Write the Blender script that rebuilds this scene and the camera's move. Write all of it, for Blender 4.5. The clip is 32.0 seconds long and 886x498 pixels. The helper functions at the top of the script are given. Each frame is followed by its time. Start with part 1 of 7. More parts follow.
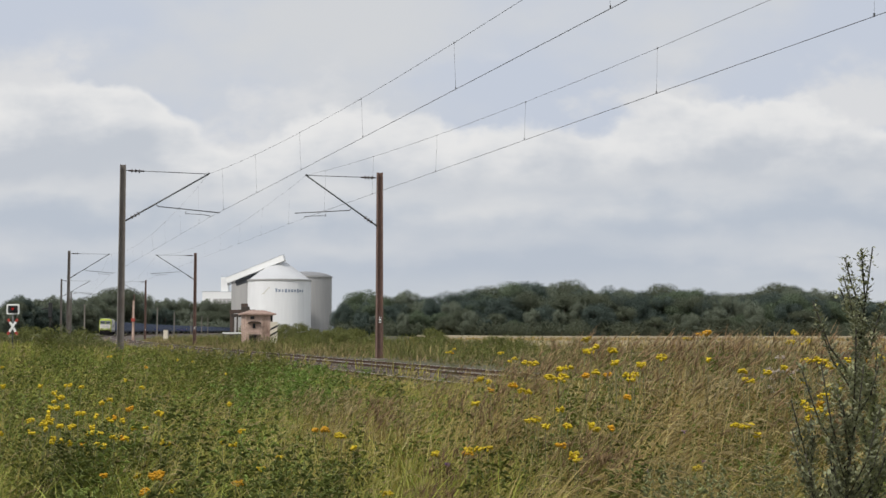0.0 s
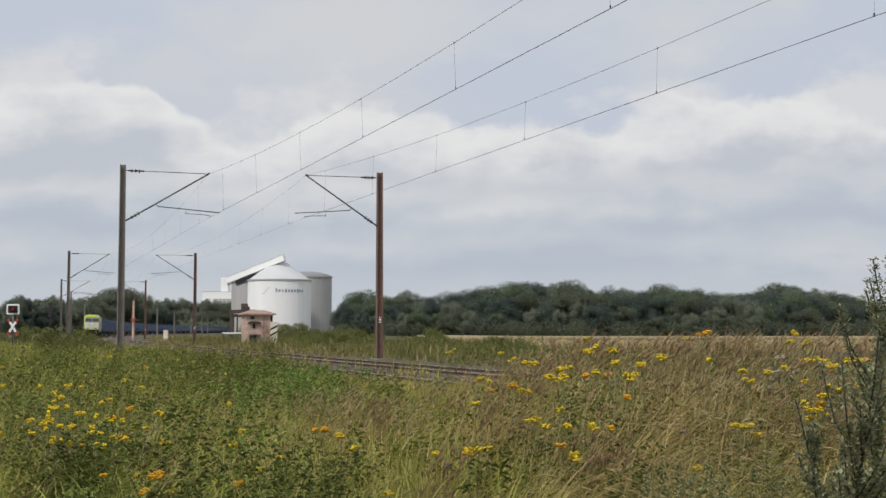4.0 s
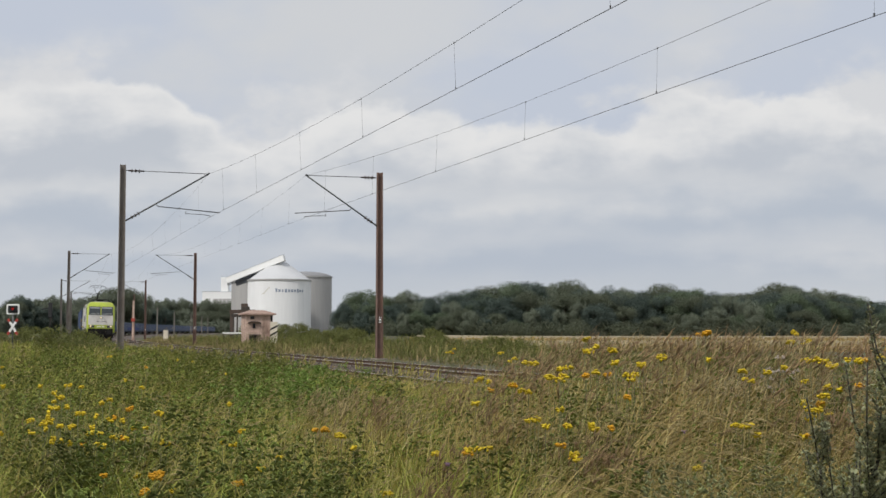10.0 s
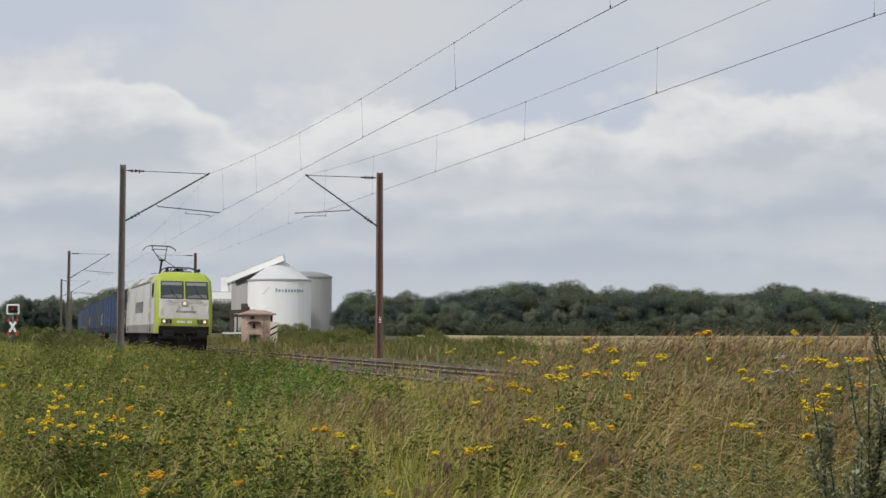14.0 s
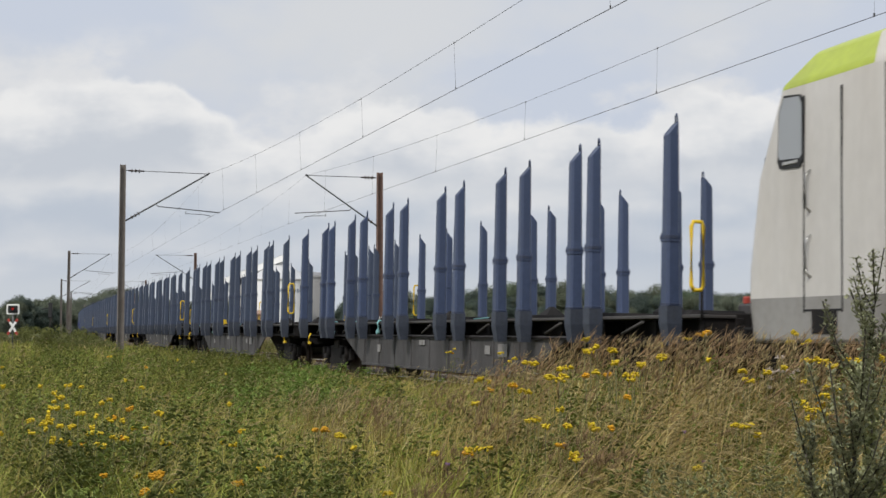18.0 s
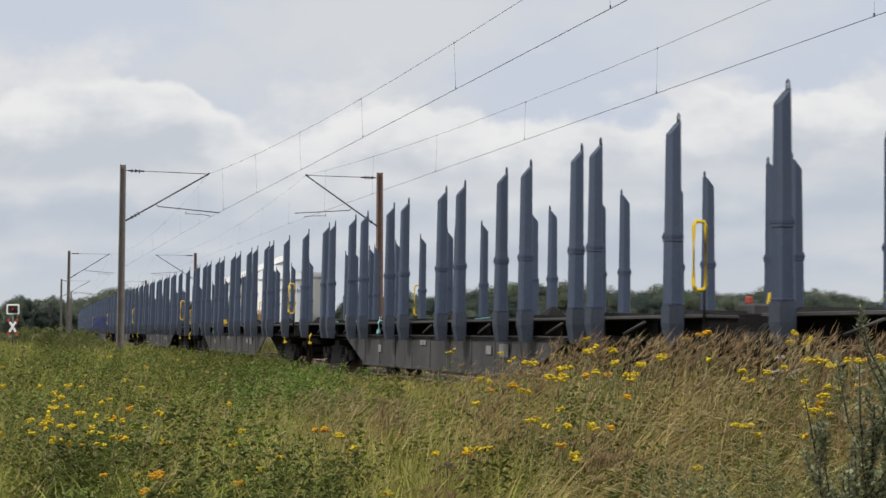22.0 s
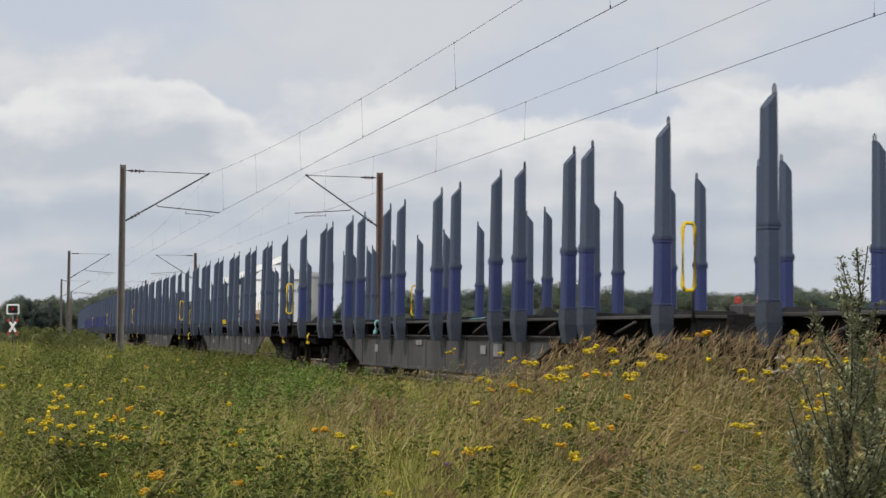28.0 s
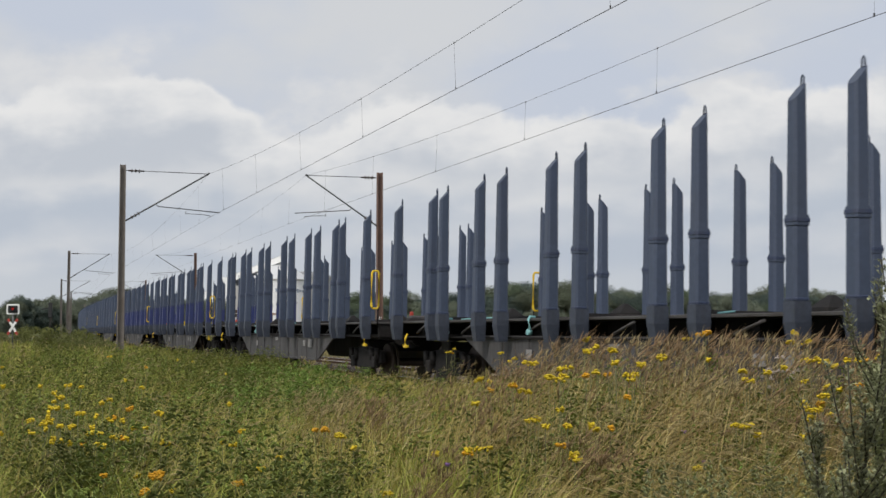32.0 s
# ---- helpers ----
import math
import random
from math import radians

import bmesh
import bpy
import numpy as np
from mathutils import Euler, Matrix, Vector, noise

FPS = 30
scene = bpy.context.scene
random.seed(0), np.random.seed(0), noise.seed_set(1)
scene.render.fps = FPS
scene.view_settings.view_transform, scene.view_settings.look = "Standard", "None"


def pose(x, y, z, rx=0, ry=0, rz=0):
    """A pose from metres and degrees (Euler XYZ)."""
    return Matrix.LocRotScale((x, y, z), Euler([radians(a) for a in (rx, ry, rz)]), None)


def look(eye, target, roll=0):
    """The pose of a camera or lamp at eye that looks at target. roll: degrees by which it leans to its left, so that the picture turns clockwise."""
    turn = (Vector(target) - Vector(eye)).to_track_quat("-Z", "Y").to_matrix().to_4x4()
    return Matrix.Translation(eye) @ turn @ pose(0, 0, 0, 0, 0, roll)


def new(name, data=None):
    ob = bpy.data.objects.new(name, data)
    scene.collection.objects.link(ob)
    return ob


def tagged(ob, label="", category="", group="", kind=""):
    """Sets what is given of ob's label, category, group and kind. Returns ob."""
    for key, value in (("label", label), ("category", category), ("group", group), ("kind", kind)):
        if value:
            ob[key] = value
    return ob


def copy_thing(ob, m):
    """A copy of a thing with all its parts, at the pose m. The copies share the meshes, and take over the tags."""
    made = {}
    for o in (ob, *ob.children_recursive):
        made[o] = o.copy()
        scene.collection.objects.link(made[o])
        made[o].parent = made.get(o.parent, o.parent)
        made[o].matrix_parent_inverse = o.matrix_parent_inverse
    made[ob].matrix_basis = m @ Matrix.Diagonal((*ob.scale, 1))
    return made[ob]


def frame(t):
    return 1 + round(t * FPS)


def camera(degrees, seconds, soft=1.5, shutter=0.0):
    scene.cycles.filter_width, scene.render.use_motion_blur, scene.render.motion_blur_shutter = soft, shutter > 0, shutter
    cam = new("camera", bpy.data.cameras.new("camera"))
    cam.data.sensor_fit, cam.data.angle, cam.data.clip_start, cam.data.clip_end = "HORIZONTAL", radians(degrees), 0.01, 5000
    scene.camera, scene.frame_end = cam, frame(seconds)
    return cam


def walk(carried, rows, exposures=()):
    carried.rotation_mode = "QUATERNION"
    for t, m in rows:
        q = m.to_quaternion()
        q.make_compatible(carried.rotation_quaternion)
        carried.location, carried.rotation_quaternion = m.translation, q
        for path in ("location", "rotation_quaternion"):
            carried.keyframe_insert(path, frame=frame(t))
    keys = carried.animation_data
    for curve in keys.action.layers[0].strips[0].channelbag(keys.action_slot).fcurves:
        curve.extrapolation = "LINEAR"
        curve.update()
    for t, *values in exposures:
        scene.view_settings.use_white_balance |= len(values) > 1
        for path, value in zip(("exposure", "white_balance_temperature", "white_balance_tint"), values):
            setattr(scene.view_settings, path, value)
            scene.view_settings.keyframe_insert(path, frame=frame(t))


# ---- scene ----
EYE = 1.2254
cam = camera(37.84, 32.0, soft=1.5, shutter=0.08)
walk(cam, [(0, pose(0, 0, EYE, 93.632, 0, 0)), (32, pose(0, 0, EYE, 93.632, 0, 0))],
     [(0, 0.03), (5, -0.02), (14, -0.02), (17, 0.09), (25, 0.09), (28, 0.02), (32, 0.02)])

# ---- world and sun: bright, mostly overcast summer day ----
SUN_EL, SUN_AZ = radians(48), radians(215)      # high, behind the camera and to its left
world = bpy.data.worlds.new("overcast_sky")
scene.world = world
world.use_nodes = True
wn, wl = world.node_tree.nodes, world.node_tree.links
sky = wn.new("ShaderNodeTexSky")
sky.sky_type, sky.sun_disc = "NISHITA", False
sky.sun_elevation, sky.sun_rotation = SUN_EL, SUN_AZ
bg = wn["Background"]
bg.inputs["Strength"].default_value = 0.098
clo = wn.new("ShaderNodeTexNoise")
clo.inputs["Scale"].default_value = 3.0
clo.inputs["Detail"].default_value = 6
rmp = wn.new("ShaderNodeValToRGB")
rmp.color_ramp.elements[0].position, rmp.color_ramp.elements[0].color = 0.30, (0.45, 0.45, 0.45, 1)
rmp.color_ramp.elements[1].position, rmp.color_ramp.elements[1].color = 0.55, (0.95, 0.95, 0.95, 1)
mixw = wn.new("ShaderNodeMixRGB")
mixw.inputs[2].default_value = (7.6, 7.9, 8.3, 1)
tcw = wn.new("ShaderNodeTexCoord")
wl.new(tcw.outputs["Generated"], clo.inputs["Vector"])
wl.new(clo.outputs["Fac"], rmp.inputs["Fac"])
wl.new(rmp.outputs["Color"], mixw.inputs[0])
wl.new(sky.outputs["Color"], mixw.inputs[1])
wl.new(mixw.outputs["Color"], bg.inputs["Color"])
sun = new("sun", bpy.data.lights.new("sun", "SUN"))
sun.data.energy, sun.data.angle, sun.data.color = 2.75, radians(9), (1.0, 0.96, 0.9)
sd = Vector((math.sin(SUN_AZ) * math.cos(SUN_EL), math.cos(SUN_AZ) * math.cos(SUN_EL), math.sin(SUN_EL)))
sun.matrix_world = look(sd * 50, (0, 0, 0))


# ---- materials ----
def mat(name, col, rough=0.7, metal=0.0, var=0.25, scale=6.0, fine=60.0, bump=0.15, dirt=None, dirt_amt=0.0, rnd=0.0, spec=0.4, stretch=(1, 1, 1), isl=0.0, trans=0.0, streak=None):
    """A surface with colour varied at two scales, fine relief, optional dirt and rain streaks, and variation piece by piece."""
    m = bpy.data.materials.new(name)
    m.use_nodes = True
    n, l = m.node_tree.nodes, m.node_tree.links
    b = n["Principled BSDF"]
    tc = n.new("ShaderNodeTexCoord")
    mp = n.new("ShaderNodeMapping")
    mp.inputs["Scale"].default_value = stretch
    l.new(tc.outputs["Object"], mp.inputs["Vector"])
    n1 = n.new("ShaderNodeTexNoise")
    n1.inputs["Scale"].default_value, n1.inputs["Detail"].default_value = scale, 5
    n2 = n.new("ShaderNodeTexNoise")
    n2.inputs["Scale"].default_value, n2.inputs["Detail"].default_value = fine, 3
    l.new(mp.outputs[0], n1.inputs["Vector"])
    l.new(mp.outputs[0], n2.inputs["Vector"])
    add = n.new("ShaderNodeMath")
    add.operation = "ADD"
    l.new(n1.outputs["Fac"], add.inputs[0])
    l.new(n2.outputs["Fac"], add.inputs[1])
    mr = n.new("ShaderNodeMapRange")
    mr.inputs[1].default_value, mr.inputs[2].default_value = 0.65, 1.35
    mr.inputs[3].default_value, mr.inputs[4].default_value = 1 - var, 1 + var
    l.new(add.outputs[0], mr.inputs[0])
    val = mr.outputs[0]
    if rnd or isl:
        src = n.new("ShaderNodeObjectInfo").outputs["Random"] if rnd else n.new("ShaderNodeNewGeometry").outputs["Random Per Island"]
        amt = rnd or isl
        r2 = n.new("ShaderNodeMapRange")
        r2.inputs[3].default_value, r2.inputs[4].default_value = 1 - amt, 1 + amt
        l.new(src, r2.inputs[0])
        mu = n.new("ShaderNodeMath")
        mu.operation = "MULTIPLY"
        l.new(val, mu.inputs[0])
        l.new(r2.outputs[0], mu.inputs[1])
        val = mu.outputs[0]
    hsv = n.new("ShaderNodeHueSaturation")
    hsv.inputs["Color"].default_value = (*col, 1)
    l.new(val, hsv.inputs["Value"])
    out = hsv.outputs["Color"]
    if dirt:
        n3 = n.new("ShaderNodeTexNoise")
        n3.inputs["Scale"].default_value, n3.inputs["Detail"].default_value = scale * 0.45, 8
        mp3 = n.new("ShaderNodeMapping")
        mp3.inputs["Location"].default_value = (7.3, 2.1, 4.4)
        mp3.inputs["Scale"].default_value = (stretch[0] * 1.6, stretch[1] * 1.6, stretch[2] * 0.5)
        l.new(tc.outputs["Object"], mp3.inputs["Vector"])
        l.new(mp3.outputs[0], n3.inputs["Vector"])
        rr = n.new("ShaderNodeMapRange")
        rr.inputs[1].default_value, rr.inputs[2].default_value = 0.48, 0.72
        rr.inputs[4].default_value = dirt_amt
        l.new(n3.outputs["Fac"], rr.inputs[0])
        mx = n.new("ShaderNodeMixRGB")
        mx.inputs[2].default_value = (*dirt, 1)
        l.new(rr.outputs[0], mx.inputs[0])
        l.new(out, mx.inputs[1])
        out = mx.outputs[0]
    if streak:
        for k, (run, fall) in enumerate(((0.75, 0.10), (3.2, 0.35))):
            n4 = n.new("ShaderNodeTexNoise")
            n4.inputs["Scale"].default_value, n4.inputs["Detail"].default_value = 1.0, 4
            mp4 = n.new("ShaderNodeMapping")
            mp4.inputs["Location"].default_value = (3.1 + k, 5.7, 1.3)
            mp4.inputs["Scale"].default_value = (run * 0.6, run, fall)
            l.new(tc.outputs["Object"], mp4.inputs["Vector"])
            l.new(mp4.outputs[0], n4.inputs["Vector"])
            r4 = n.new("ShaderNodeMapRange")
            r4.inputs[1].default_value, r4.inputs[2].default_value = 0.50, 0.74
            r4.inputs[4].default_value = streak[1] * (1.0 if k == 0 else 0.5)
            l.new(n4.outputs["Fac"], r4.inputs[0])
            m4 = n.new("ShaderNodeMixRGB")
            m4.inputs[2].default_value = (*streak[0], 1)
            l.new(r4.outputs[0], m4.inputs[0])
            l.new(out, m4.inputs[1])
            out = m4.outputs[0]
    l.new(out, b.inputs["Base Color"])
    b.inputs["Roughness"].default_value, b.inputs["Metallic"].default_value = rough, metal
    b.inputs["Specular IOR Level"].default_value = spec
    if bump:
        bp = n.new("ShaderNodeBump")
        bp.inputs["Strength"].default_value, bp.inputs["Distance"].default_value = bump, 0.02
        l.new(n2.outputs["Fac"], bp.inputs["Height"])
        l.new(bp.outputs[0], b.inputs["Normal"])
    if trans:
        tr = n.new("ShaderNodeBsdfTranslucent")
        l.new(out, tr.inputs["Color"])
        ms = n.new("ShaderNodeMixShader")
        ms.inputs[0].default_value = trans
        l.new(b.outputs[0], ms.inputs[1])
        l.new(tr.outputs[0], ms.inputs[2])
        l.new(ms.outputs[0], n["Material Output"].inputs["Surface"])
    return m


def lamp_mat(name, col, strength):
    m = bpy.data.materials.new(name)
    m.use_nodes = True
    b = m.node_tree.nodes["Principled BSDF"]
    b.inputs["Base Color"].default_value = (*col, 1)
    b.inputs["Emission Color"].default_value = (*col, 1)
    b.inputs["Emission Strength"].default_value = strength
    return m


def glass_mat(name, col, rough=0.05):
    m = bpy.data.materials.new(name)
    m.use_nodes = True
    b = m.node_tree.nodes["Principled BSDF"]
    b.inputs["Base Color"].default_value = (*col, 1)
    b.inputs["Roughness"].default_value = rough
    b.inputs["Specular IOR Level"].default_value = 0.6
    return m


# soil darkened: the shade between the meadow's stems is in its colour
SOIL = mat("meadow_soil", (0.070, 0.066, 0.030), 0.95, var=0.5, scale=0.8, fine=14, bump=0.6, dirt=(0.10, 0.082, 0.045), dirt_amt=0.7)
FIELD = mat("ripe_field", (0.262, 0.212, 0.132), 0.95, var=0.22, scale=0.05, fine=1.5, bump=0.5, dirt=(0.19, 0.19, 0.08), dirt_amt=0.45)
BALLAST = mat("ballast", (0.080, 0.061, 0.049), 0.9, var=0.35, scale=2, fine=20, bump=0.8, isl=0.45)
CONCRETE = mat("concrete", (0.20, 0.18, 0.155), 0.85, var=0.2, scale=3, fine=40, dirt=(0.14, 0.11, 0.08), dirt_amt=0.6)
RAIL = mat("rusty_rail", (0.11, 0.065, 0.042), 0.7, 0.3, var=0.3, scale=5, fine=50)
RAILTOP = mat("polished_rail_head", (0.42, 0.40, 0.38), 0.28, 0.9, var=0.1, bump=0.02)
MAST_GREY = mat("weathered_steel_mast", (0.185, 0.165, 0.148), 0.75, 0.2, var=0.25, scale=3, fine=30, dirt=(0.15, 0.115, 0.09), dirt_amt=0.7)
MAST_BROWN = mat("rust_brown_mast", (0.165, 0.105, 0.085), 0.8, 0.2, var=0.3, scale=3, fine=30, dirt=(0.23, 0.125, 0.085), dirt_amt=0.5)
WIRE = mat("copper_wire", (0.055, 0.052, 0.05), 0.6, 0.5, var=0.1, bump=0)
TUBE = mat("galvanised_tube", (0.11, 0.115, 0.115), 0.5, 0.6, var=0.2, scale=8)
INSUL = mat("brown_insulator", (0.045, 0.032, 0.028), 0.3, 0, var=0.1)


# ---- building helpers ----
class Build:
    """Collects shapes for one mesh; every shape may be bevelled and has one of several materials."""

    def __init__(self):
        self.bm = bmesh.new()

    def _mat(self, faces, mi):
        for f in faces:
            f.material_index = mi

    def box(self, c, d, bevel=0.0, mi=0, rot=None):
        m = Matrix.Translation(c) @ (rot or Matrix.Identity(4)) @ Matrix.Diagonal((d[0], d[1], d[2], 1))
        r = bmesh.ops.create_cube(self.bm, size=1.0, matrix=m)
        fs = {f for v in r["verts"] for f in v.link_faces}
        self._mat(fs, mi)
        if bevel:
            es = {e for v in r["verts"] for e in v.link_edges}
            rb = bmesh.ops.bevel(self.bm, geom=list(es), offset=bevel, segments=1, affect="EDGES", profile=0.5)
            self._mat(rb["faces"], mi)
        return self

    def cyl(self, a, b, r, r2=None, n=10, mi=0, caps=True, smooth=True):
        a, b = Vector(a), Vector(b)
        d = b - a
        m = Matrix.Translation((a + b) / 2) @ d.to_track_quat("Z", "Y").to_matrix().to_4x4()
        q = bmesh.ops.create_cone(self.bm, cap_ends=caps, segments=n, radius1=r, radius2=r if r2 is None else r2, depth=d.length, matrix=m)
        fs = {f for v in q["verts"] for f in v.link_faces}
        for f in fs:
            f.material_index = mi
            f.smooth = smooth and len(f.verts) == 4
        return self

    def tube(self, pts, r, n=6, mi=0):
        pts = [Vector(p) for p in pts]
        rings = []
        for i, p in enumerate(pts):
            d = (pts[min(i + 1, len(pts) - 1)] - pts[max(i - 1, 0)]).normalized()
            q = d.to_track_quat("Z", "Y")
            rings.append([self.bm.verts.new(p + q @ Vector((r * math.cos(k * math.tau / n), r * math.sin(k * math.tau / n), 0))) for k in range(n)])
        for a, b in zip(rings, rings[1:]):
            for k in range(n):
                f = self.bm.faces.new((a[k], a[(k + 1) % n], b[(k + 1) % n], b[k]))
                f.material_index, f.smooth = mi, True
        for ring in (rings[0][::-1], rings[-1]):
            self.bm.faces.new(ring).material_index = mi
        return self

    def sphere(self, c, r, mi=0, seg=10, scale=(1, 1, 1)):
        q = bmesh.ops.create_uvsphere(self.bm, u_segments=seg, v_segments=max(6, seg // 2), radius=r, matrix=Matrix.Translation(c) @ Matrix.Diagonal((*scale, 1)))
        for f in {f for v in q["verts"] for f in v.link_faces}:
            f.material_index, f.smooth = mi, True
        return self

    def loft(self, rings, mi=0, cap=True, mats=None, closed=True):
        """Rings of equal length, joined one to the next; mats(i, k) may choose a material face by face."""
        vs = [[self.bm.verts.new(p) for p in ring] for ring in rings]
        n = len(rings[0])
        for i, (a, b) in enumerate(zip(vs, vs[1:])):
            for k in range(n if closed else n - 1):
                f = self.bm.faces.new((a[k], a[(k + 1) % n], b[(k + 1) % n], b[k]))
                f.material_index = mats(i, k) if mats else mi
        if cap:
            self.bm.faces.new(vs[0][::-1]).material_index = mi
            self.bm.faces.new(vs[-1]).material_index = mi
        return self

    def prism(self, poly, axis, lo, hi, mi=0):
        """A flat outline pushed along an axis (0, 1 or 2) from lo to hi."""
        def put(p, h):
            q = list(p)
            q.insert(axis, h)
            return q
        return self.loft([[put(p, lo) for p in poly], [put(p, hi) for p in poly]], mi)


def part(name, b, material, parent=None, label="", m=None):
    bm = b.bm if isinstance(b, Build) else b
    bmesh.ops.recalc_face_normals(bm, faces=bm.faces)
    me = bpy.data.meshes.new(name)
    bm.to_mesh(me)
    bm.free()
    for x in (material if isinstance(material, (list, tuple)) else [material]):
        me.materials.append(x)
    ob = new(name, me)
    if parent is not None:
        ob.parent = parent
    if m is not None:
        ob.matrix_basis = m
    if label:
        tagged(ob, label)
    return ob


def shared(name, like, parent, m, label=""):
    """Another piece on the same mesh."""
    ob = new(name, like.data)
    ob.parent = parent
    ob.matrix_basis = m
    if label:
        tagged(ob, label)
    return ob


def thing(name, label, category, group="", kind=""):
    return tagged(new(name), label, category, group, kind)


def raw(name, verts, faces, material, parent=None, label="", smooth=False):
    me = bpy.data.meshes.new(name)
    me.from_pydata(verts, [], faces)
    for x in (material if isinstance(material, (list, tuple)) else [material]):
        me.materials.append(x)
    if smooth:
        me.polygons.foreach_set("use_smooth", [True] * len(me.polygons))
    ob = new(name, me)
    if parent is not None:
        ob.parent = parent
    if label:
        tagged(ob, label)
    return ob


# ---- the plan: a double track that bends gently, chainage counted from the point beside the camera ----
TH, K1, K2, K3, OFF0, TRACK_GAP, CANT = 0.34625, 0.000176, 0.000118, -0.00013, 9.797, 4.29, 1.034


def heading(s):
    q = max(-40.0, min(640.0, s))
    return TH - K1 * q - K2 * q * q / 100 - K3 * q ** 3 / 1e5


S_LO, S_HI = -440, 1120
_pts = {0: (OFF0 * math.cos(TH), OFF0 * math.sin(TH))}
for _s in range(0, S_HI):
    _h = heading(_s + 0.5)
    _pts[_s + 1] = (_pts[_s][0] - math.sin(_h), _pts[_s][1] + math.cos(_h))
for _s in range(0, S_LO, -1):
    _h = heading(_s - 0.5)
    _pts[_s - 1] = (_pts[_s][0] + math.sin(_h), _pts[_s][1] - math.cos(_h))


def on_track(s, off=0.0, z=0.0):
    """The place at chainage s, off metres to the far side of the near track's middle."""
    i = max(S_LO, min(S_HI - 1, math.floor(s)))
    f, h = s - i, heading(s)
    (x0, y0), (x1, y1) = _pts[i], _pts[i + 1]
    return Vector((x0 + (x1 - x0) * f + off * math.cos(h), y0 + (y1 - y0) * f + off * math.sin(h), z))


def chain_of(x, y):
    """Chainage and offset of a place, to the nearest metre."""
    best = min(range(-60, 700, 4), key=lambda s: (_pts[s][0] - x) ** 2 + (_pts[s][1] - y) ** 2)
    best = min(range(best - 4, best + 5), key=lambda s: (_pts[s][0] - x) ** 2 + (_pts[s][1] - y) ** 2)
    h = heading(best)
    return best, (x - _pts[best][0]) * math.cos(h) + (y - _pts[best][1]) * math.sin(h)


def front_at(t):
    """Chainage of the front of the train; it slows down gently as it comes past."""
    u = t - 16.5
    coming = 22.32 - 18.42 * u + 0.0416 * u * u
    if u <= 0:
        return coming
    passing = 21.414 - 17.9134 * u + 0.147901 * u ** 2 + 0.00579227 * u ** 3 - 0.000246307 * u ** 4 - 4.267e-07 * u ** 5
    w = min(1.0, u / 2)
    w = w * w * (3 - 2 * w)
    return coming * (1 - w) + passing * w


# ---- ground, track bed, rails ----
def ground_z(x, y):
    """Height of the ground: nearly flat, a low bank to the track, a little lower in the fields."""
    d = math.hypot(x, y)
    base = -0.12 - 0.38 * min(1.0, max(0.0, (d - 60) / 120))
    side = min(1.0, max(0.0, (x + 0.06 * d) / (0.08 * d + 1)))
    base -= 0.95 * side * min(1.0, max(0.0, (d - 150) / 320))
    return base + 0.05 * noise.noise(Vector((x * 0.15, y * 0.15, 0))) * min(1, d / 10)


def build_ground():
    ys = [-400, -60, -12] + [i * 2.0 for i in range(-3, 41)] + [90, 100, 115, 130, 150, 180, 220, 280, 360, 480, 640, 850, 1150, 1700, 2600, 4200]
    xs = [-4000, -2000, -1000, -600, -400, -280, -200, -150, -110] + [i * 4.0 for i in range(-20, 21)] + [110, 150, 200, 300, 450, 700, 1100, 2000, 4000]
    vs = [(x, y, ground_z(x, y)) for y in ys for x in xs]
    w = len(xs)
    fs = [(j * w + i, j * w + i + 1, (j + 1) * w + i + 1, (j + 1) * w + i) for j in range(len(ys) - 1) for i in range(w - 1)]
    tagged(raw("ground", vs, fs, SOIL, smooth=True), "rough green and brown meadow soil reaching to the horizon", "ground", kind="structure")


build_ground()


def build_field():
    vs, fs = [], []
    n = 0
    for y in (95, 130, 180, 260, 380, 560):
        for k in range(13):
            x = -0.02 * y + k / 12 * (0.9 * y + 60)
            vs.append((x, y, ground_z(x, y) + 0.70 + 0.10 * noise.noise(Vector((x * 0.3, y * 0.1, 3)))))
    for j in range(5):
        for k in range(12):
            a = j * 13 + k
            fs.append((a, a + 1, a + 14, a + 13))
    # front edge goes down to the ground
    base = len(vs)
    for k in range(13):
        x, y, z = vs[k]
        vs.append((x, y - 0.3, ground_z(x, y) - 0.05))
    for k in range(12):
        fs.append((base + k, base + k + 1, k + 1, k))
    tagged(raw("crop_field", vs, fs, FIELD, smooth=True), "pale ripe straw-coloured crop field before the wood", "field", kind="stuff")


build_field()


def ribbon(name, prof, s0, s1, step, material, label, category, cant=0.0, kind="structure"):
    """A profile of (offset, height) swept along the track."""
    vs, fs = [], []
    n = len(prof)
    ss = [s0 + i * step for i in range(int((s1 - s0) / step) + 1)]
    for s in ss:
        for o, z in prof:
            p = on_track(s, o, z)
            vs.append(tuple(p))
    for j in range(len(ss) - 1):
        for k in range(n - 1):
            fs.append((j * n + k, j * n + k + 1, (j + 1) * n + k + 1, (j + 1) * n + k))
    ob = raw(name, vs, fs, material)
    return tagged(ob, label, category, kind=kind)


ribbon("track_bed", [(-3.4, -0.35), (-1.9, -0.095), (1.6, -0.085), (TRACK_GAP - 1.6, -0.085), (TRACK_GAP + 2.0, -0.095), (TRACK_GAP + 3.6, -0.55)], -60, 1100, 5, BALLAST,
       "brown-grey crushed stone ballast bed of the double track", "track bed")


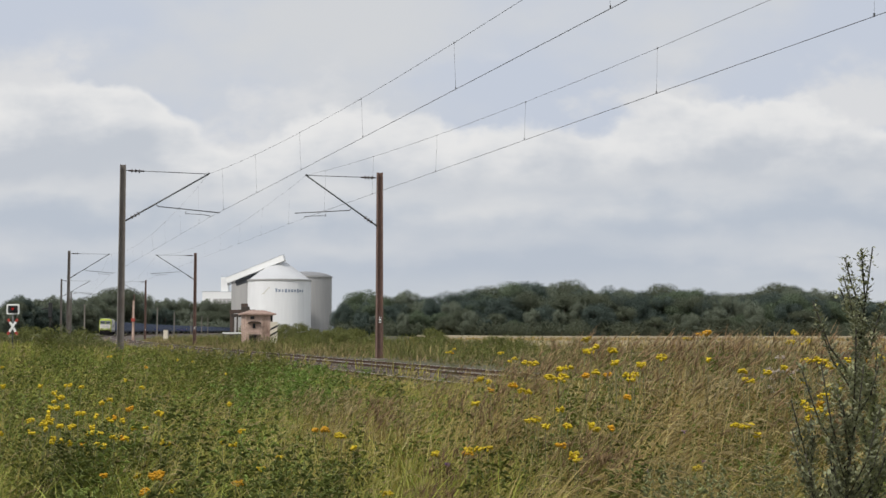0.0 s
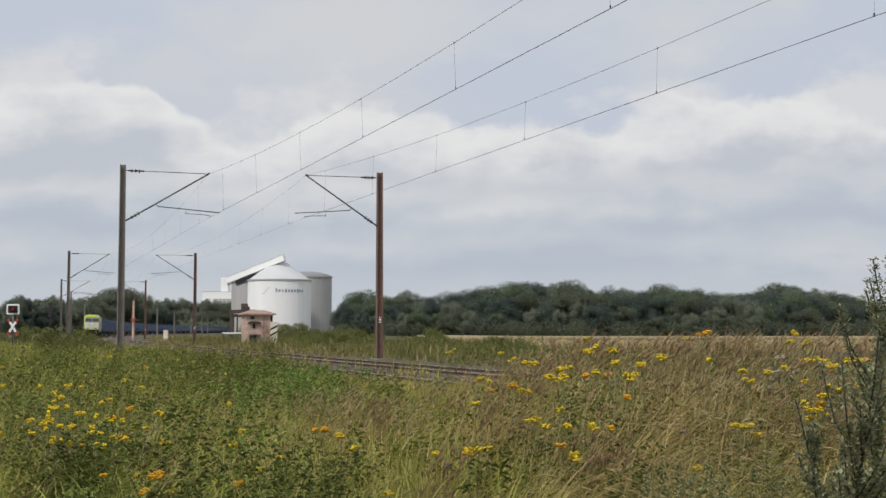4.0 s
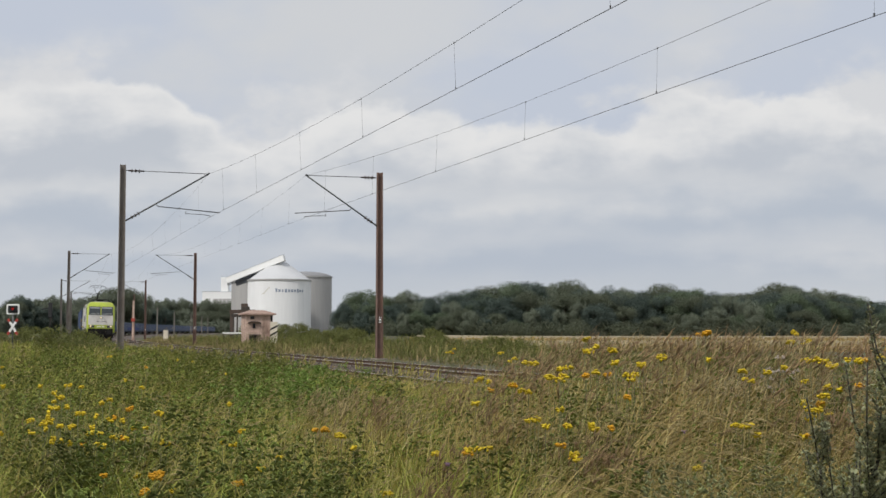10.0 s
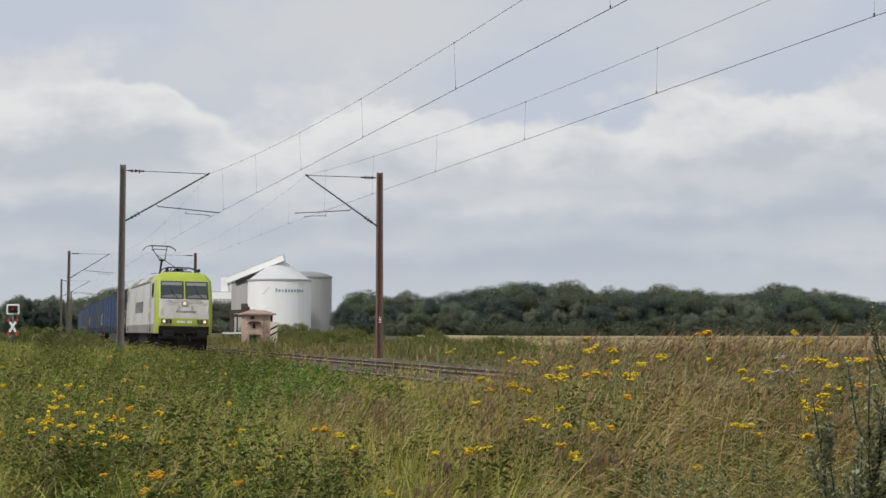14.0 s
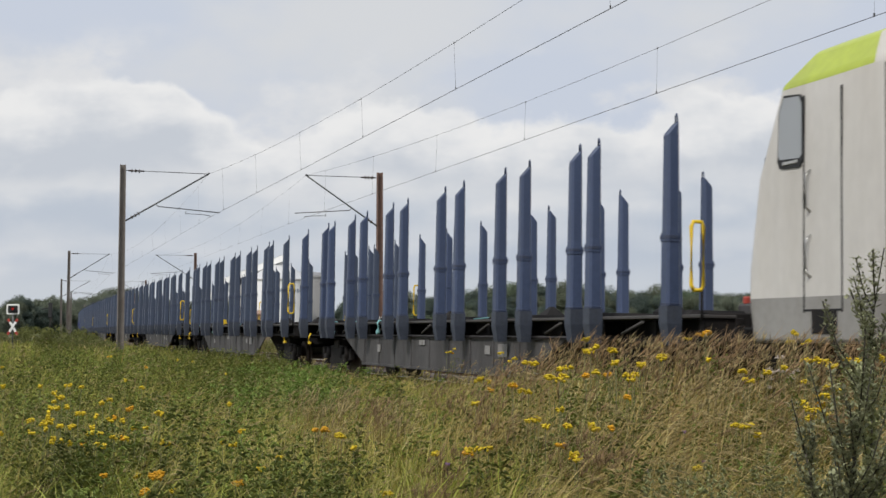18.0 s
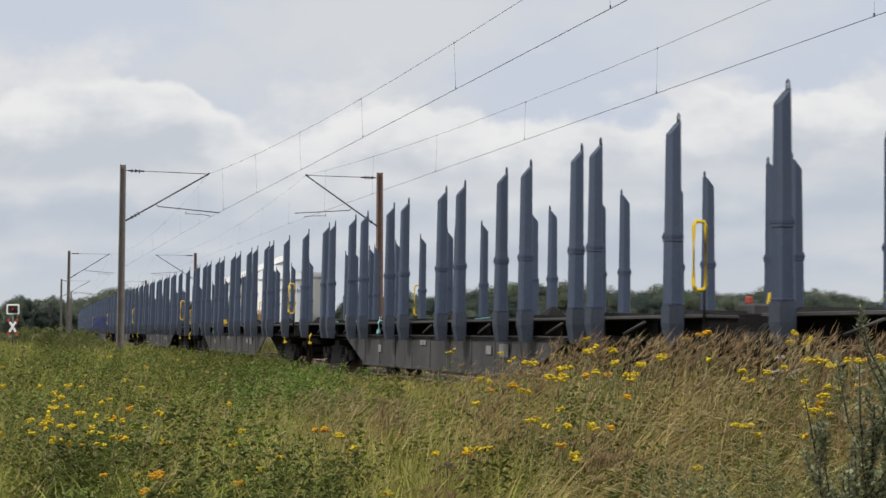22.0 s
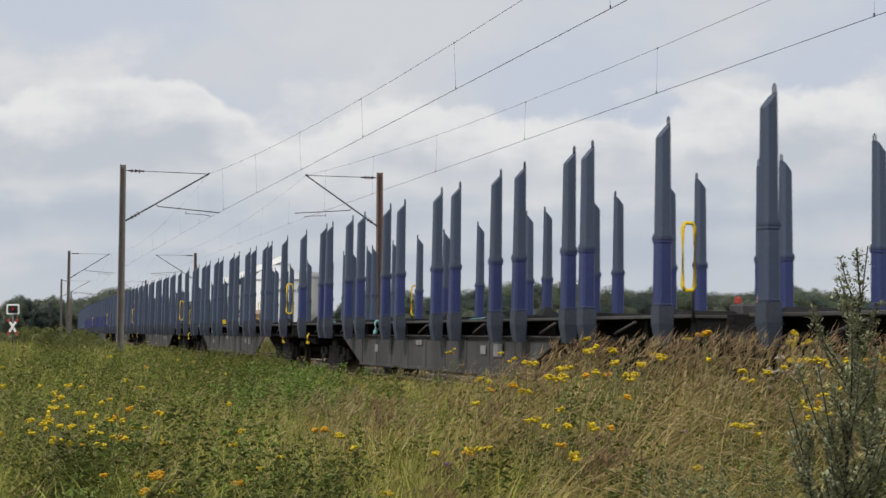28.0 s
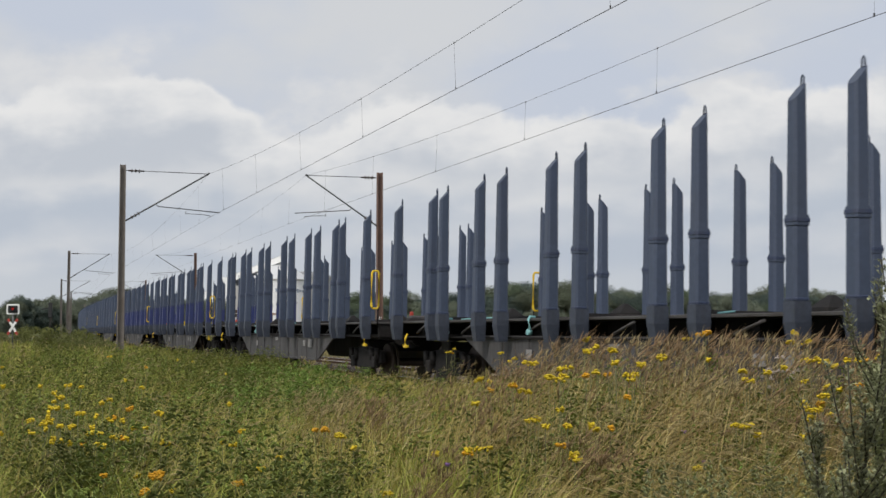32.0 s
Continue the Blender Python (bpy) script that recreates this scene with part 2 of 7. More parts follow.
def build_track(off, tag):
    track = thing("railway_track", "two rusty-sided steel rails on concrete sleepers in brown ballast", "railway track", "tracks", "structure")
    for side in (-1, 1):
        prof = [(-0.07, -0.16), (-0.07, -0.145), (-0.012, -0.12), (-0.012, -0.045), (-0.036, -0.03), (-0.036, 0.0), (0.036, 0.0), (0.036, -0.03), (0.012, -0.045), (0.012, -0.12), (0.07, -0.145), (0.07, -0.16)]
        vs, fs, mi = [], [], []
        ss = [-60 + i * 4.0 for i in range(100)] + [340 + i * 20 for i in range(39)]
        n = len(prof)
        for s in ss:
            for o, z in prof:
                vs.append(tuple(on_track(s, off + side * 0.753 + o, z + 0.02)))
        for j in range(len(ss) - 1):
            for k in range(n - 1):
                fs.append((j * n + k, j * n + k + 1, (j + 1) * n + k + 1, (j + 1) * n + k))
                mi.append(1 if k == 5 else 0)
        ob = raw("rail", vs, fs, [RAIL, RAILTOP], track)
        ob.data.polygons.foreach_set("material_index", mi)
    b = Build()
    b.prism([(-1.3, -0.23), (1.3, -0.23), (1.3, -0.15), (1.0, -0.13), (0.5, -0.13), (0.3, -0.155), (-0.3, -0.155), (-0.5, -0.13), (-1.0, -0.13), (-1.3, -0.15)], 1, -0.13, 0.13)
    first = part("sleeper", b, CONCRETE, track)
    s, k = 14.0, 0
    while k < 110:
        p, h = on_track(s, off), heading(s)
        m = pose(p.x, p.y, 0.055, 0, 0, math.degrees(h))
        if k == 0:
            first.matrix_basis = m
        else:
            shared("sleeper", first, track, m)
        s += 0.65
        k += 1


build_track(0.0, "near")
build_track(TRACK_GAP, "far")


def build_stones():
    """Loose stones on the ballast where it shows between the grasses."""
    rng = random.Random(4)
    vs, fs = [], []
    for _ in range(26000):
        s = 14 + 85 * rng.random() ** 1.2
        o = rng.uniform(-2.6, TRACK_GAP + 2.8)
        edge = max(0, -2.0 - o, o - TRACK_GAP - 2.0)
        p = on_track(s, o, -0.095 - edge * 0.17)
        r = rng.uniform(0.022, 0.05)
        i = len(vs)
        a = rng.random() * 6.28
        for k in range(4):
            q = a + k * 1.57 + rng.uniform(-0.4, 0.4)
            vs.append((p.x + r * math.cos(q), p.y + r * math.sin(q), p.z + rng.uniform(-0.005, 0.012)))
        vs.append((p.x + rng.uniform(-0.3, 0.3) * r, p.y + rng.uniform(-0.3, 0.3) * r, p.z + r * rng.uniform(0.7, 1.3)))
        fs += [(i + k, i + (k + 1) % 4, i + 4) for k in range(4)]
    tagged(raw("ballast_stones", vs, fs, BALLAST), "loose brown-grey crushed ballast stones between the sleepers", "ballast", kind="stuff")


build_stones()


# ---- masts, cantilevers and wires ----
HC, HM = 6.547, 8.849
LEFT = [(-14.70, 59.02), (-35.53, 122.62), (-55.92, 189.37), (-72.62, 252.46)]
RIGHT = [(-3.05, 61.99), (-24.21, 126.18), (-44.54, 193.58), (-64.5, 270.0)]


def build_mast(x, y, side, material, label):
    """A rolled steel mast with a cantilever that reaches side = +1 to the far side, -1 to the near side."""
    mast = thing("catenary_mast", label, "catenary mast", "masts along the line")
    s, off = chain_of(x, y)
    mast.matrix_basis = pose(x, y, 0, 0, 0, math.degrees(heading(s)))
    g = ground_z(x, y)
    top = HM
    b = Build()

    def h_section(f, t, d, z):
        """Outline of a rolled H profile: half depth f, half flange width d, half thickness t."""
        return [(-f, -d, z), (-f + 2 * t, -d, z), (-f + 2 * t, -t, z), (f - 2 * t, -t, z), (f - 2 * t, -d, z), (f, -d, z), (f, d, z), (f - 2 * t, d, z), (f - 2 * t, t, z), (-f + 2 * t, t, z), (-f + 2 * t, d, z), (-f, d, z)]
    b.loft([h_section(0.16, 0.012, 0.14, g - 0.1), h_section(0.125, 0.011, 0.125, top)])
    part("post", b, material, mast)
    b = Build()
    b.box((0, 0, g - 0.12), (0.7, 0.7, 0.35), 0.03)
    part("foundation", b, CONCRETE, mast, "grey concrete foundation block")
    d = abs(off - (TRACK_GAP if side < 0 else 0)) * side      # reach to the track's middle
    tip, base = (d * 0.98, 0, HC + 2.03), (0.14 * side, 0, HC - 0.28)
    knee = Vector(base).lerp(Vector(tip), 0.36)
    b = Build()
    b.tube([base, tip], 0.036, 8)
    part("diagonal_tube", b, TUBE, mast)
    b = Build()
    b.tube([(0.14 * side, 0, HM - 0.25), tip], 0.018, 6)
    part("top_stay", b, TUBE, mast)
    b = Build()
    over = d + 0.45 * side
    b.tube([knee, (knee.x + 0.1 * side, 0, knee.z - 0.12), (over, 0, HC + 0.22)], 0.024, 6)
    b.tube([(d * 0.72, 0, HC + 0.24), (d * 0.72, 0, HC + 0.10)], 0.016, 6)
    part("registration_tube", b, TUBE, mast)
    b = Build()
    b.tube([(d * 0.72, 0, HC + 0.14), (d * 0.9, 0, HC + 0.11), (d, 0, HC + 0.07), (d, 0, HC)], 0.016, 6)
    part("steady_arm", b, TUBE, mast)
    dirv = (Vector(tip) - Vector(base)).normalized()
    for o, dv in ((Vector(base) + dirv * 0.35, dirv), (Vector((0.40 * side, 0, HM - 0.26)), Vector((side, 0, 0)))):
        b = Build()
        for k in range(3):
            c = o + dv * (0.17 * k)
            b.cyl(c - dv * 0.025, c + dv * 0.03, 0.10, 0.055, 10)
        b.cyl(o - dv * 0.15, o + dv * 0.55, 0.035, n=8)
        part("insulator", b, INSUL, mast, "dark brown ribbed porcelain insulator")
    b = Build()
    b.cyl((d * 0.98, -0.10, HC + 2.05), (d * 0.98, 0.10, HC + 2.05), 0.04, n=8)
    part("clamp", b, TUBE, mast)
    h = heading(s)
    mid = Vector((x, y, 0)) + Vector((math.cos(h), math.sin(h), 0)) * d
    ends = Vector((mid.x, mid.y, HC)), Vector((x + math.cos(h) * d * 0.98, y + math.sin(h) * d * 0.98, HC + 2.03))
    if side > 0:
        return ends
    b = Build()
    b.box((0, -0.15, 1.9 + g), (0.10, 0.012, 0.28), 0.004)
    b.box((0, -0.157, 1.98 + g), (0.07, 0.003, 0.06), mi=1)
    b.box((0, -0.157, 1.84 + g), (0.07, 0.003, 0.06), mi=1)
    part("number_plate", b, [PLATE, WIRE], mast, "small white plate with dark bars")
    return ends


PLATE = mat("white_plate", (0.72, 0.72, 0.70), 0.5, var=0.1)
ROW_A = [build_mast(x, y, 1, MAST_GREY, "grey weathered steel catenary mast with a cantilever over the near track") for x, y in LEFT]
ROW_B = [build_mast(x, y, -1, MAST_BROWN, "rust-brown steel catenary mast with a cantilever over the far track") for x, y in RIGHT]


def build_wires(row, name_group, before):
    """The contact wire, and the messenger wire above it with droppers, from support to support; both go on past the camera."""
    line = thing("overhead_line", "dark copper contact wire hung by droppers from a messenger wire", "overhead wire", "overhead lines")
    sup = [before] + row
    cw = Build()
    cw.tube([p[0] for p in sup[:2]], 0.0068, 5)
    cw.tube([p[0] for p in sup[1:]], 0.0042, 5)
    part("contact_wire", cw, WIRE, line)
    mw = Build()
    pts, drops = [], []
    for (c0, m0), (c1, m1) in zip(sup, sup[1:]):
        for i in range(16):
            f = i / 16
            p = m0.lerp(m1, f)
            p.z -= 1.0 * 4 * f * (1 - f)
            pts.append(p)
        for k in range(9):
            f = (k + 0.5) / 9
            p, q = m0.lerp(m1, f), c0.lerp(c1, f)
            p.z -= 1.0 * 4 * f * (1 - f)
            drops.append((p, q))
    pts.append(sup[-1][1])
    mw.tube(pts[:17], 0.0050, 5)
    mw.tube(pts[16:], 0.0034, 5)
    part("messenger_wire", mw, WIRE, line)
    for k, (p, q) in enumerate(drops[:27]):
        b = Build()
        b.tube([p, q], 0.0028 if k < 9 else 0.0016, 4)
        b.box(q + Vector((0, 0, 0.03)), (0.02, 0.04, 0.05))
        b.box(p, (0.02, 0.04, 0.04))
        part("dropper", b, WIRE, line)


def extend(c0, via, m_z, length):
    """The support behind the camera, on the line from c0 through via."""
    d = (Vector(via) - c0).normalized()
    p = c0 + d * length
    return Vector((p.x, p.y, HC)), Vector((p.x, p.y, HC + m_z))


build_wires(ROW_A, "near", extend(ROW_A[0][0], (2.97, 20.51, HC), 2.03, 68))
build_wires(ROW_B, "far", extend(ROW_B[0][0], (7.41, 21.32, HC), 2.03, 68))


# ---- sky ----
def cloud_mat():
    m = bpy.data.materials.new("cloudy_sky")
    m.use_nodes = True
    n, l = m.node_tree.nodes, m.node_tree.links
    n.remove(n["Principled BSDF"])
    em = n.new("ShaderNodeEmission")
    l.new(em.outputs[0], n["Material Output"].inputs["Surface"])

    def math_(op, a, b=None, c=None, clamp=False):
        q = n.new("ShaderNodeMath")
        q.operation, q.use_clamp = op, clamp
        for i, v in enumerate((a, b, c)):
            if v is None:
                continue
            if isinstance(v, (int, float)):
                q.inputs[i].default_value = v
            else:
                l.new(v, q.inputs[i])
        return q.outputs[0]

    def step(v, lo, hi):
        q = n.new("ShaderNodeMapRange")
        q.interpolation_type = "SMOOTHSTEP"
        q.inputs[1].default_value, q.inputs[2].default_value = lo, hi
        l.new(v, q.inputs[0])
        return q.outputs[0]

    def noise_(sx, sy, scale, detail, rough=0.55, off=0.0, dist=0.0):
        c = n.new("ShaderNodeCombineXYZ")
        l.new(math_("MULTIPLY", U, sx), c.inputs[0])
        l.new(math_("MULTIPLY", W, sy), c.inputs[1])
        c.inputs[2].default_value = off
        t = n.new("ShaderNodeTexNoise")
        t.inputs["Scale"].default_value, t.inputs["Detail"].default_value = scale, detail
        t.inputs["Roughness"].default_value, t.inputs["Distortion"].default_value = rough, dist
        l.new(c.outputs[0], t.inputs["Vector"])
        return t.outputs["Fac"]

    tc = n.new("ShaderNodeTexCoord")
    sp = n.new("ShaderNodeSeparateXYZ")
    l.new(tc.outputs["Object"], sp.inputs[0])
    U = math_("MULTIPLY", math_("DIVIDE", sp.outputs[0], sp.outputs[1]), 0.96)
    W = math_("MULTIPLY", math_("DIVIDE", sp.outputs[2], sp.outputs[1]), 0.96)

    # outline of the highest bank by bearing
    uf = n.new("ShaderNodeMapRange")
    uf.inputs[1].default_value, uf.inputs[2].default_value = -0.36, 0.36
    l.new(U, uf.inputs[0])
    rp = n.new("ShaderNodeValToRGB")
    rp.color_ramp.interpolation = "B_SPLINE"
    tops = [(0.0, 0.176), (0.06, 0.182), (0.10, 0.196), (0.17, 0.200), (0.225, 0.160), (0.30, 0.132), (0.36, 0.168), (0.44, 0.172), (0.52, 0.146), (0.60, 0.168), (0.66, 0.150), (0.715, 0.178), (0.80, 0.176), (0.92, 0.168), (1.0, 0.16)]
    e = rp.color_ramp.elements
    while len(e) < len(tops):
        e.new(0.5)
    for k, (p, v) in enumerate(tops):
        e[k].position, e[k].color = p, (v, v, v, 1)
    l.new(uf.outputs[0], rp.inputs[0])

    def mixc(f, a, b):
        q = n.new("ShaderNodeMixRGB")
        for s, v in ((q.inputs[0], f), (q.inputs[1], a), (q.inputs[2], b)):
            if isinstance(v, (int, float)):
                s.default_value = v
            elif isinstance(v, tuple):
                s.default_value = (*v, 1)
            else:
                l.new(v, s)
        return q.outputs[0]

    def bank(below, top, grain, lumps, depth, light, shade, seed, soft=0.010, flat=2.4):
        """A bank of cloud over what is below: bright billowing tops that fade into a grey underside."""
        edge = math_("SUBTRACT", top, W)
        edge = math_("ADD", edge, math_("MULTIPLY", math_("SUBTRACT", noise_(1, 1.25, lumps, 3, 0.5, seed), 0.5), grain))
        fine = math_("ADD", edge, math_("MULTIPLY", math_("SUBTRACT", noise_(1, 1.3, lumps * 3.4, 5, 0.55, seed + 2), 0.5), grain * 0.42))
        streaks = math_("MULTIPLY", math_("SUBTRACT", noise_(1, flat, lumps * 0.9, 4, 0.5, seed + 5), 0.5), depth * 1.5)
        puffs = math_("MULTIPLY", math_("SUBTRACT", noise_(1, 1.3, lumps * 2.2, 3, 0.5, seed + 9), 0.5), depth * 0.45)
        lit = step(math_("ADD", math_("ADD", fine, streaks), puffs), depth, 0.0)
        return mixc(step(fine, -0.003, soft), below, mixc(lit, shade, light))

    veil = step(noise_(1, 1.6, 4.5, 5, 0.52, 14.0), 0.42, 0.68)          # thin cloud above
    col = mixc(veil, (0.555, 0.605, 0.70), (0.64, 0.658, 0.685))
    high = math_("ADD", math_("MULTIPLY", rp.outputs[0], 0.5), 0.118)
    col = mixc(math_("MULTIPLY", step(noise_(1, 1.5, 9, 5, 0.55, 77.0), 0.46, 0.62), step(math_("SUBTRACT", high, W), -0.02, 0.012)), col, (0.70, 0.71, 0.73))
    col = bank(col, rp.outputs[0], 0.060, 14, 0.062, (0.80, 0.80, 0.80), (0.545, 0.58, 0.635), 1.0)
    col = bank(col, math_("ADD", math_("MULTIPLY", rp.outputs[0], 0.35), 0.060), 0.060, 9, 0.045, (0.725, 0.732, 0.742), (0.495, 0.545, 0.62), 31.0, 0.028, 3.2)
    col = bank(col, 0.080, 0.055, 8, 0.042, (0.69, 0.70, 0.717), (0.49, 0.54, 0.617), 47.0, 0.032, 4.0)
    col = bank(col, 0.050, 0.036, 6, 0.040, (0.645, 0.665, 0.685), (0.54, 0.58, 0.635), 63.0, 0.040, 5.0)
    l.new(mixc(math_("MULTIPLY", step(W, 0.05, 0.012), 0.4), col, (0.59, 0.62, 0.655)), em.inputs["Color"])
    em.inputs["Strength"].default_value = 0.965
    return m


def build_sky():
    vs, fs = [], []
    R, nu, nw = 4300.0, 24, 14
    for j in range(nw):
        el = radians(-1.5 + 20.5 * j / (nw - 1))
        for i in range(nu):
            az = radians(-32 + 64 * i / (nu - 1))
            vs.append((R * math.sin(az) * math.cos(el), R * math.cos(az) * math.cos(el), R * math.sin(el)))
    fs = [(j * nu + i, j * nu + i + 1, (j + 1) * nu + i + 1, (j + 1) * nu + i) for j in range(nw - 1) for i in range(nu - 1)]
    ob = raw("sky_backdrop", vs, fs, cloud_mat(), smooth=True)
    ob.location.z = EYE
    return tagged(ob, "drifting white and grey summer clouds over pale blue", "sky", kind="structure")


CLOUDS = build_sky()


# ---- the train ----
LOCO_WHITE = mat("dirty_white_paint", (0.515, 0.497, 0.47), 0.42, var=0.07, scale=0.9, fine=9, bump=0.01, dirt=(0.40, 0.365, 0.31), dirt_amt=0.7, stretch=(1, 1, 0.55), streak=((0.24, 0.215, 0.19), 0.34))
LOCO_GREEN = mat("lime_green_paint", (0.345, 0.415, 0.045), 0.40, var=0.10, scale=1.2, fine=10, bump=0.01, dirt=(0.27, 0.29, 0.07), dirt_amt=0.6, streak=((0.17, 0.16, 0.08), 0.35))
LOCO_GREY = mat("grey_skirt_paint", (0.255, 0.248, 0.235), 0.55, var=0.12, scale=0.8, fine=12, bump=0.02, dirt=(0.12, 0.10, 0.08), dirt_amt=0.6, streak=((0.10, 0.085, 0.07), 0.6))
ROOF_GREY = mat("grimy_roof_paint", (0.42, 0.41, 0.39), 0.6, var=0.2, scale=0.6, fine=8, bump=0.02, dirt=(0.14, 0.12, 0.10), dirt_amt=0.7)
GRILLE = mat("grey_louvre_sheet", (0.24, 0.235, 0.22), 0.7, var=0.3, scale=3, fine=40, bump=0.1, dirt=(0.08, 0.07, 0.06), dirt_amt=0.6)
BLACK = mat("black_frame_steel", (0.011, 0.010, 0.010), 0.8, 0.0, var=0.35, scale=3, fine=30, dirt=(0.026, 0.021, 0.018), dirt_amt=0.6, spec=0.25)
SEAL = mat("black_rubber_seal", (0.015, 0.015, 0.016), 0.6, var=0.1)
GLASS = glass_mat("tinted_windscreen", (0.035, 0.042, 0.045), 0.04)
# near-black sheet, coloured as the unlit cab behind the open window
GLASS_D = mat("dark_cab_opening", (0.006, 0.006, 0.007), 0.9, var=0.1, bump=0, spec=0.05)
CONSOLE = mat("grey_cab_console", (0.125, 0.13, 0.13), 0.6, var=0.2, scale=3)
# the sky seen in the rear pane is put into this pale colour
GLASS_L = glass_mat("sky_toned_side_glass", (0.27, 0.285, 0.30), 0.12)
BLIND = mat("grey_sun_blind", (0.20, 0.21, 0.215), 0.7, var=0.08)
LENS = lamp_mat("headlight_lens_lit", (0.95, 0.78, 0.48), 0.34)
LENS_OFF = glass_mat("dark_lamp_lens", (0.10, 0.10, 0.11), 0.1)
CHROME = mat("bare_steel", (0.45, 0.44, 0.42), 0.35, 0.8, var=0.1)
LETTER = mat("dark_grey_lettering", (0.075, 0.075, 0.08), 0.5, var=0.1)
LETTER_W = mat("white_lettering", (0.75, 0.76, 0.70), 0.5, var=0.08)
STAKE = mat("blue_grey_stake_paint", (0.043, 0.058, 0.095), 0.5, var=0.16, scale=1.5, fine=18, bump=0.03, dirt=(0.075, 0.075, 0.085), dirt_amt=0.4, rnd=0.10)
STAKE_NEW = mat("fresh_blue_stake_paint", (0.042, 0.060, 0.116), 0.45, var=0.14, scale=1.5, fine=18, bump=0.03, dirt=(0.06, 0.07, 0.11), dirt_amt=0.4, rnd=0.10)
STAKE_BLUE = mat("deep_blue_stake_paint", (0.021, 0.030, 0.105), 0.45, var=0.16, scale=1.5, fine=18, bump=0.03, dirt=(0.05, 0.05, 0.08), dirt_amt=0.4, rnd=0.10)
SOCKET = mat("grimy_stake_socket", (0.040, 0.048, 0.068), 0.62, var=0.25, scale=3, fine=25, dirt=(0.030, 0.026, 0.024), dirt_amt=0.85)
COLLAR = mat("dark_blue_collar_paint", (0.030, 0.042, 0.085), 0.5, var=0.2, scale=4, fine=30, dirt=(0.05, 0.05, 0.06), dirt_amt=0.5)
# lighter than the frame steel: light on the top flange is in this grey
LIP = mat("lit_grey_deck_edge", (0.064, 0.060, 0.058), 0.65, 0.1, var=0.3, scale=1.5, fine=20, dirt=(0.035, 0.028, 0.024), dirt_amt=0.8)
BED = mat("dark_wagon_steel", (0.010, 0.009, 0.009), 0.8, 0.0, var=0.35, scale=1.5, fine=20, dirt=(0.022, 0.017, 0.015), dirt_amt=0.7, spec=0.2)
BELLY = mat("grimy_grey_sill", (0.062, 0.059, 0.060), 0.7, 0.0, var=0.4, scale=2.4, fine=16, dirt=(0.024, 0.020, 0.019), dirt_amt=0.9, stretch=(1, 1, 0.25))
YELLOW = mat("yellow_safety_paint", (0.62, 0.42, 0.015), 0.5, var=0.12)
TEAL = mat("turquoise_ratchet", (0.20, 0.42, 0.43), 0.5, var=0.15)
WHEEL = mat("brown_wheel_steel", (0.060, 0.045, 0.036), 0.6, 0.4, var=0.3)
NOTICE = mat("faded_notice_paint", (0.24, 0.235, 0.23), 0.7, var=0.3, scale=6, dirt=(0.1, 0.08, 0.07), dirt_amt=0.8)
PALE_LIME = mat("faded_lime_paint", (0.46, 0.52, 0.17), 0.5, var=0.2)
RED = mat("red_paint", (0.34, 0.05, 0.035), 0.5, var=0.15)

LV = [(1.05, 1.485, 1.31, 8.78, 8.62, 0.8), (1.46, 1.49, 1.32, 8.86, 8.68, 0.78), (1.545, 1.49, 1.32, 8.87, 8.69, 0.77), (1.87, 1.49, 1.31, 8.88, 8.68, 0.76),
      (2.9, 1.49, 1.29, 8.68, 8.5, 0.84), (3.85, 1.47, 1.27, 8.28, 8.09, 0.87), (3.91, 1.46, 1.25, 8.24, 8.07, 2.47), (4.25, 1.22, 1.08, 7.9, 7.8, 2), (4.36, 0.98, 0.92, 7.66, 7.45, 1.65)]


def lv(z):
    for a, b in zip(LV, LV[1:]):
        if a[0] <= z <= b[0]:
            f = (z - a[0]) / (b[0] - a[0])
            return [p + (q - p) * f for p, q in zip(a, b)]
    return list(LV[-1])


def ring(z, grow=0.0):
    _, w, wf, yf, yc, g = lv(z)
    w, wf, yf = w + grow, wf + grow, yf + grow
    r = g - 0.9 if z > 3.9 else g           # the green of the rear roof is shorter
    return [(w, yc, z), (w, yc - g, z), (w, -yc + r, z), (w, -yc, z), (wf, -yf, z), (-wf, -yf, z), (-w, -yc, z), (-w, -yc + r, z), (-w, yc - g, z), (-w, yc, z), (-wf, yf, z), (wf, yf, z)]


def slab_front(end, us, z0, z1, lift=0.012, inset=0.0):
    """A thin panel on the front (end = 1) or rear (-1) face; us are shares of its half width at the bottom and top."""
    b = Build()
    rows = []
    for l in (0.0, lift):
        pts = []
        for z, (u0, u1) in ((z0, us[0]), (z1, us[1])):
            q = lv(z)
            pts.append([(u * q[2] * end, end * (q[3] + l), z) for u in (u0, u1)])
        rows.append([pts[0][0], pts[0][1], pts[1][1], pts[1][0]])
    return b.loft(rows)


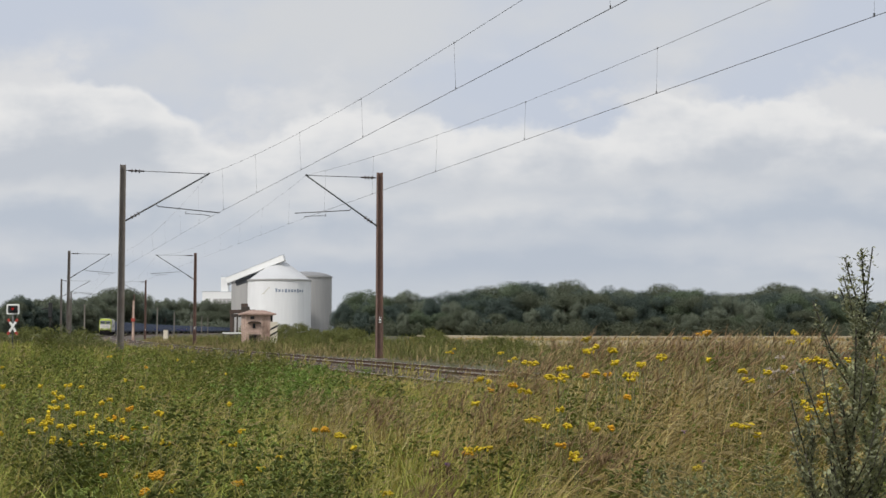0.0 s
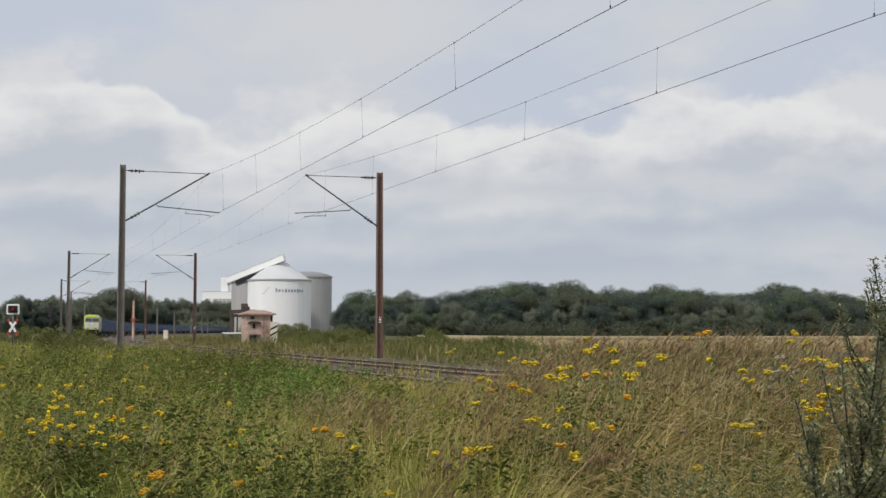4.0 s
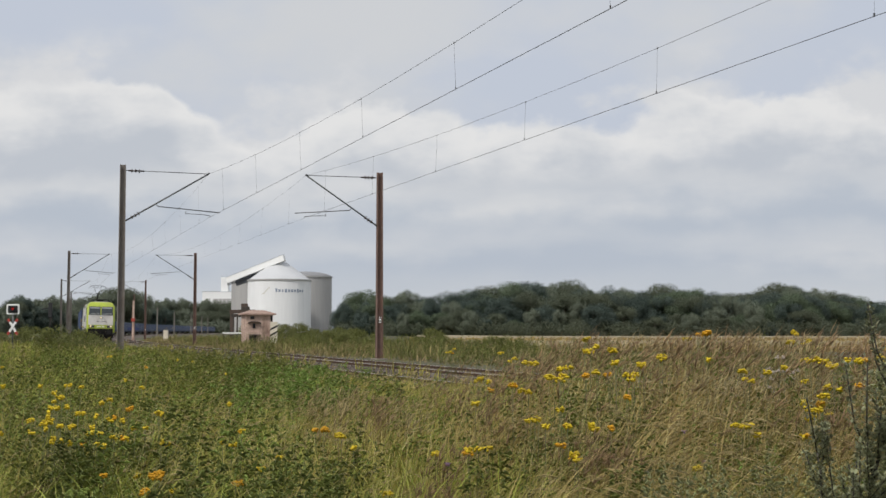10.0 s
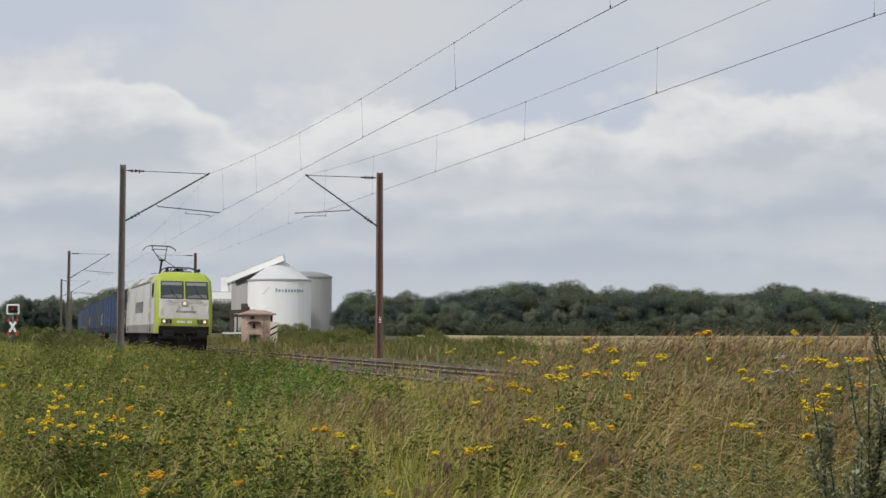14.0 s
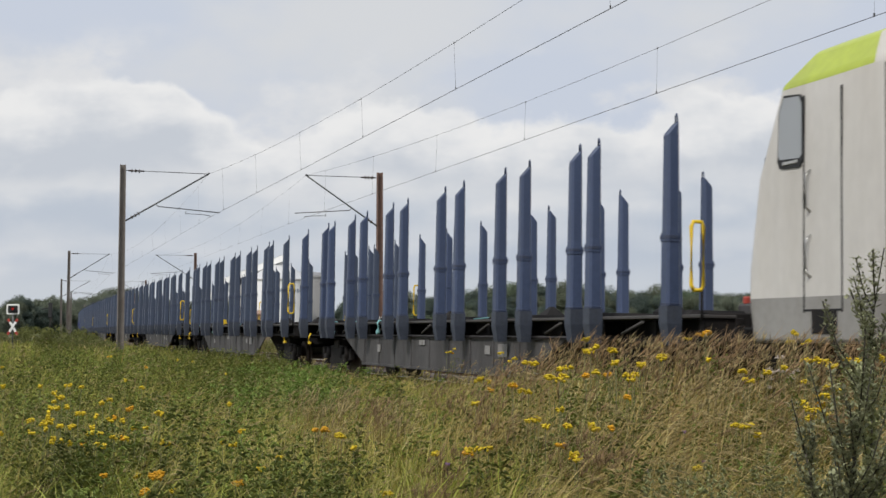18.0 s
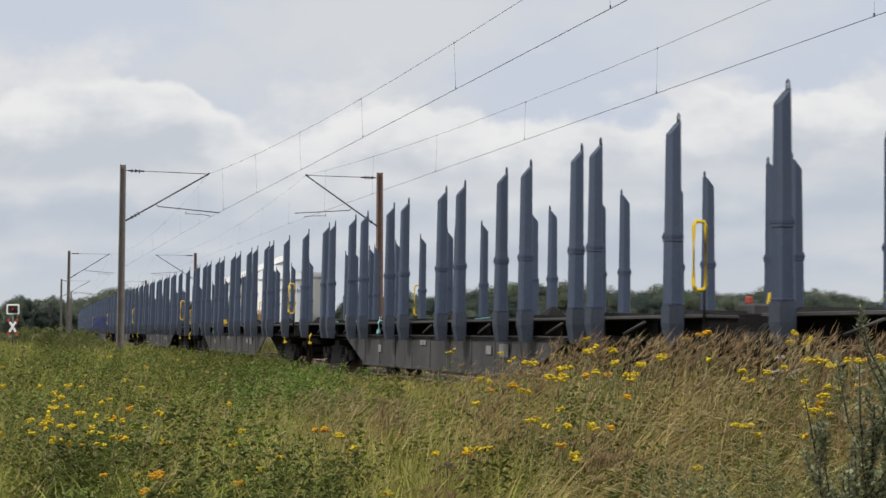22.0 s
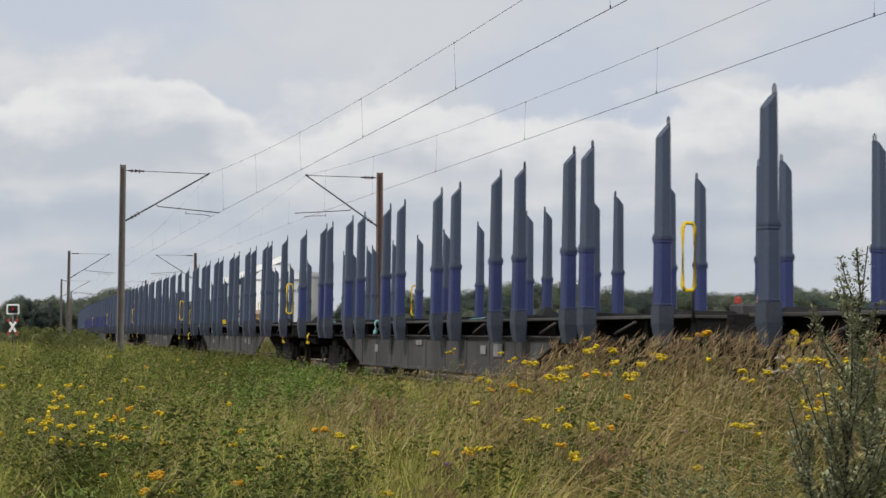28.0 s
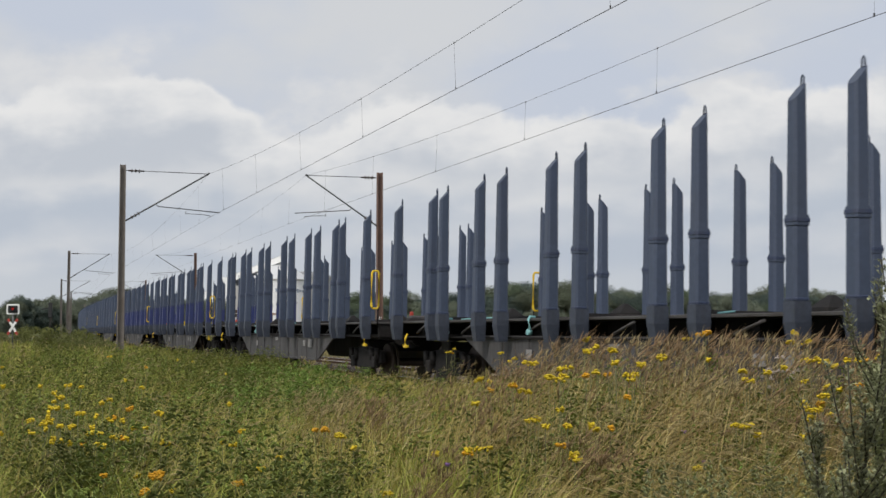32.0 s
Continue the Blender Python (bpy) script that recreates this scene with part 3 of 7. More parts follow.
def build_loco():
    loco = thing("electric_locomotive", "white and lime-green electric locomotive with one raised pantograph", "locomotive")
    b = Build()

    def mats(i, k):
        if k in (2, 3, 4, 5, 6) and i < 5:
            return 2 if i < 2 and k in (2, 6) else (3 if i == 0 and k == 4 else 0)
        if k in (4, 10):
            return (3, 1, 1, 0, 1, 1, 1, 1)[i]
        if k in (1, 7):
            return (2, 2, 0, 0, 0, 0, 0, 4)[i]
        return 1
    zs = [q[0] for q in LV]
    b.loft([ring(z) for z in zs], 4, mats=mats)
    body = part("body", b, [LOCO_WHITE, LOCO_GREEN, LOCO_GREY, BLACK, ROOF_GREY], loco)
    body.data.polygons.foreach_set("use_smooth", [True] * len(body.data.polygons))
    body.data.set_sharp_from_angle(angle=radians(22))
    bev = body.modifiers.new("rounded_edges", "BEVEL")
    bev.width, bev.segments, bev.limit_method, bev.angle_limit = 0.06, 3, "ANGLE", radians(22)
    for end in (1, -1):
        for lo, hi in ((-0.975, -0.035), (0.035, 0.975)):
            frame_ = part("windscreen", slab_front(end, ((lo, hi), (lo, hi)), 2.90, 3.85, 0.014), SEAL, loco, "tinted cab windscreen with black seal")
            ins = 0.036
            part("pane", slab_front(end, ((lo + ins, hi - ins), (lo + ins, hi - ins)), 2.945, 3.81, 0.02), GLASS, frame_)
            part("sun_blind", slab_front(end, ((lo + ins + 0.02, hi - ins - 0.02), (lo + ins + 0.02, hi - ins - 0.02)), 3.63, 3.79, 0.024), BLIND, frame_)
            b = Build()
            q = lv(3.1)
            x0 = (lo * 0.75 + hi * 0.25) * q[2] * end
            b.tube([(x0, end * (lv(2.93)[3] + 0.05), 2.93), (x0 + 0.34 * end, end * (lv(3.35)[3] + 0.05), 3.35)], 0.013, 5)
            b.tube([(x0 + 0.24 * end, end * (lv(3.08)[3] + 0.04), 3.08), (x0 + 0.42 * end, end * (lv(3.66)[3] + 0.04), 3.66)], 0.012, 5)
            part("wiper", b, SEAL, frame_)
            b = Build()
            u0, u1 = (lo + 0.07) * lv(3.0)[2] * end, (hi - 0.07) * lv(3.0)[2] * end
            b.loft([[(u0, end * (lv(2.955)[3] + 0.021), 2.955), (u1, end * (lv(2.955)[3] + 0.021), 2.955), (u1, end * (lv(3.05)[3] + 0.021), 3.05), (u0 * 0.6 + u1 * 0.4, end * (lv(3.16)[3] + 0.021), 3.16), (u0, end * (lv(3.13)[3] + 0.021), 3.13)],
                    [(u0, end * (lv(2.955)[3] + 0.025), 2.955), (u1, end * (lv(2.955)[3] + 0.025), 2.955), (u1, end * (lv(3.05)[3] + 0.025), 3.05), (u0 * 0.6 + u1 * 0.4, end * (lv(3.16)[3] + 0.025), 3.16), (u0, end * (lv(3.13)[3] + 0.025), 3.13)]])
            part("console", b, CONSOLE, frame_, "grey driver's console behind the glass")
        # lamps
        for sx in (-1, 1):
            b = Build()
            y = end * 8.885
            b.box((sx * 0.935, y, 1.70), (0.53, 0.03, 0.25), 0.008)
            house = part("headlight_housing", b, SEAL, loco, "black framed lamp cluster")
            b = Build()
            b.cyl((sx * 1.06, end * 8.89, 1.70), (sx * 1.06, end * 8.92, 1.70), 0.090, 0.075, 16)
            part("headlight", b, LENS if end > 0 else LENS_OFF, house, "lit yellow-white headlight" if end > 0 else "unlit headlight")
            b = Build()
            b.cyl((sx * 0.82, end * 8.89, 1.70), (sx * 0.82, end * 8.915, 1.70), 0.085, 0.07, 14)
            part("marker_light", b, LENS_OFF, house)
            b = Build()
            b.box((sx * 0.935, end * 8.902, 1.582), (0.53, 0.01, 0.02))
            b.box((sx * 0.935, end * 8.902, 1.818), (0.53, 0.01, 0.02))
            part("trim", b, CHROME, house)
            # buffers
            b = Build()
            b.cyl((sx * 0.875, end * 8.62, 1.05), (sx * 0.875, end * 9.2, 1.05), 0.13, n=14)
            b.cyl((sx * 0.875, end * 9.2, 1.05), (sx * 0.875, end * 9.24, 1.05), 0.10, n=14)
            b.box((sx * 0.875, end * 9.35, 1.05), (0.55, 0.06, 0.36), 0.025)
            b.cyl((sx * 0.875, end * 8.6, 1.05), (sx * 0.875, end * 8.68, 1.05), 0.22, n=14)
            b.cyl((sx * 0.875, end * 9.2, 1.05), (sx * 0.875, end * 9.33, 1.05), 0.07, n=12)
            part("buffer", b, BLACK, loco, "black sprung buffer")
            # handrail, step grip, mirror
            b = Build()
            b.tube([(sx * 1.20, end * 8.83, 2.12), (sx * 1.20, end * 8.88, 2.16), (sx * 1.20, end * 8.81, 2.50), (sx * 1.20, end * 8.75, 2.54)], 0.014, 6)
            part("handrail", b, CHROME, loco)
            b = Build()
            b.tube([(sx * 0.62, end * 8.78, 2.80), (sx * 0.66, end * 8.83, 2.76), (sx * 1.0, end * 8.83, 2.76), (sx * 1.04, end * 8.78, 2.80)], 0.018, 6)
            part("step_grip", b, CHROME, loco)
            b = Build()
            if end > 0:
                b.cyl((sx * 0.84, end * 7.40, 4.30), (sx * 0.84, end * 7.40, 4.47), 0.03, n=8)
                b.cyl((sx * 0.84, end * 7.36, 4.47), (sx * 0.84, end * 7.60, 4.47), 0.035, 0.095, 12)
                b.cyl((sx * 0.84, end * 7.60, 4.47), (sx * 0.84, end * 7.62, 4.47), 0.095, 0.095, 12)
                if sx * end > 0:
                    b.cyl((sx * 0.84, end * 7.38, 4.44), (sx * 0.84, end * 7.14, 4.44), 0.035, 0.08, 12)
                part("horn", b, SEAL, loco, "black roof horn")
            else:
                b.cyl((sx * 0.84, -6.7, 4.28), (sx * 0.84, -6.7, 4.42), 0.045, 0.03, 8)
                b.box((sx * 0.84, -6.7, 4.43), (0.10, 0.16, 0.05), 0.01)
                part("roof_aerial", b, SEAL, loco, "small black roof aerial")
            b = Build()
            b.box((sx * 0.35, end * 8.83, 2.55), (0.05, 0.06, 0.12), 0.01)
            b.tube([(sx * 0.35, end * 8.83, 2.5), (sx * 0.35, end * 8.87, 2.42), (sx * 0.36, end * 8.85, 2.3)], 0.02, 6)
            part("socket", b, LOCO_WHITE, loco)
        b = Build()
        b.box((0, end * 8.765, 2.65), (0.34, 0.07, 0.25), 0.01)
        top_l = part("top_headlight_housing", b, CHROME, loco)
        b = Build()
        b.cyl((0, end * 8.80, 2.65), (0, end * 8.83, 2.65), 0.085, 0.07, 14)
        part("top_headlight", b, LENS if end > 0 else LENS_OFF, top_l, "lit upper headlight" if end > 0 else "")
        b = Build()
        b.tube([(-0.85, end * 8.70, 2.85), (-0.8, end * 8.79, 2.83), (0.8, end * 8.79, 2.83), (0.85, end * 8.70, 2.85)], 0.016, 6)
        part("front_rail", b, CHROME, loco, "long grab rail under the windscreen")
        # lettering stands as plain bars
        for k, wd in enumerate((0.09, 0.10, 0.08, 0.08, 0.09, 0.10, 0.03, 0.09)):
            b = Build()
            x = end * (-0.56 + 0.135 * k)
            for d in ((-0.36, 0.36) if wd > 0.05 else (0.0,)):
                b.box((x + d * wd, end * 8.828, 2.22), (0.028, 0.008, 0.115), rot=Matrix.Rotation(radians(10 * end), 4, "Y"))
            part("front_bar", b, LETTER, loco, "small dark bar across the nose")
        for k in range(9):
            if k != 3:
                b = Build()
                b.box((end * (-0.36 + 0.09 * k), end * 8.882, 1.68), (0.065, 0.006, 0.12))
                part("number_bar", b, LETTER_W, loco, "small white bar on the nose")
        # bumper beam, coupling, plough
        b = Build()
        b.box((0, end * 8.55, 1.02), (2.5, 0.28, 0.55), 0.03)
        b.box((0, end * 8.72, 1.18), (0.9, 0.12, 0.26), 0.02)
        part("buffer_beam", b, BLACK, loco)
        b = Build()
        b.tube([(0, end * 8.7, 1.02), (0, end * 9.1, 1.0), (0, end * 9.16, 0.78), (0, end * 9.05, 0.55)], 0.045, 7)
        b.tube([(0.3, end * 8.7, 0.95), (0.32, end * 8.95, 0.7), (0.3, end * 8.85, 0.5)], 0.03, 6)
        b.tube([(-0.3, end * 8.7, 0.95), (-0.32, end * 8.95, 0.7), (-0.3, end * 8.85, 0.5)], 0.03, 6)
        part("coupling", b, BLACK, loco, "screw coupling and brake hoses")
        b = Build()
        b.loft([[(-1.25, end * 8.35, 0.18), (0, end * 8.62, 0.18), (1.25, end * 8.35, 0.18), (1.25, end * 8.30, 0.18), (0, end * 8.56, 0.18), (-1.25, end * 8.30, 0.18)],
                [(-1.3, end * 8.45, 0.75), (0, end * 8.70, 0.75), (1.3, end * 8.45, 0.75), (1.3, end * 8.38, 0.75), (0, end * 8.64, 0.75), (-1.3, end * 8.38, 0.75)]])
        part("plough", b, BLACK, loco)
        # cab sides
        for sx in (-1, 1):
            b = Build()
            z0, z1, yy = 2.95, 3.72, end * (6.95 if end > 0 else 7.79)
            sh = 0.0 if end > 0 else 1.22         # the rear door stands closer to its end
            e = end * (1.0 if end > 0 else 0.8)
            b.prism([(yy - e * 0.17, z0 + 0.08), (yy - e * 0.10, z0), (yy + e * 0.36, z0 + 0.02), (yy + e * 0.42, z0 + 0.1), (yy + e * 0.38, z1 - 0.10), (yy + e * 0.26, z1 + 0.06), (yy - e * 0.10, z1 + 0.03), (yy - e * 0.17, z1 - 0.07)], 0, sx * 1.478, sx * 1.503)
            side = part("cab_side_window", b, SEAL, loco, "narrow rounded cab window")
            b = Build()
            b.prism([(yy - e * 0.15, z0 + 0.14), (yy - e * 0.10, z0 + 0.10), (yy + e * 0.35, z0 + 0.12), (yy + e * 0.395, z0 + 0.17), (yy + e * 0.36, z1 - 0.11), (yy + e * 0.25, z1 + 0.03), (yy - e * 0.09, z1 + 0.01), (yy - e * 0.15, z1 - 0.08)], 0, sx * 1.495, sx * 1.508)
            part("pane", b, GLASS_D if end > 0 else GLASS_L, side, "dark open window" if end > 0 else "pane with the sky's brightness in its pale colour")
            b = Build()
            b.box((sx * 1.506, yy + e * 0.12, z0 + 0.07), (0.014, 0.34 * abs(e), 0.04), 0.006)
            part("window_bar", b, CHROME, side, "pale bar across the window's foot")
            b = Build()
            y0, y1 = end * (5.78 + sh), end * (6.43 + sh)
            for y in (y0, y1):
                b.box((sx * 1.49, y, 2.55), (0.012, 0.02, 2.35))
            b.box((sx * 1.49, (y0 + y1) / 2, 1.40), (0.012, abs(y1 - y0), 0.02))
            part("door_joint", b, SEAL, loco, "dark joint round the cab door")
            for y in ((5.68, 6.53) if end > 0 else (-7.54,)):
                b = Build()
                b.tube([(sx * 1.49, y, 1.75), (sx * 1.55, y, 1.80), (sx * 1.55, y, 2.15), (sx * 1.49, y, 2.2)], 0.014, 6)
                b.tube([(sx * 1.49, y, 2.45), (sx * 1.55, y, 2.5), (sx * 1.55, y, 2.85), (sx * 1.49, y, 2.9)], 0.014, 6)
                part("door_handrail", b, CHROME, loco)
            b = Build()
            ys = 6.12 if end > 0 else -7.30
            b.box((sx * 1.48, ys, 1.28), (0.05, 0.42, 0.26), 0.01)
            b.box((sx * 1.46, ys, 0.78), (0.14, 0.42, 0.05), 0.005)
            b.box((sx * 1.46, ys, 0.45), (0.14, 0.42, 0.05), 0.005)
            for d in (-0.2, 0.2):
                b.box((sx * 1.46, ys + d, 0.72), (0.05, 0.03, 0.6))
            part("cab_steps", b, BLACK, loco)
            b = Build()
            b.box((sx * 1.47, end * 7.6, 1.16), (0.03, 0.32, 0.10), 0.004)
            part("data_plate", b, PLATE, loco)
    # gutter, roof panels, lettering on the sides
    for sx in (-1, 1):
        b = Build()
        b.box((sx * 1.475, -0.2, 3.865), (0.05, 11.7, 0.035), 0.008)
        part("gutter", b, SEAL, loco, "dark gutter line under the roof")
        slope = Matrix.Rotation(radians(54.8 * sx), 4, "Y")
        for y0, y1, m in ((-6.35, -4.35, GRILLE), (-4.28, -2.30, GRILLE), (-2.15, -0.70, LOCO_WHITE), (-0.62, 0.82, LOCO_WHITE), (0.90, 1.30, GRILLE), (1.40, 2.90, LOCO_WHITE), (3.02, 4.16, GRILLE), (4.24, 5.42, GRILLE)):
            b = Build()
            b.box((sx * 1.335, (y0 + y1) / 2, 4.095), (0.30, y1 - y0, 0.03), 0.008, rot=slope)
            panel = part("roof_panel", b, m, loco)
            if m is GRILLE:
                b = Build()
                for k in range(6):
                    d = -0.12 + 0.048 * k
                    b.box((sx * (1.348 + d * 0.576), (y0 + y1) / 2, 4.105 - d * 0.818), (0.012, y1 - y0 - 0.06, 0.016), rot=slope)
                part("louvre", b, ROOF_GREY, panel)
        for k in range(14):
            b = Build()
            b.box((sx * 1.47, -5.6 + 0.82 * k, 3.925), (0.05, 0.62, 0.03), 0.006)
            part("roof_step", b, LOCO_WHITE, loco)
        # the name stands as slanting bars, with a ring of lime dots before it
        y = -2.44 * sx
        for wd in (0.54, 0.56, 0.46, 0.50, 0.52, 0.56, 0.13, 0.56):
            b = Build()
            for f in ((0.13, 0.5, 0.87) if wd > 0.5 else (0.2, 0.8) if wd > 0.2 else (0.5,)):
                b.box((sx * 1.493, y + sx * wd * f, 2.56), (0.008, 0.115 if f != 0.5 or wd < 0.2 else 0.05, 0.66), 0.002, rot=Matrix.Rotation(radians(-8 * sx), 4, "X"))
            part("side_bar", b, LETTER, loco, "slanting dark grey bars on the side")
            y += sx * (wd + 0.10)
        for y, z, w, h in ((-1.81, 3.32, 0.10, 0.18), (-2.29, 3.31, 0.10, 0.18), (-2.64, 3.02, 0.10, 0.17), (-2.80, 2.56, 0.09, 0.15), (-2.64, 2.13, 0.10, 0.12), (-2.29, 1.95, 0.08, 0.12), (-1.89, 2.03, 0.07, 0.08)):
            b = Build()
            b.prism([(sx * y + w * math.cos(q * math.tau / 12), z + h * math.sin(q * math.tau / 12)) for q in range(12)], 0, sx * 1.489, sx * 1.4945)
            part("ring_dot", b, PALE_LIME, loco, "faded lime-green dot")
        for y in (-6.3, 5.62):
            b = Build()
            b.box((sx * 1.49, y, 2.68), (0.008, 0.03, 2.30))
            part("panel_joint", b, LOCO_GREY, loco)
        for k in range(5):
            b = Build()
            b.box((sx * 1.494, -5.0 + k * 2.35 + 0.3 * (k % 2), 1.20 + 0.06 * (k % 2)), (0.006, 0.09 + 0.08 * (k % 3), 0.09), 0.002)
            part("skirt_notice", b, NOTICE, loco, "small faded notice on the skirt")
        for y in (1.6, -2.95):
            b = Build()
            b.box((sx * 1.4905, y, 2.72), (0.006, 0.010, 2.2))
            part("panel_seam", b, LOCO_GREY, loco)
    # roof deck and gear
    b = Build()
    b.box((0, 0, 4.34), (1.6, 14.2, 0.08), 0.02)
    part("roof_deck", b, ROOF_GREY, loco)
    for y in (5.6, 3.2, 0.8, -1.6):
        b = Build()
        b.box((0, y, 4.40), (1.35, 1.6, 0.08), 0.02)
        part("roof_box", b, ROOF_GREY, loco)
    for end in (1, -1):
        for x in (-0.75, 0.0, 0.75):
            for y in (6.9, 5.2):
                b = Build()
                b.cyl((x, end * y, 4.28), (x, end * y, 4.50), 0.05, 0.04, 8)
                for k in range(3):
                    b.cyl((x, end * y, 4.32 + 0.06 * k), (x, end * y, 4.35 + 0.06 * k), 0.085, 0.06, 8)
                part("roof_insulator", b, INSUL, loco)
    # folded pantograph over the front cab
    pan = Build()
    for sx in (-1, 1):
        pan.tube([(sx * 0.42, 6.0, 4.60), (sx * 0.30, 4.4, 4.62), (sx * 0.12, 3.4, 4.56)], 0.03, 6)
        pan.tube([(sx * 0.55, 6.3, 4.46), (sx * 0.55, 3.3, 4.46)], 0.03, 6)
    pan.tube([(0, 3.3, 4.55), (0, 5.6, 4.52)], 0.05, 6)
    for y in (3.4, 4.6, 6.1):
        pan.box((0, y, 4.45), (1.3, 0.1, 0.08), 0.01)
    for x in (-0.22, 0.22):
        pan.cyl((x, 4.7, 4.53), (x, 5.5, 4.53), 0.055, n=8)
    pan.box((0, 5.85, 4.58), (0.5, 0.22, 0.10), 0.02)
    pan.box((0, 3.45, 4.53), (0.55, 0.3, 0.16), 0.03)
    for x in (-0.6, 0.6):
        for y in (3.4, 6.1):
            pan.cyl((x, y, 4.36), (x, y, 4.46), 0.06, n=8)
    folded = part("folded_pantograph", pan, BLACK, loco, "folded black pantograph")
    for y in (5.62, 6.02):
        b = Build()
        b.tube([(-0.99, y, 4.46), (-0.92, y, 4.57), (-0.72, y, 4.66), (-0.5, y, 4.69), (0.5, y, 4.69), (0.72, y, 4.66), (0.92, y, 4.57), (0.99, y, 4.46)], 0.030, 6)
        part("collector_strip", b, SEAL, folded)
    b = Build()
    b.tube([(0.25, 3.2, 4.46), (0.3, 1.6, 4.44), (0.25, 0.2, 4.46), (0.3, -2.6, 4.46)], 0.022, 6)
    part("roof_cable", b, SEAL, loco, "black high-voltage roof cable")
    # raised pantograph near the rear
    top = HC - 0.03
    pan = Build()
    pan.box((0, -3.1, 4.47), (1.2, 0.10, 0.08), 0.01)
    pan.box((0, -4.9, 4.47), (1.2, 0.10, 0.08), 0.01)
    knee = Vector((0, -2.45, 5.55))
    pan.tube([(0, -4.0, 4.50), knee], 0.055, 8)
    pan.tube([(0.1, -3.2, 4.48), knee + Vector((0.06, -0.1, -0.06))], 0.02, 6)
    rp = part("raised_pantograph", pan, BLACK, loco, "raised single-arm black pantograph")
    b = Build()
    head = Vector((0, -4.10, top - 0.22))
    for sx in (-1, 1):
        b.tube([knee + Vector((sx * 0.17, 0, 0.02)), head + Vector((sx * 0.42, 0, 0))], 0.025, 6)
    b.tube([knee + Vector((-0.2, 0, 0)), knee + Vector((0.2, 0, 0))], 0.05, 8)
    b.tube([head + Vector((-0.5, 0, 0)), head + Vector((0.5, 0, 0))], 0.022, 6)
    part("upper_arm", b, BLACK, rp)
    for y in (-4.32, -3.88):
        b = Build()
        b.tube([(-0.99, y, top - 0.30), (-0.92, y, top - 0.16), (-0.72, y, top - 0.04), (-0.5, y, top), (0.5, y, top), (0.72, y, top - 0.04), (0.92, y, top - 0.16), (0.99, y, top - 0.30)], 0.022, 6)
        b.tube([(-0.45, y, top), (-0.42, -4.10, top - 0.22)], 0.014, 5)
        b.tube([(0.45, y, top), (0.42, -4.10, top - 0.22)], 0.014, 5)
        part("collector_strip", b, SEAL, rp)
    # under the floor
    b = Build()
    b.box((0, 0, 0.78), (2.5, 5.0, 0.62), 0.05)
    part("transformer", b, BLACK, loco)
    b = Build()
    b.box((0, 0, 1.08), (2.8, 16.8, 0.12), 0.02)
    part("underframe", b, BLACK, loco)
    for yb in (5.22, -5.22):
        b = Build()
        for sx in (-1, 1):
            b.loft([[(sx * 1.06, yb - 1.9, 0.62), (sx * 1.18, yb - 1.9, 0.62), (sx * 1.18, yb - 1.9, 0.85), (sx * 1.06, yb - 1.9, 0.85)],
                    [(sx * 1.06, yb - 0.5, 0.38), (sx * 1.18, yb - 0.5, 0.38), (sx * 1.18, yb - 0.5, 0.72), (sx * 1.06, yb - 0.5, 0.72)],
                    [(sx * 1.06, yb + 0.5, 0.38), (sx * 1.18, yb + 0.5, 0.38), (sx * 1.18, yb + 0.5, 0.72), (sx * 1.06, yb + 0.5, 0.72)],
                    [(sx * 1.06, yb + 1.9, 0.62), (sx * 1.18, yb + 1.9, 0.62), (sx * 1.18, yb + 1.9, 0.85), (sx * 1.06, yb + 1.9, 0.85)]])
            for d in (-1.3, 1.3):
                b.box((sx * 1.12, yb + d, 0.60), (0.2, 0.36, 0.36), 0.03)
                b.cyl((sx * 1.2, yb + d - 0.32, 0.6), (sx * 1.2, yb + d - 0.32, 1.0), 0.09, n=10)
                b.cyl((sx * 1.2, yb + d + 0.32, 0.6), (sx * 1.2, yb + d + 0.32, 1.0), 0.09, n=10)
            b.cyl((sx * 1.25, yb - 0.2, 0.55), (sx * 1.25, yb + 0.9, 0.95), 0.06, n=8)
        bogie = part("bogie_frame", b, BLACK, loco)
        for d in (-1.3, 1.3):
            b = Build()
            for sx in (-1, 1):
                b.cyl((sx * 0.70, yb + d, 0.60), (sx * 0.82, yb + d, 0.60), 0.60, n=24)
                b.cyl((sx * 0.66, yb + d, 0.60), (sx * 0.70, yb + d, 0.60), 0.63, n=24)
            b.cyl((-0.85, yb + d, 0.60), (0.85, yb + d, 0.60), 0.09, n=10)
            part("wheelset", b, WHEEL, bogie)
    return loco


STAKES = (9.94, 7.73, 7.11, 5.22, 4.19, 2.18, 1.16, -1.16, -2.18, -4.19, -5.22, -7.11, -7.73, -9.94)
STAKE_X, STAKE_FAR, STAKE_TOP, BED_TOP = 1.58, 1.78, 3.95, 1.37


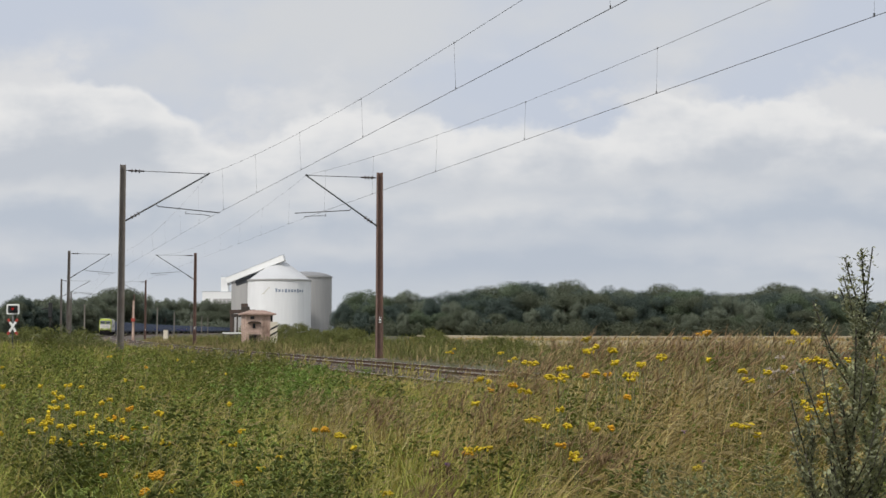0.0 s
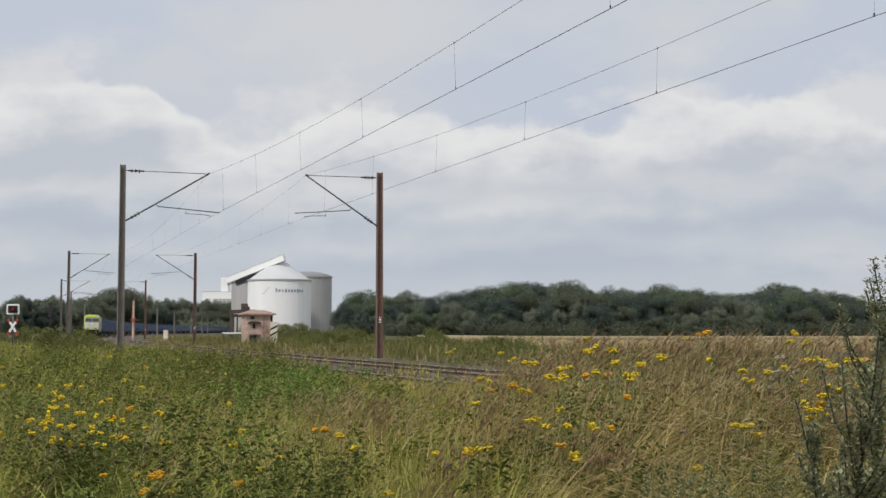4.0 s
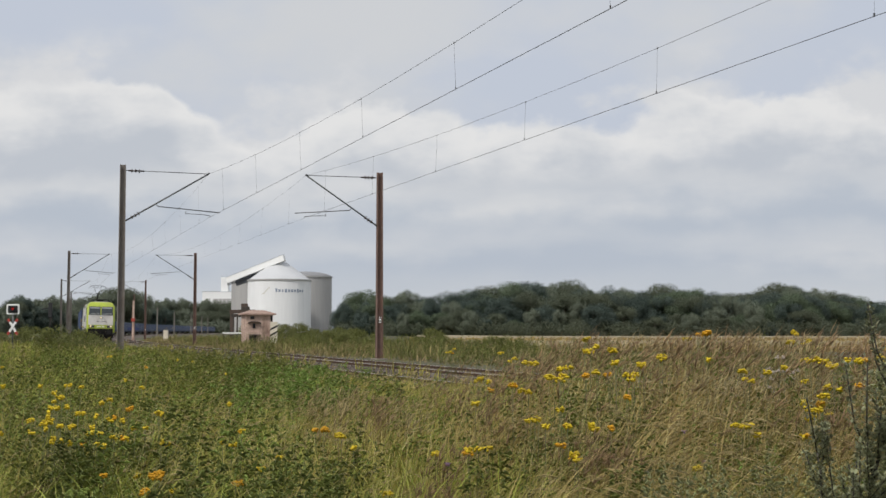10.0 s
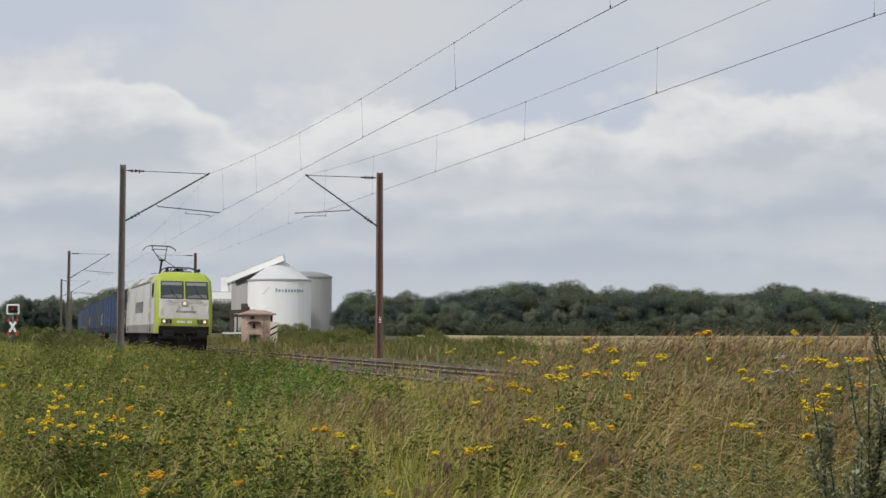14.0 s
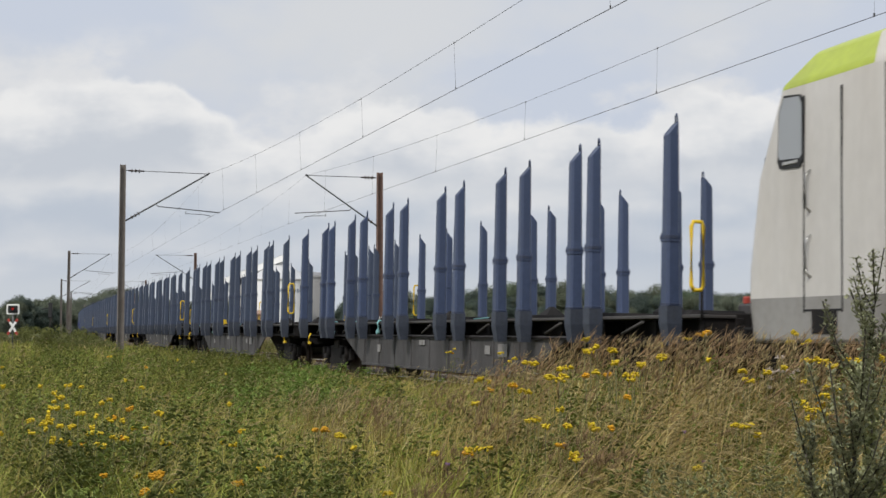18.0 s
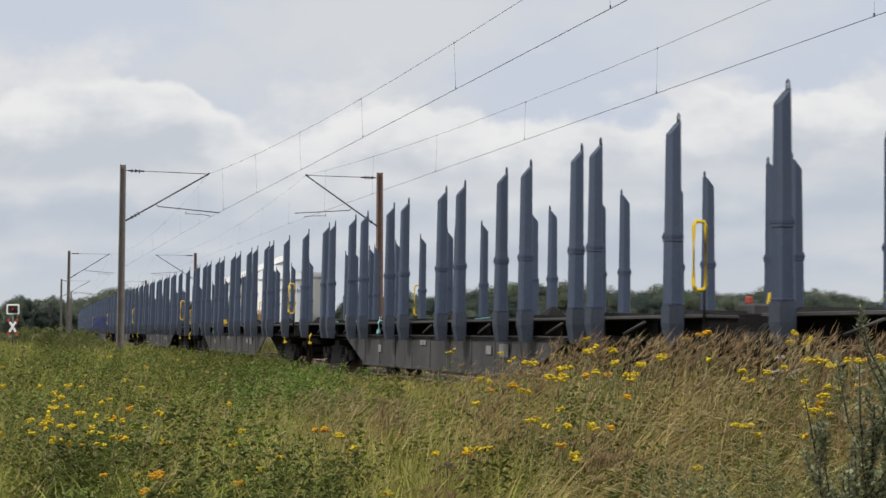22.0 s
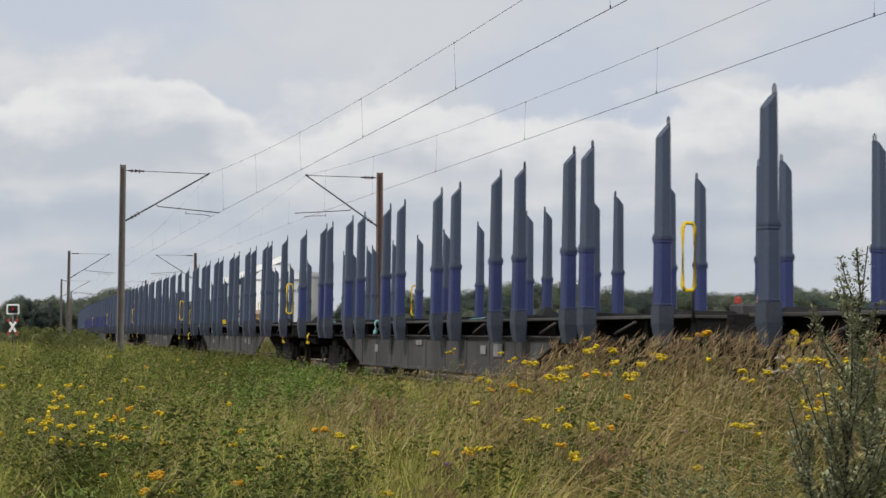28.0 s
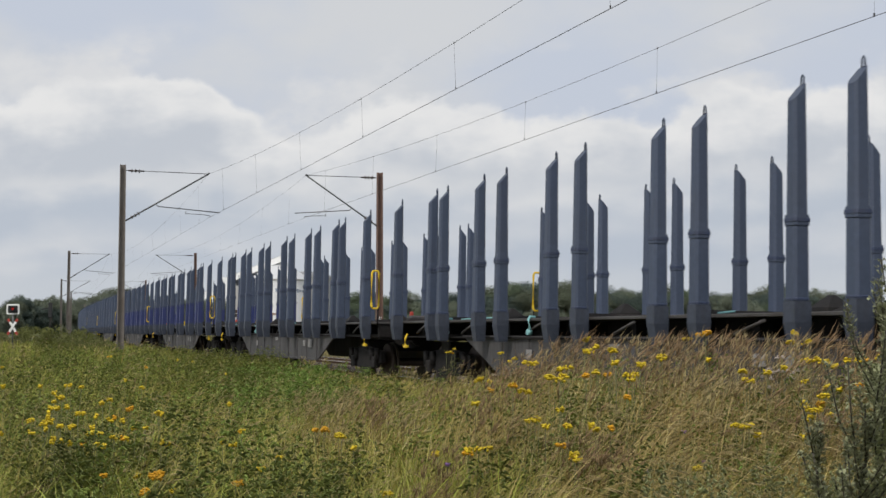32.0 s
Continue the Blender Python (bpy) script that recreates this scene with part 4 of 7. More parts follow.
def stake_mesh(blue):
    b = Build()

    def sec(z, w, d):
        return [(-d / 2 + 0.03, -w / 2, z), (d / 2 - 0.03, -w / 2, z), (d / 2, -w / 2 + 0.03, z), (d / 2, w / 2 - 0.03, z), (d / 2 - 0.03, w / 2, z), (-d / 2 + 0.03, w / 2, z), (-d / 2, w / 2 - 0.03, z), (-d / 2, -w / 2 + 0.03, z)]
    low = 1 if blue else 0
    # upper length, cut off aslant so that its inner edge stands highest
    up = [(x, y, STAKE_TOP - 0.10 - (x + 0.0825) * 1.15) for x, y, z in sec(4.72, 0.155, 0.165)]
    rows = [(sec(BED_TOP + 0.01, 0.20, 0.20), low), (sec(BED_TOP + 0.135, 0.20, 0.20), 2), (sec(BED_TOP + 0.136, 0.212, 0.212), 2), (sec(BED_TOP + 0.155, 0.212, 0.212), 2), (sec(BED_TOP + 0.161, 0.20, 0.20), low),
            (sec(2.305, 0.191, 0.191), low), (sec(2.306, 0.210, 0.210), low), (sec(2.345, 0.212, 0.212), 2), (sec(2.346, 0.222, 0.222), 2), (sec(2.385, 0.222, 0.222), 0), (sec(2.386, 0.207, 0.207), 0), (sec(2.42, 0.205, 0.205), 0), (sec(2.421, 0.18, 0.18), 0), (up, 0)]
    b.loft([q for q, _ in rows], 0, mats=lambda i, k: rows[i][1])
    b.tube([(-0.075, -0.025, STAKE_TOP - 0.12), (-0.075, -0.025, STAKE_TOP - 0.03), (-0.075, 0.0, STAKE_TOP), (-0.075, 0.025, STAKE_TOP - 0.03), (-0.075, 0.025, STAKE_TOP - 0.12)], 0.011, 5)
    return b


def build_wagon(blue, upper=None):
    label = "flat timber wagon with rows of empty blue-grey stakes" if not blue else "flat timber wagon with stakes deep blue below their collars"
    if upper:
        label = "flat timber wagon with rows of empty fresh blue stakes"
    wagon = thing("timber_wagon", label, "wagon", "timber wagons of the train")
    mats = [upper or STAKE, STAKE_BLUE, COLLAR]
    first = socket = None
    rng = random.Random(7)
    for y in STAKES:
        for sx in (1, -1):
            m = pose(STAKE_X if sx > 0 else -STAKE_FAR, y, 0, 0, 0, 0 if sx > 0 else 180)
            if first is None:
                first = part("stake", stake_mesh(blue), mats, wagon, m=m)
                b = Build()
                b.loft([[(-0.104, -0.105, BED_TOP + 0.125), (0.104, -0.105, BED_TOP + 0.125), (0.104, 0.105, BED_TOP + 0.125), (-0.104, 0.105, BED_TOP + 0.125)],
                        [(-0.106, -0.106, BED_TOP - 0.10), (0.106, -0.106, BED_TOP - 0.10), (0.106, 0.106, BED_TOP - 0.10), (-0.106, 0.106, BED_TOP - 0.10)],
                        [(-0.10, -0.082, 1.00), (0.06, -0.082, 1.00), (0.06, 0.082, 1.00), (-0.10, 0.082, 1.00)]])
                socket = part("stake_socket", b, SOCKET, wagon, m=m)
            else:
                shared("stake", first, wagon, m)
                shared("stake_socket", socket, wagon, m)
    # wagon underframe
    for sx in (-1, 1):
        b = Build()
        out = 0.0 if sx > 0 else -0.2
        b.box((sx * 0.92 + out, 0, 1.20), (0.10, 21.0, 0.30), 0.01)
        b.box((sx * 1.22 + out, 0, 1.065), (0.40, 21.0, 0.03))
        part("side_sill", b, BED, wagon)
        b = Build()
        b.box((sx * 1.22 + out, 0, 1.362), (0.51, 21.0, 0.045), 0.008)
        part("deck_edge", b, LIP, wagon, "grimy grey edge of the deck, lightened as if lit")
        for y in (8.7, 6.1, 3.1, 0.0, -3.1, -6.1, -8.7):
            b = Build()
            b.tube([(sx * 1.40, y - 0.42, 1.14), (sx * 1.46, y + 0.30, 1.30)], 0.020, 6)
            part("tension_rod", b, LIP, wagon)
    b = Build()
    for y in (-10.4, 10.4):
        b.box((0, y, 1.2), (2.8, 0.14, 0.42), 0.015)
    b.box((0, 0, 1.18), (0.5, 20.8, 0.24), 0.01)
    part("centre_sill", b, BED, wagon)
    cross = None
    for k in range(-6, 7):
        if cross is None:
            b = Build()
            b.box((-0.1, 0, 1.22), (2.8, 0.12, 0.2))
            cross = part("cross_member", b, BED, wagon, m=pose(0, k * 1.5, 0))
        else:
            shared("cross_member", cross, wagon, pose(0, k * 1.5, 0))
    b = Build()
    b.box((0, 0, 1.30), (0.7, 20.8, 0.22), 0.02)
    b.box((0, 0, 1.37), (2.2, 20.8, 0.03))
    part("deck", b, BED, wagon)
    for y in sorted({0.5 * (a + c) for a, c in zip(STAKES[1::2], STAKES[2::2])} | {9.94, -9.94}):
        b = Build()
        b.loft([[(-1.65, y - 0.2, 1.36), (1.45, y - 0.2, 1.36), (1.45, y + 0.2, 1.36), (-1.65, y + 0.2, 1.36)], [(-1.5, y - 0.08, 1.45), (1.3, y - 0.08, 1.45), (1.3, y + 0.08, 1.45), (-1.5, y + 0.08, 1.45)]])
        part("bolster", b, BED, wagon)
    for sx in (-1, 1):
        b = Build()
        b.loft([[(sx * 1.34, -6.55, 1.10), (sx * 1.34, 6.55, 1.10), (sx * 1.34, 4.7, 0.42), (sx * 1.34, -4.7, 0.42)],
                [(sx * 1.375, -6.55, 1.10), (sx * 1.375, 6.55, 1.10), (sx * 1.375, 4.7, 0.42), (sx * 1.375, -4.7, 0.42)]])
        for k in range(-4, 5):
            b.box((sx * 1.385, k * 1.15, 0.76), (0.02, 0.05, 0.62))
        b.box((sx * 1.38, 0, 0.43), (0.08, 9.4, 0.05))
        sill = part("fishbelly_sill", b, BELLY, wagon, "deep grimy grey fishbelly side sill")
        for y, w, h, z in ((3.9, 0.42, 0.22, 0.85), (3.2, 0.25, 0.15, 0.85), (-0.4, 0.35, 0.10, 0.95), (-3.4, 0.22, 0.16, 0.8)):
            b = Build()
            b.box((sx * 1.398, y, z), (0.006, w, h))
            part("notice", b, NOTICE, sill, "small faded notice")
        for y, ang in ((6.9, 25), (2.0, -20), (-3.2, 15), (-7.1, 30)):
            b = Build()
            b.tube([(sx * 1.38, y, 1.405), (sx * 1.47, y, 1.41), (sx * 1.505, y + 0.02, 1.36), (sx * 1.50, y + 0.05, 1.22), (sx * 1.50, y + 0.02, 1.15)], 0.024, 6)
            b.cyl((sx * 1.46, y + 0.02, 1.16), (sx * 1.53, y + 0.02, 1.16), 0.05, n=10)
            part("ratchet", b, TEAL, wagon, "turquoise strap ratchet hooked over the deck edge")
            if y not in (2.0, -7.1):
                continue
            b = Build()
            c = math.radians(ang)
            x0, x1 = sx * 1.20, sx * 0.15
            b.tube([(x0, y, 1.405), (sx * 0.8, y + 0.35 * math.tan(c) * 2, 1.44), (x1, y + 0.9 * math.tan(c) * 2, 1.42)], 0.014, 5)
            part("strap", b, TEAL, wagon, "turquoise load strap lying on the deck")
        b = Build()
        y0 = 10.5 if sx > 0 else -10.2
        out = 0.0 if sx > 0 else -0.2
        b.tube([(sx * 1.46 + out, y0, 1.30), (sx * 1.46 + out, y0, 1.68)], 0.02, 6, 1)
        b.tube([(sx * 1.58 + out, y0, 1.68), (sx * 1.61 + out, y0, 1.74), (sx * 1.61 + out, y0, 2.46), (sx * 1.58 + out, y0, 2.52), (sx * 1.47 + out, y0, 2.52), (sx * 1.44 + out, y0, 2.46), (sx * 1.44 + out, y0, 1.74), (sx * 1.47 + out, y0, 1.68), (sx * 1.58 + out, y0, 1.68)], 0.026, 6)
        part("grab_loop", b, [YELLOW, BLACK], wagon, "yellow tubular shunter's grab loop")
        for end in (1, -1):
            b = Build()
            b.tube([(sx * 1.45, end * 9.6, 1.12), (sx * 1.50, end * 9.6, 1.02), (sx * 1.50, end * 9.6, 0.90), (sx * 1.45, end * 9.6, 0.84)], 0.022, 6)
            b.box((sx * 1.48, end * 9.6, 0.86), (0.06, 0.20, 0.06), 0.01)
            part("brake_handle", b, YELLOW, wagon, "yellow brake lever")
            b = Build()
            b.cyl((sx * 0.875, end * 10.45, 1.06), (sx * 0.875, end * 11.06, 1.06), 0.12, n=12)
            b.cyl((sx * 0.875, end * 11.06, 1.06), (sx * 0.875, end * 11.11, 1.06), 0.24, n=16)
            b.cyl((sx * 0.875, end * 10.45, 1.06), (sx * 0.875, end * 10.55, 1.06), 0.20, n=12)
            part("buffer", b, BLACK, wagon)
    for end in (1, -1):
        b = Build()
        b.tube([(0, end * 10.45, 1.04), (0, end * 10.9, 0.98), (0, end * 11.05, 0.75)], 0.05, 7)
        part("coupling", b, BLACK, wagon)
        b = Build()
        if end < 0:
            b.box((-0.9, -9.9, 1.46), (0.35, 0.25, 0.16), 0.03)
            part("brake_valve_box", b, BLACK, wagon)
            b = Build()
        else:
            b.prism([(-0.17, 1.42), (0.17, 1.42), (0.10, 1.75), (-0.10, 1.75)], 1, end * 8.95 - 0.02, end * 8.95 + 0.02)
            part("wedge_plate", b, YELLOW, wagon, "small yellow wedge plate", m=pose(-0.6, 0, 0))
        yb = end * 8.25
        b = Build()
        for sx in (-1, 1):
            b.loft([[(sx * 0.98, yb - 1.35, 0.48), (sx * 1.08, yb - 1.35, 0.48), (sx * 1.08, yb - 1.35, 0.72), (sx * 0.98, yb - 1.35, 0.72)],
                    [(sx * 0.98, yb - 0.4, 0.30), (sx * 1.08, yb - 0.4, 0.30), (sx * 1.08, yb - 0.4, 0.82), (sx * 0.98, yb - 0.4, 0.82)],
                    [(sx * 0.98, yb + 0.4, 0.30), (sx * 1.08, yb + 0.4, 0.30), (sx * 1.08, yb + 0.4, 0.82), (sx * 0.98, yb + 0.4, 0.82)],
                    [(sx * 0.98, yb + 1.35, 0.48), (sx * 1.08, yb + 1.35, 0.48), (sx * 1.08, yb + 1.35, 0.72), (sx * 0.98, yb + 1.35, 0.72)]])
            for d in (-0.9, 0.9):
                b.box((sx * 1.08, yb + d, 0.46), (0.16, 0.28, 0.26), 0.02)
                b.cyl((sx * 1.10, yb + d - 0.22, 0.5), (sx * 1.10, yb + d - 0.22, 0.78), 0.07, n=8)
                b.cyl((sx * 1.10, yb + d + 0.22, 0.5), (sx * 1.10, yb + d + 0.22, 0.78), 0.07, n=8)
        b.box((0, yb, 0.85), (2.2, 0.5, 0.25), 0.03)
        bogie = part("bogie_frame", b, BLACK, wagon)
        for d in (-0.9, 0.9):
            b = Build()
            for sx in (-1, 1):
                b.cyl((sx * 0.70, yb + d, 0.46), (sx * 0.82, yb + d, 0.46), 0.44, n=20)
                b.cyl((sx * 0.66, yb + d, 0.46), (sx * 0.70, yb + d, 0.46), 0.48, n=20)
            b.cyl((-0.85, yb + d, 0.46), (0.85, yb + d, 0.46), 0.08, n=8)
            part("wheelset", b, WHEEL, bogie)
    b = Build()
    b.box((0.5, 10.0, 1.59), (0.08, 0.08, 0.10), 0.015)
    part("marker_box", b, RED, wagon, "small red marker box on the deck end")
    b = Build()
    b.box((0.3, 10.0, 1.46), (0.5, 0.3, 0.18), 0.03)
    part("end_locker", b, BELLY, wagon, "grimy locker at the deck end")
    # load straps and wedges lying on the deck
    for k in range(4):
        b = Build()
        y = -7.8 + 5.0 * k + rng.uniform(-0.5, 0.5)
        b.loft([[(-0.42, y - 0.22, 1.40), (0.0, y - 0.22, 1.40), (0.0, y + 0.22, 1.40), (-0.42, y + 0.22, 1.40)],
                [(-0.40, y - 0.20, 1.50), (-0.02, y - 0.20, 1.50), (-0.02, y + 0.20, 1.50), (-0.40, y + 0.20, 1.50)],
                [(-0.24, y - 0.03, 1.66), (-0.18, y - 0.03, 1.66), (-0.18, y + 0.05, 1.66), (-0.24, y + 0.05, 1.66)]])
        part("deck_wedge", b, BLACK, wagon, "dark folded load wedge")
    return wagon


LOCO = build_loco()
WAGON_FRESH, WAGON_GREY, WAGON_BLUE = build_wagon(False, STAKE_NEW), build_wagon(False), build_wagon(True)
PITCH, N_WAGONS = 22.244, 29
TRAIN = [(LOCO, 9.18)]
for i in range(1, N_WAGONS + 1):
    back = 29.45 + PITCH * (i - 1)           # middle of the wagon behind the front of the engine
    if i == 1:
        w = WAGON_FRESH
    elif i == 2:
        w = WAGON_GREY
    elif i == 8:
        w = WAGON_BLUE
    else:
        w = copy_thing(WAGON_BLUE if i in (12, 13) else WAGON_GREY, Matrix.Identity(4))
    TRAIN.append((w, back))


def vehicle_pose(s):
    p = on_track(s)
    return pose(p.x, p.y, 0.02, 0, -CANT, 180 + math.degrees(heading(s)))


for ob, back in TRAIN:
    ob.matrix_basis = vehicle_pose(front_at(0) + back)


# ---- silos, works, hut, signals and signs beyond the track ----
SILO_WHITE = mat("white_silo_cladding", (0.80, 0.80, 0.80), 0.5, var=0.05, scale=0.05, fine=0.6, bump=0.02, dirt=(0.55, 0.55, 0.56), dirt_amt=0.35, stretch=(1, 1, 0.15))
SILO_GREY = mat("grey_concrete_silo", (0.37, 0.36, 0.35), 0.7, var=0.08, scale=0.06, fine=0.7, dirt=(0.33, 0.33, 0.33), dirt_amt=0.5, stretch=(1, 1, 0.1))
CLAD = mat("white_cladding", (0.80, 0.80, 0.79), 0.5, var=0.04, scale=0.1, fine=1.0)
DARKSTEEL = mat("dark_conveyor_steel", (0.06, 0.065, 0.075), 0.6, 0.3, var=0.2, scale=0.4, fine=4)
ROOF_SILO = mat("silo_roof_sheet", (0.60, 0.61, 0.62), 0.45, 0.2, var=0.06, scale=0.1, fine=1)
ROOF_WHITE = mat("pale_silo_roof", (0.50, 0.505, 0.515), 0.5, var=0.05, scale=0.1, fine=1)
ROOF_DARK = mat("grey_dome_sheet", (0.22, 0.22, 0.225), 0.6, var=0.08, scale=0.1, fine=1)
MARK_BLUE = mat("slate_blue_lettering", (0.26, 0.30, 0.37), 0.6, var=0.05)
MARK_GOLD = mat("pale_gold_mark", (0.45, 0.42, 0.30), 0.6, var=0.05)


def build_silo(x, y, r, base, eaves, apex, material, label, ribs):
    silo = thing("sugar_silo", label, "silo", "silos of the works")
    silo.location = (x, y, base)
    h = eaves - base
    b = Build()
    b.cyl((0, 0, -6), (0, 0, h), r, n=72, caps=False)
    part("wall", b, material, silo)
    b = Build()
    if material is SILO_WHITE:
        b.cyl((0, 0, h), (0, 0, apex - base), r * 1.01, r * 0.07, n=72, smooth=False)
        part("roof", b, ROOF_WHITE, silo, "low conical sheet roof")
    else:
        rise = apex - eaves
        b.loft([[(r * 1.01 * math.cos(e) * math.cos(k * math.tau / 48), r * 1.01 * math.cos(e) * math.sin(k * math.tau / 48), h + rise * math.sin(e)) for k in range(48)] for e in (0, 0.3, 0.6, 0.9, 1.2, 1.45)])
        part("roof", b, ROOF_DARK, silo, "shallow grey domed roof")
    b = Build()
    n = 72
    b.loft([[((r + d) * math.cos(k * math.tau / n), (r + d) * math.sin(k * math.tau / n), z) for k in range(n)] for d, z in ((0.05, h - 0.4), (0.5, h - 0.4), (0.5, h + 0.5), (0.05, h + 0.5))], cap=False)
    part("eaves_ring", b, SILO_GREY, silo)
    for k in range(ribs):
        a = radians(190 + 160 * k / max(1, ribs - 1))
        b = Build()
        b.box((r * 1.003 * math.cos(a), r * 1.003 * math.sin(a), h / 2), (0.16, 0.16, h - 0.5))
        part("rib", b, material, silo)
    return silo


def px(u, v, y):
    """A place at depth y, by bearing u and rise v (both tangents from the eye)."""
    return Vector((u * y, y, EYE + v * y))


s_main = build_silo(-101.2, 800, 19.4, 1.0, 32.3, 46.0, SILO_WHITE, "large white sugar silo with a low conical roof", 9)
build_silo(-90.6, 850, 17.4, 1.0, 36.4, 40.3, SILO_GREY, "grey sugar silo with a domed roof behind the white one", 7)
build_silo(-123.4, 845, 14.6, 1.0, 32.8, 34.2, SILO_GREY, "grey concrete silo tower under the conveyor", 5)
# faint writing on the silo stands as bars
b = Build()
for k in range(10):
    a = radians(271.5 + 5.7 * k)
    wdt = (1.35, 1.25, 0.8, 1.25, 1.2, 1.2, 1.2, 1.2, 1.2, 0.9)[k]
    b.box((19.48 * math.cos(a), 19.48 * math.sin(a), 24.6 if k else 24.9), (wdt, 0.10, 1.5 if k not in (0, 3, 7) else 2.2), rot=Matrix.Rotation(a + math.pi / 2, 4, "Z"))
part("wall_lettering", b, MARK_BLUE, s_main, "row of slate-blue bars on the wall")
b = Build()
for k in range(5):
    a = radians(248.0 + 2.6 * k)
    b.box((19.48 * math.cos(a), 19.48 * math.sin(a), 23.0 + 0.85 * k), (1.9 - 0.2 * k, 0.08, 0.28), rot=Matrix.Rotation(a + math.pi / 2, 4, "Z") @ Matrix.Rotation(radians(-15 - 16 * k), 4, "Y"))
part("wall_mark", b, MARK_GOLD, s_main, "fan of pale gold strokes")


def build_works():
    conv = thing("conveyor_bridge", "inclined white conveyor gallery rising to the silo top", "conveyor")
    lo, hi = px(-0.1666, 0.0385, 806), px(-0.1228, 0.0562, 792)
    d = (hi - lo).normalized()
    q = d.to_track_quat("X", "Z").to_matrix().to_4x4()
    L = (hi - lo).length
    mid = (lo + hi) / 2
    conv.matrix_basis = Matrix.Translation(mid) @ q
    b = Build()
    b.box((0, 0, 0.3), (L, 3.0, 3.7), 0.1)
    part("gallery", b, CLAD, conv)
    b = Build()
    b.box((0, 0, 2.25), (L, 3.3, 0.18))
    part("gallery_roof", b, ROOF_SILO, conv)
    b = Build()
    for k in range(5):
        x = -L / 2 + L * k / 11
        b.box((x, -1.2, -2.2), (0.25, 0.25, 1.3))
    b.box((-L * 0.26, -1.2, -1.75), (L * 0.48, 0.3, 0.35))
    b.box((-L * 0.30, -1.2, -2.7), (L * 0.40, 0.3, 0.35))
    part("truss", b, DARKSTEEL, conv, "dark steel truss under the gallery")
    b = Build()
    b.box((-L * 0.18, 0.6, -3.4), (L * 0.40, 1.6, 3.0))
    part("underside", b, DARKSTEEL, conv)
    head = thing("conveyor_head_house", "small grey head house on top of the silo", "head house")
    p = px(-0.1234, 0.0541, 800)
    head.location = p
    b = Build()
    b.box((0, 0, 0.4), (1.4, 3.2, 4.0), 0.1)
    part("house", b, SILO_GREY, head)
    b = Build()
    b.tube([(0.3, 0, 2.4), (0.3, 0, 4.2)], 0.08, 5)
    part("rod", b, DARKSTEEL, head)
    hall = thing("factory_building", "white flat-roofed factory building behind trees", "building")
    p = px(-0.1739, 0, 1085)
    hall.location = (p.x, p.y, -0.5)
    b = Build()
    b.box((0, 8, 17.3), (26.5, 18, 34.6), 0.1)
    part("wall", b, CLAD, hall)
    b = Build()
    b.box((0, 8, 34.8), (27.2, 18.6, 0.5), 0.05)
    part("roof", b, ROOF_SILO, hall)
    b = Build()
    b.box((4.0, -1.12, 26.3), (15.5, 0.2, 5.0))
    part("louvre_band", b, SILO_GREY, hall, "grey louvred band")
    for k in range(5):
        b = Build()
        b.box((-2.6 + 3.2 * k, -1.3, 26.3), (0.3, 0.3, 5.0))
        part("louvre_post", b, CLAD, hall)
    b = Build()
    b.box((5.0, 5, 41.0), (6.0, 8, 12.0), 0.1)
    part("lift_tower", b, CLAD, hall, "white lift tower on the roof")
    for k in range(3):
        b = Build()
        b.tube([(2.5 + 2 * k, 1.2, 47), (2.5 + 2 * k, 1.2, 48.6)], 0.1, 5)
        part("roof_rail", b, DARKSTEEL, hall)


build_works()

BRICK = mat("pale_pink_brick_render", (0.47, 0.34, 0.275), 0.9, var=0.34, scale=2.5, fine=14, bump=0.3, dirt=(0.22, 0.14, 0.105), dirt_amt=0.9)
HUTROOF = mat("brown_tile_roof", (0.30, 0.205, 0.165), 0.8, var=0.25, scale=3, fine=20)
CREAM = mat("cream_board_paint", (0.62, 0.56, 0.45), 0.7, var=0.12, dirt=(0.4, 0.33, 0.25), dirt_amt=0.4)
WOODD = mat("dark_weathered_wood", (0.055, 0.045, 0.038), 0.85, var=0.3, stretch=(1, 1, 0.2))


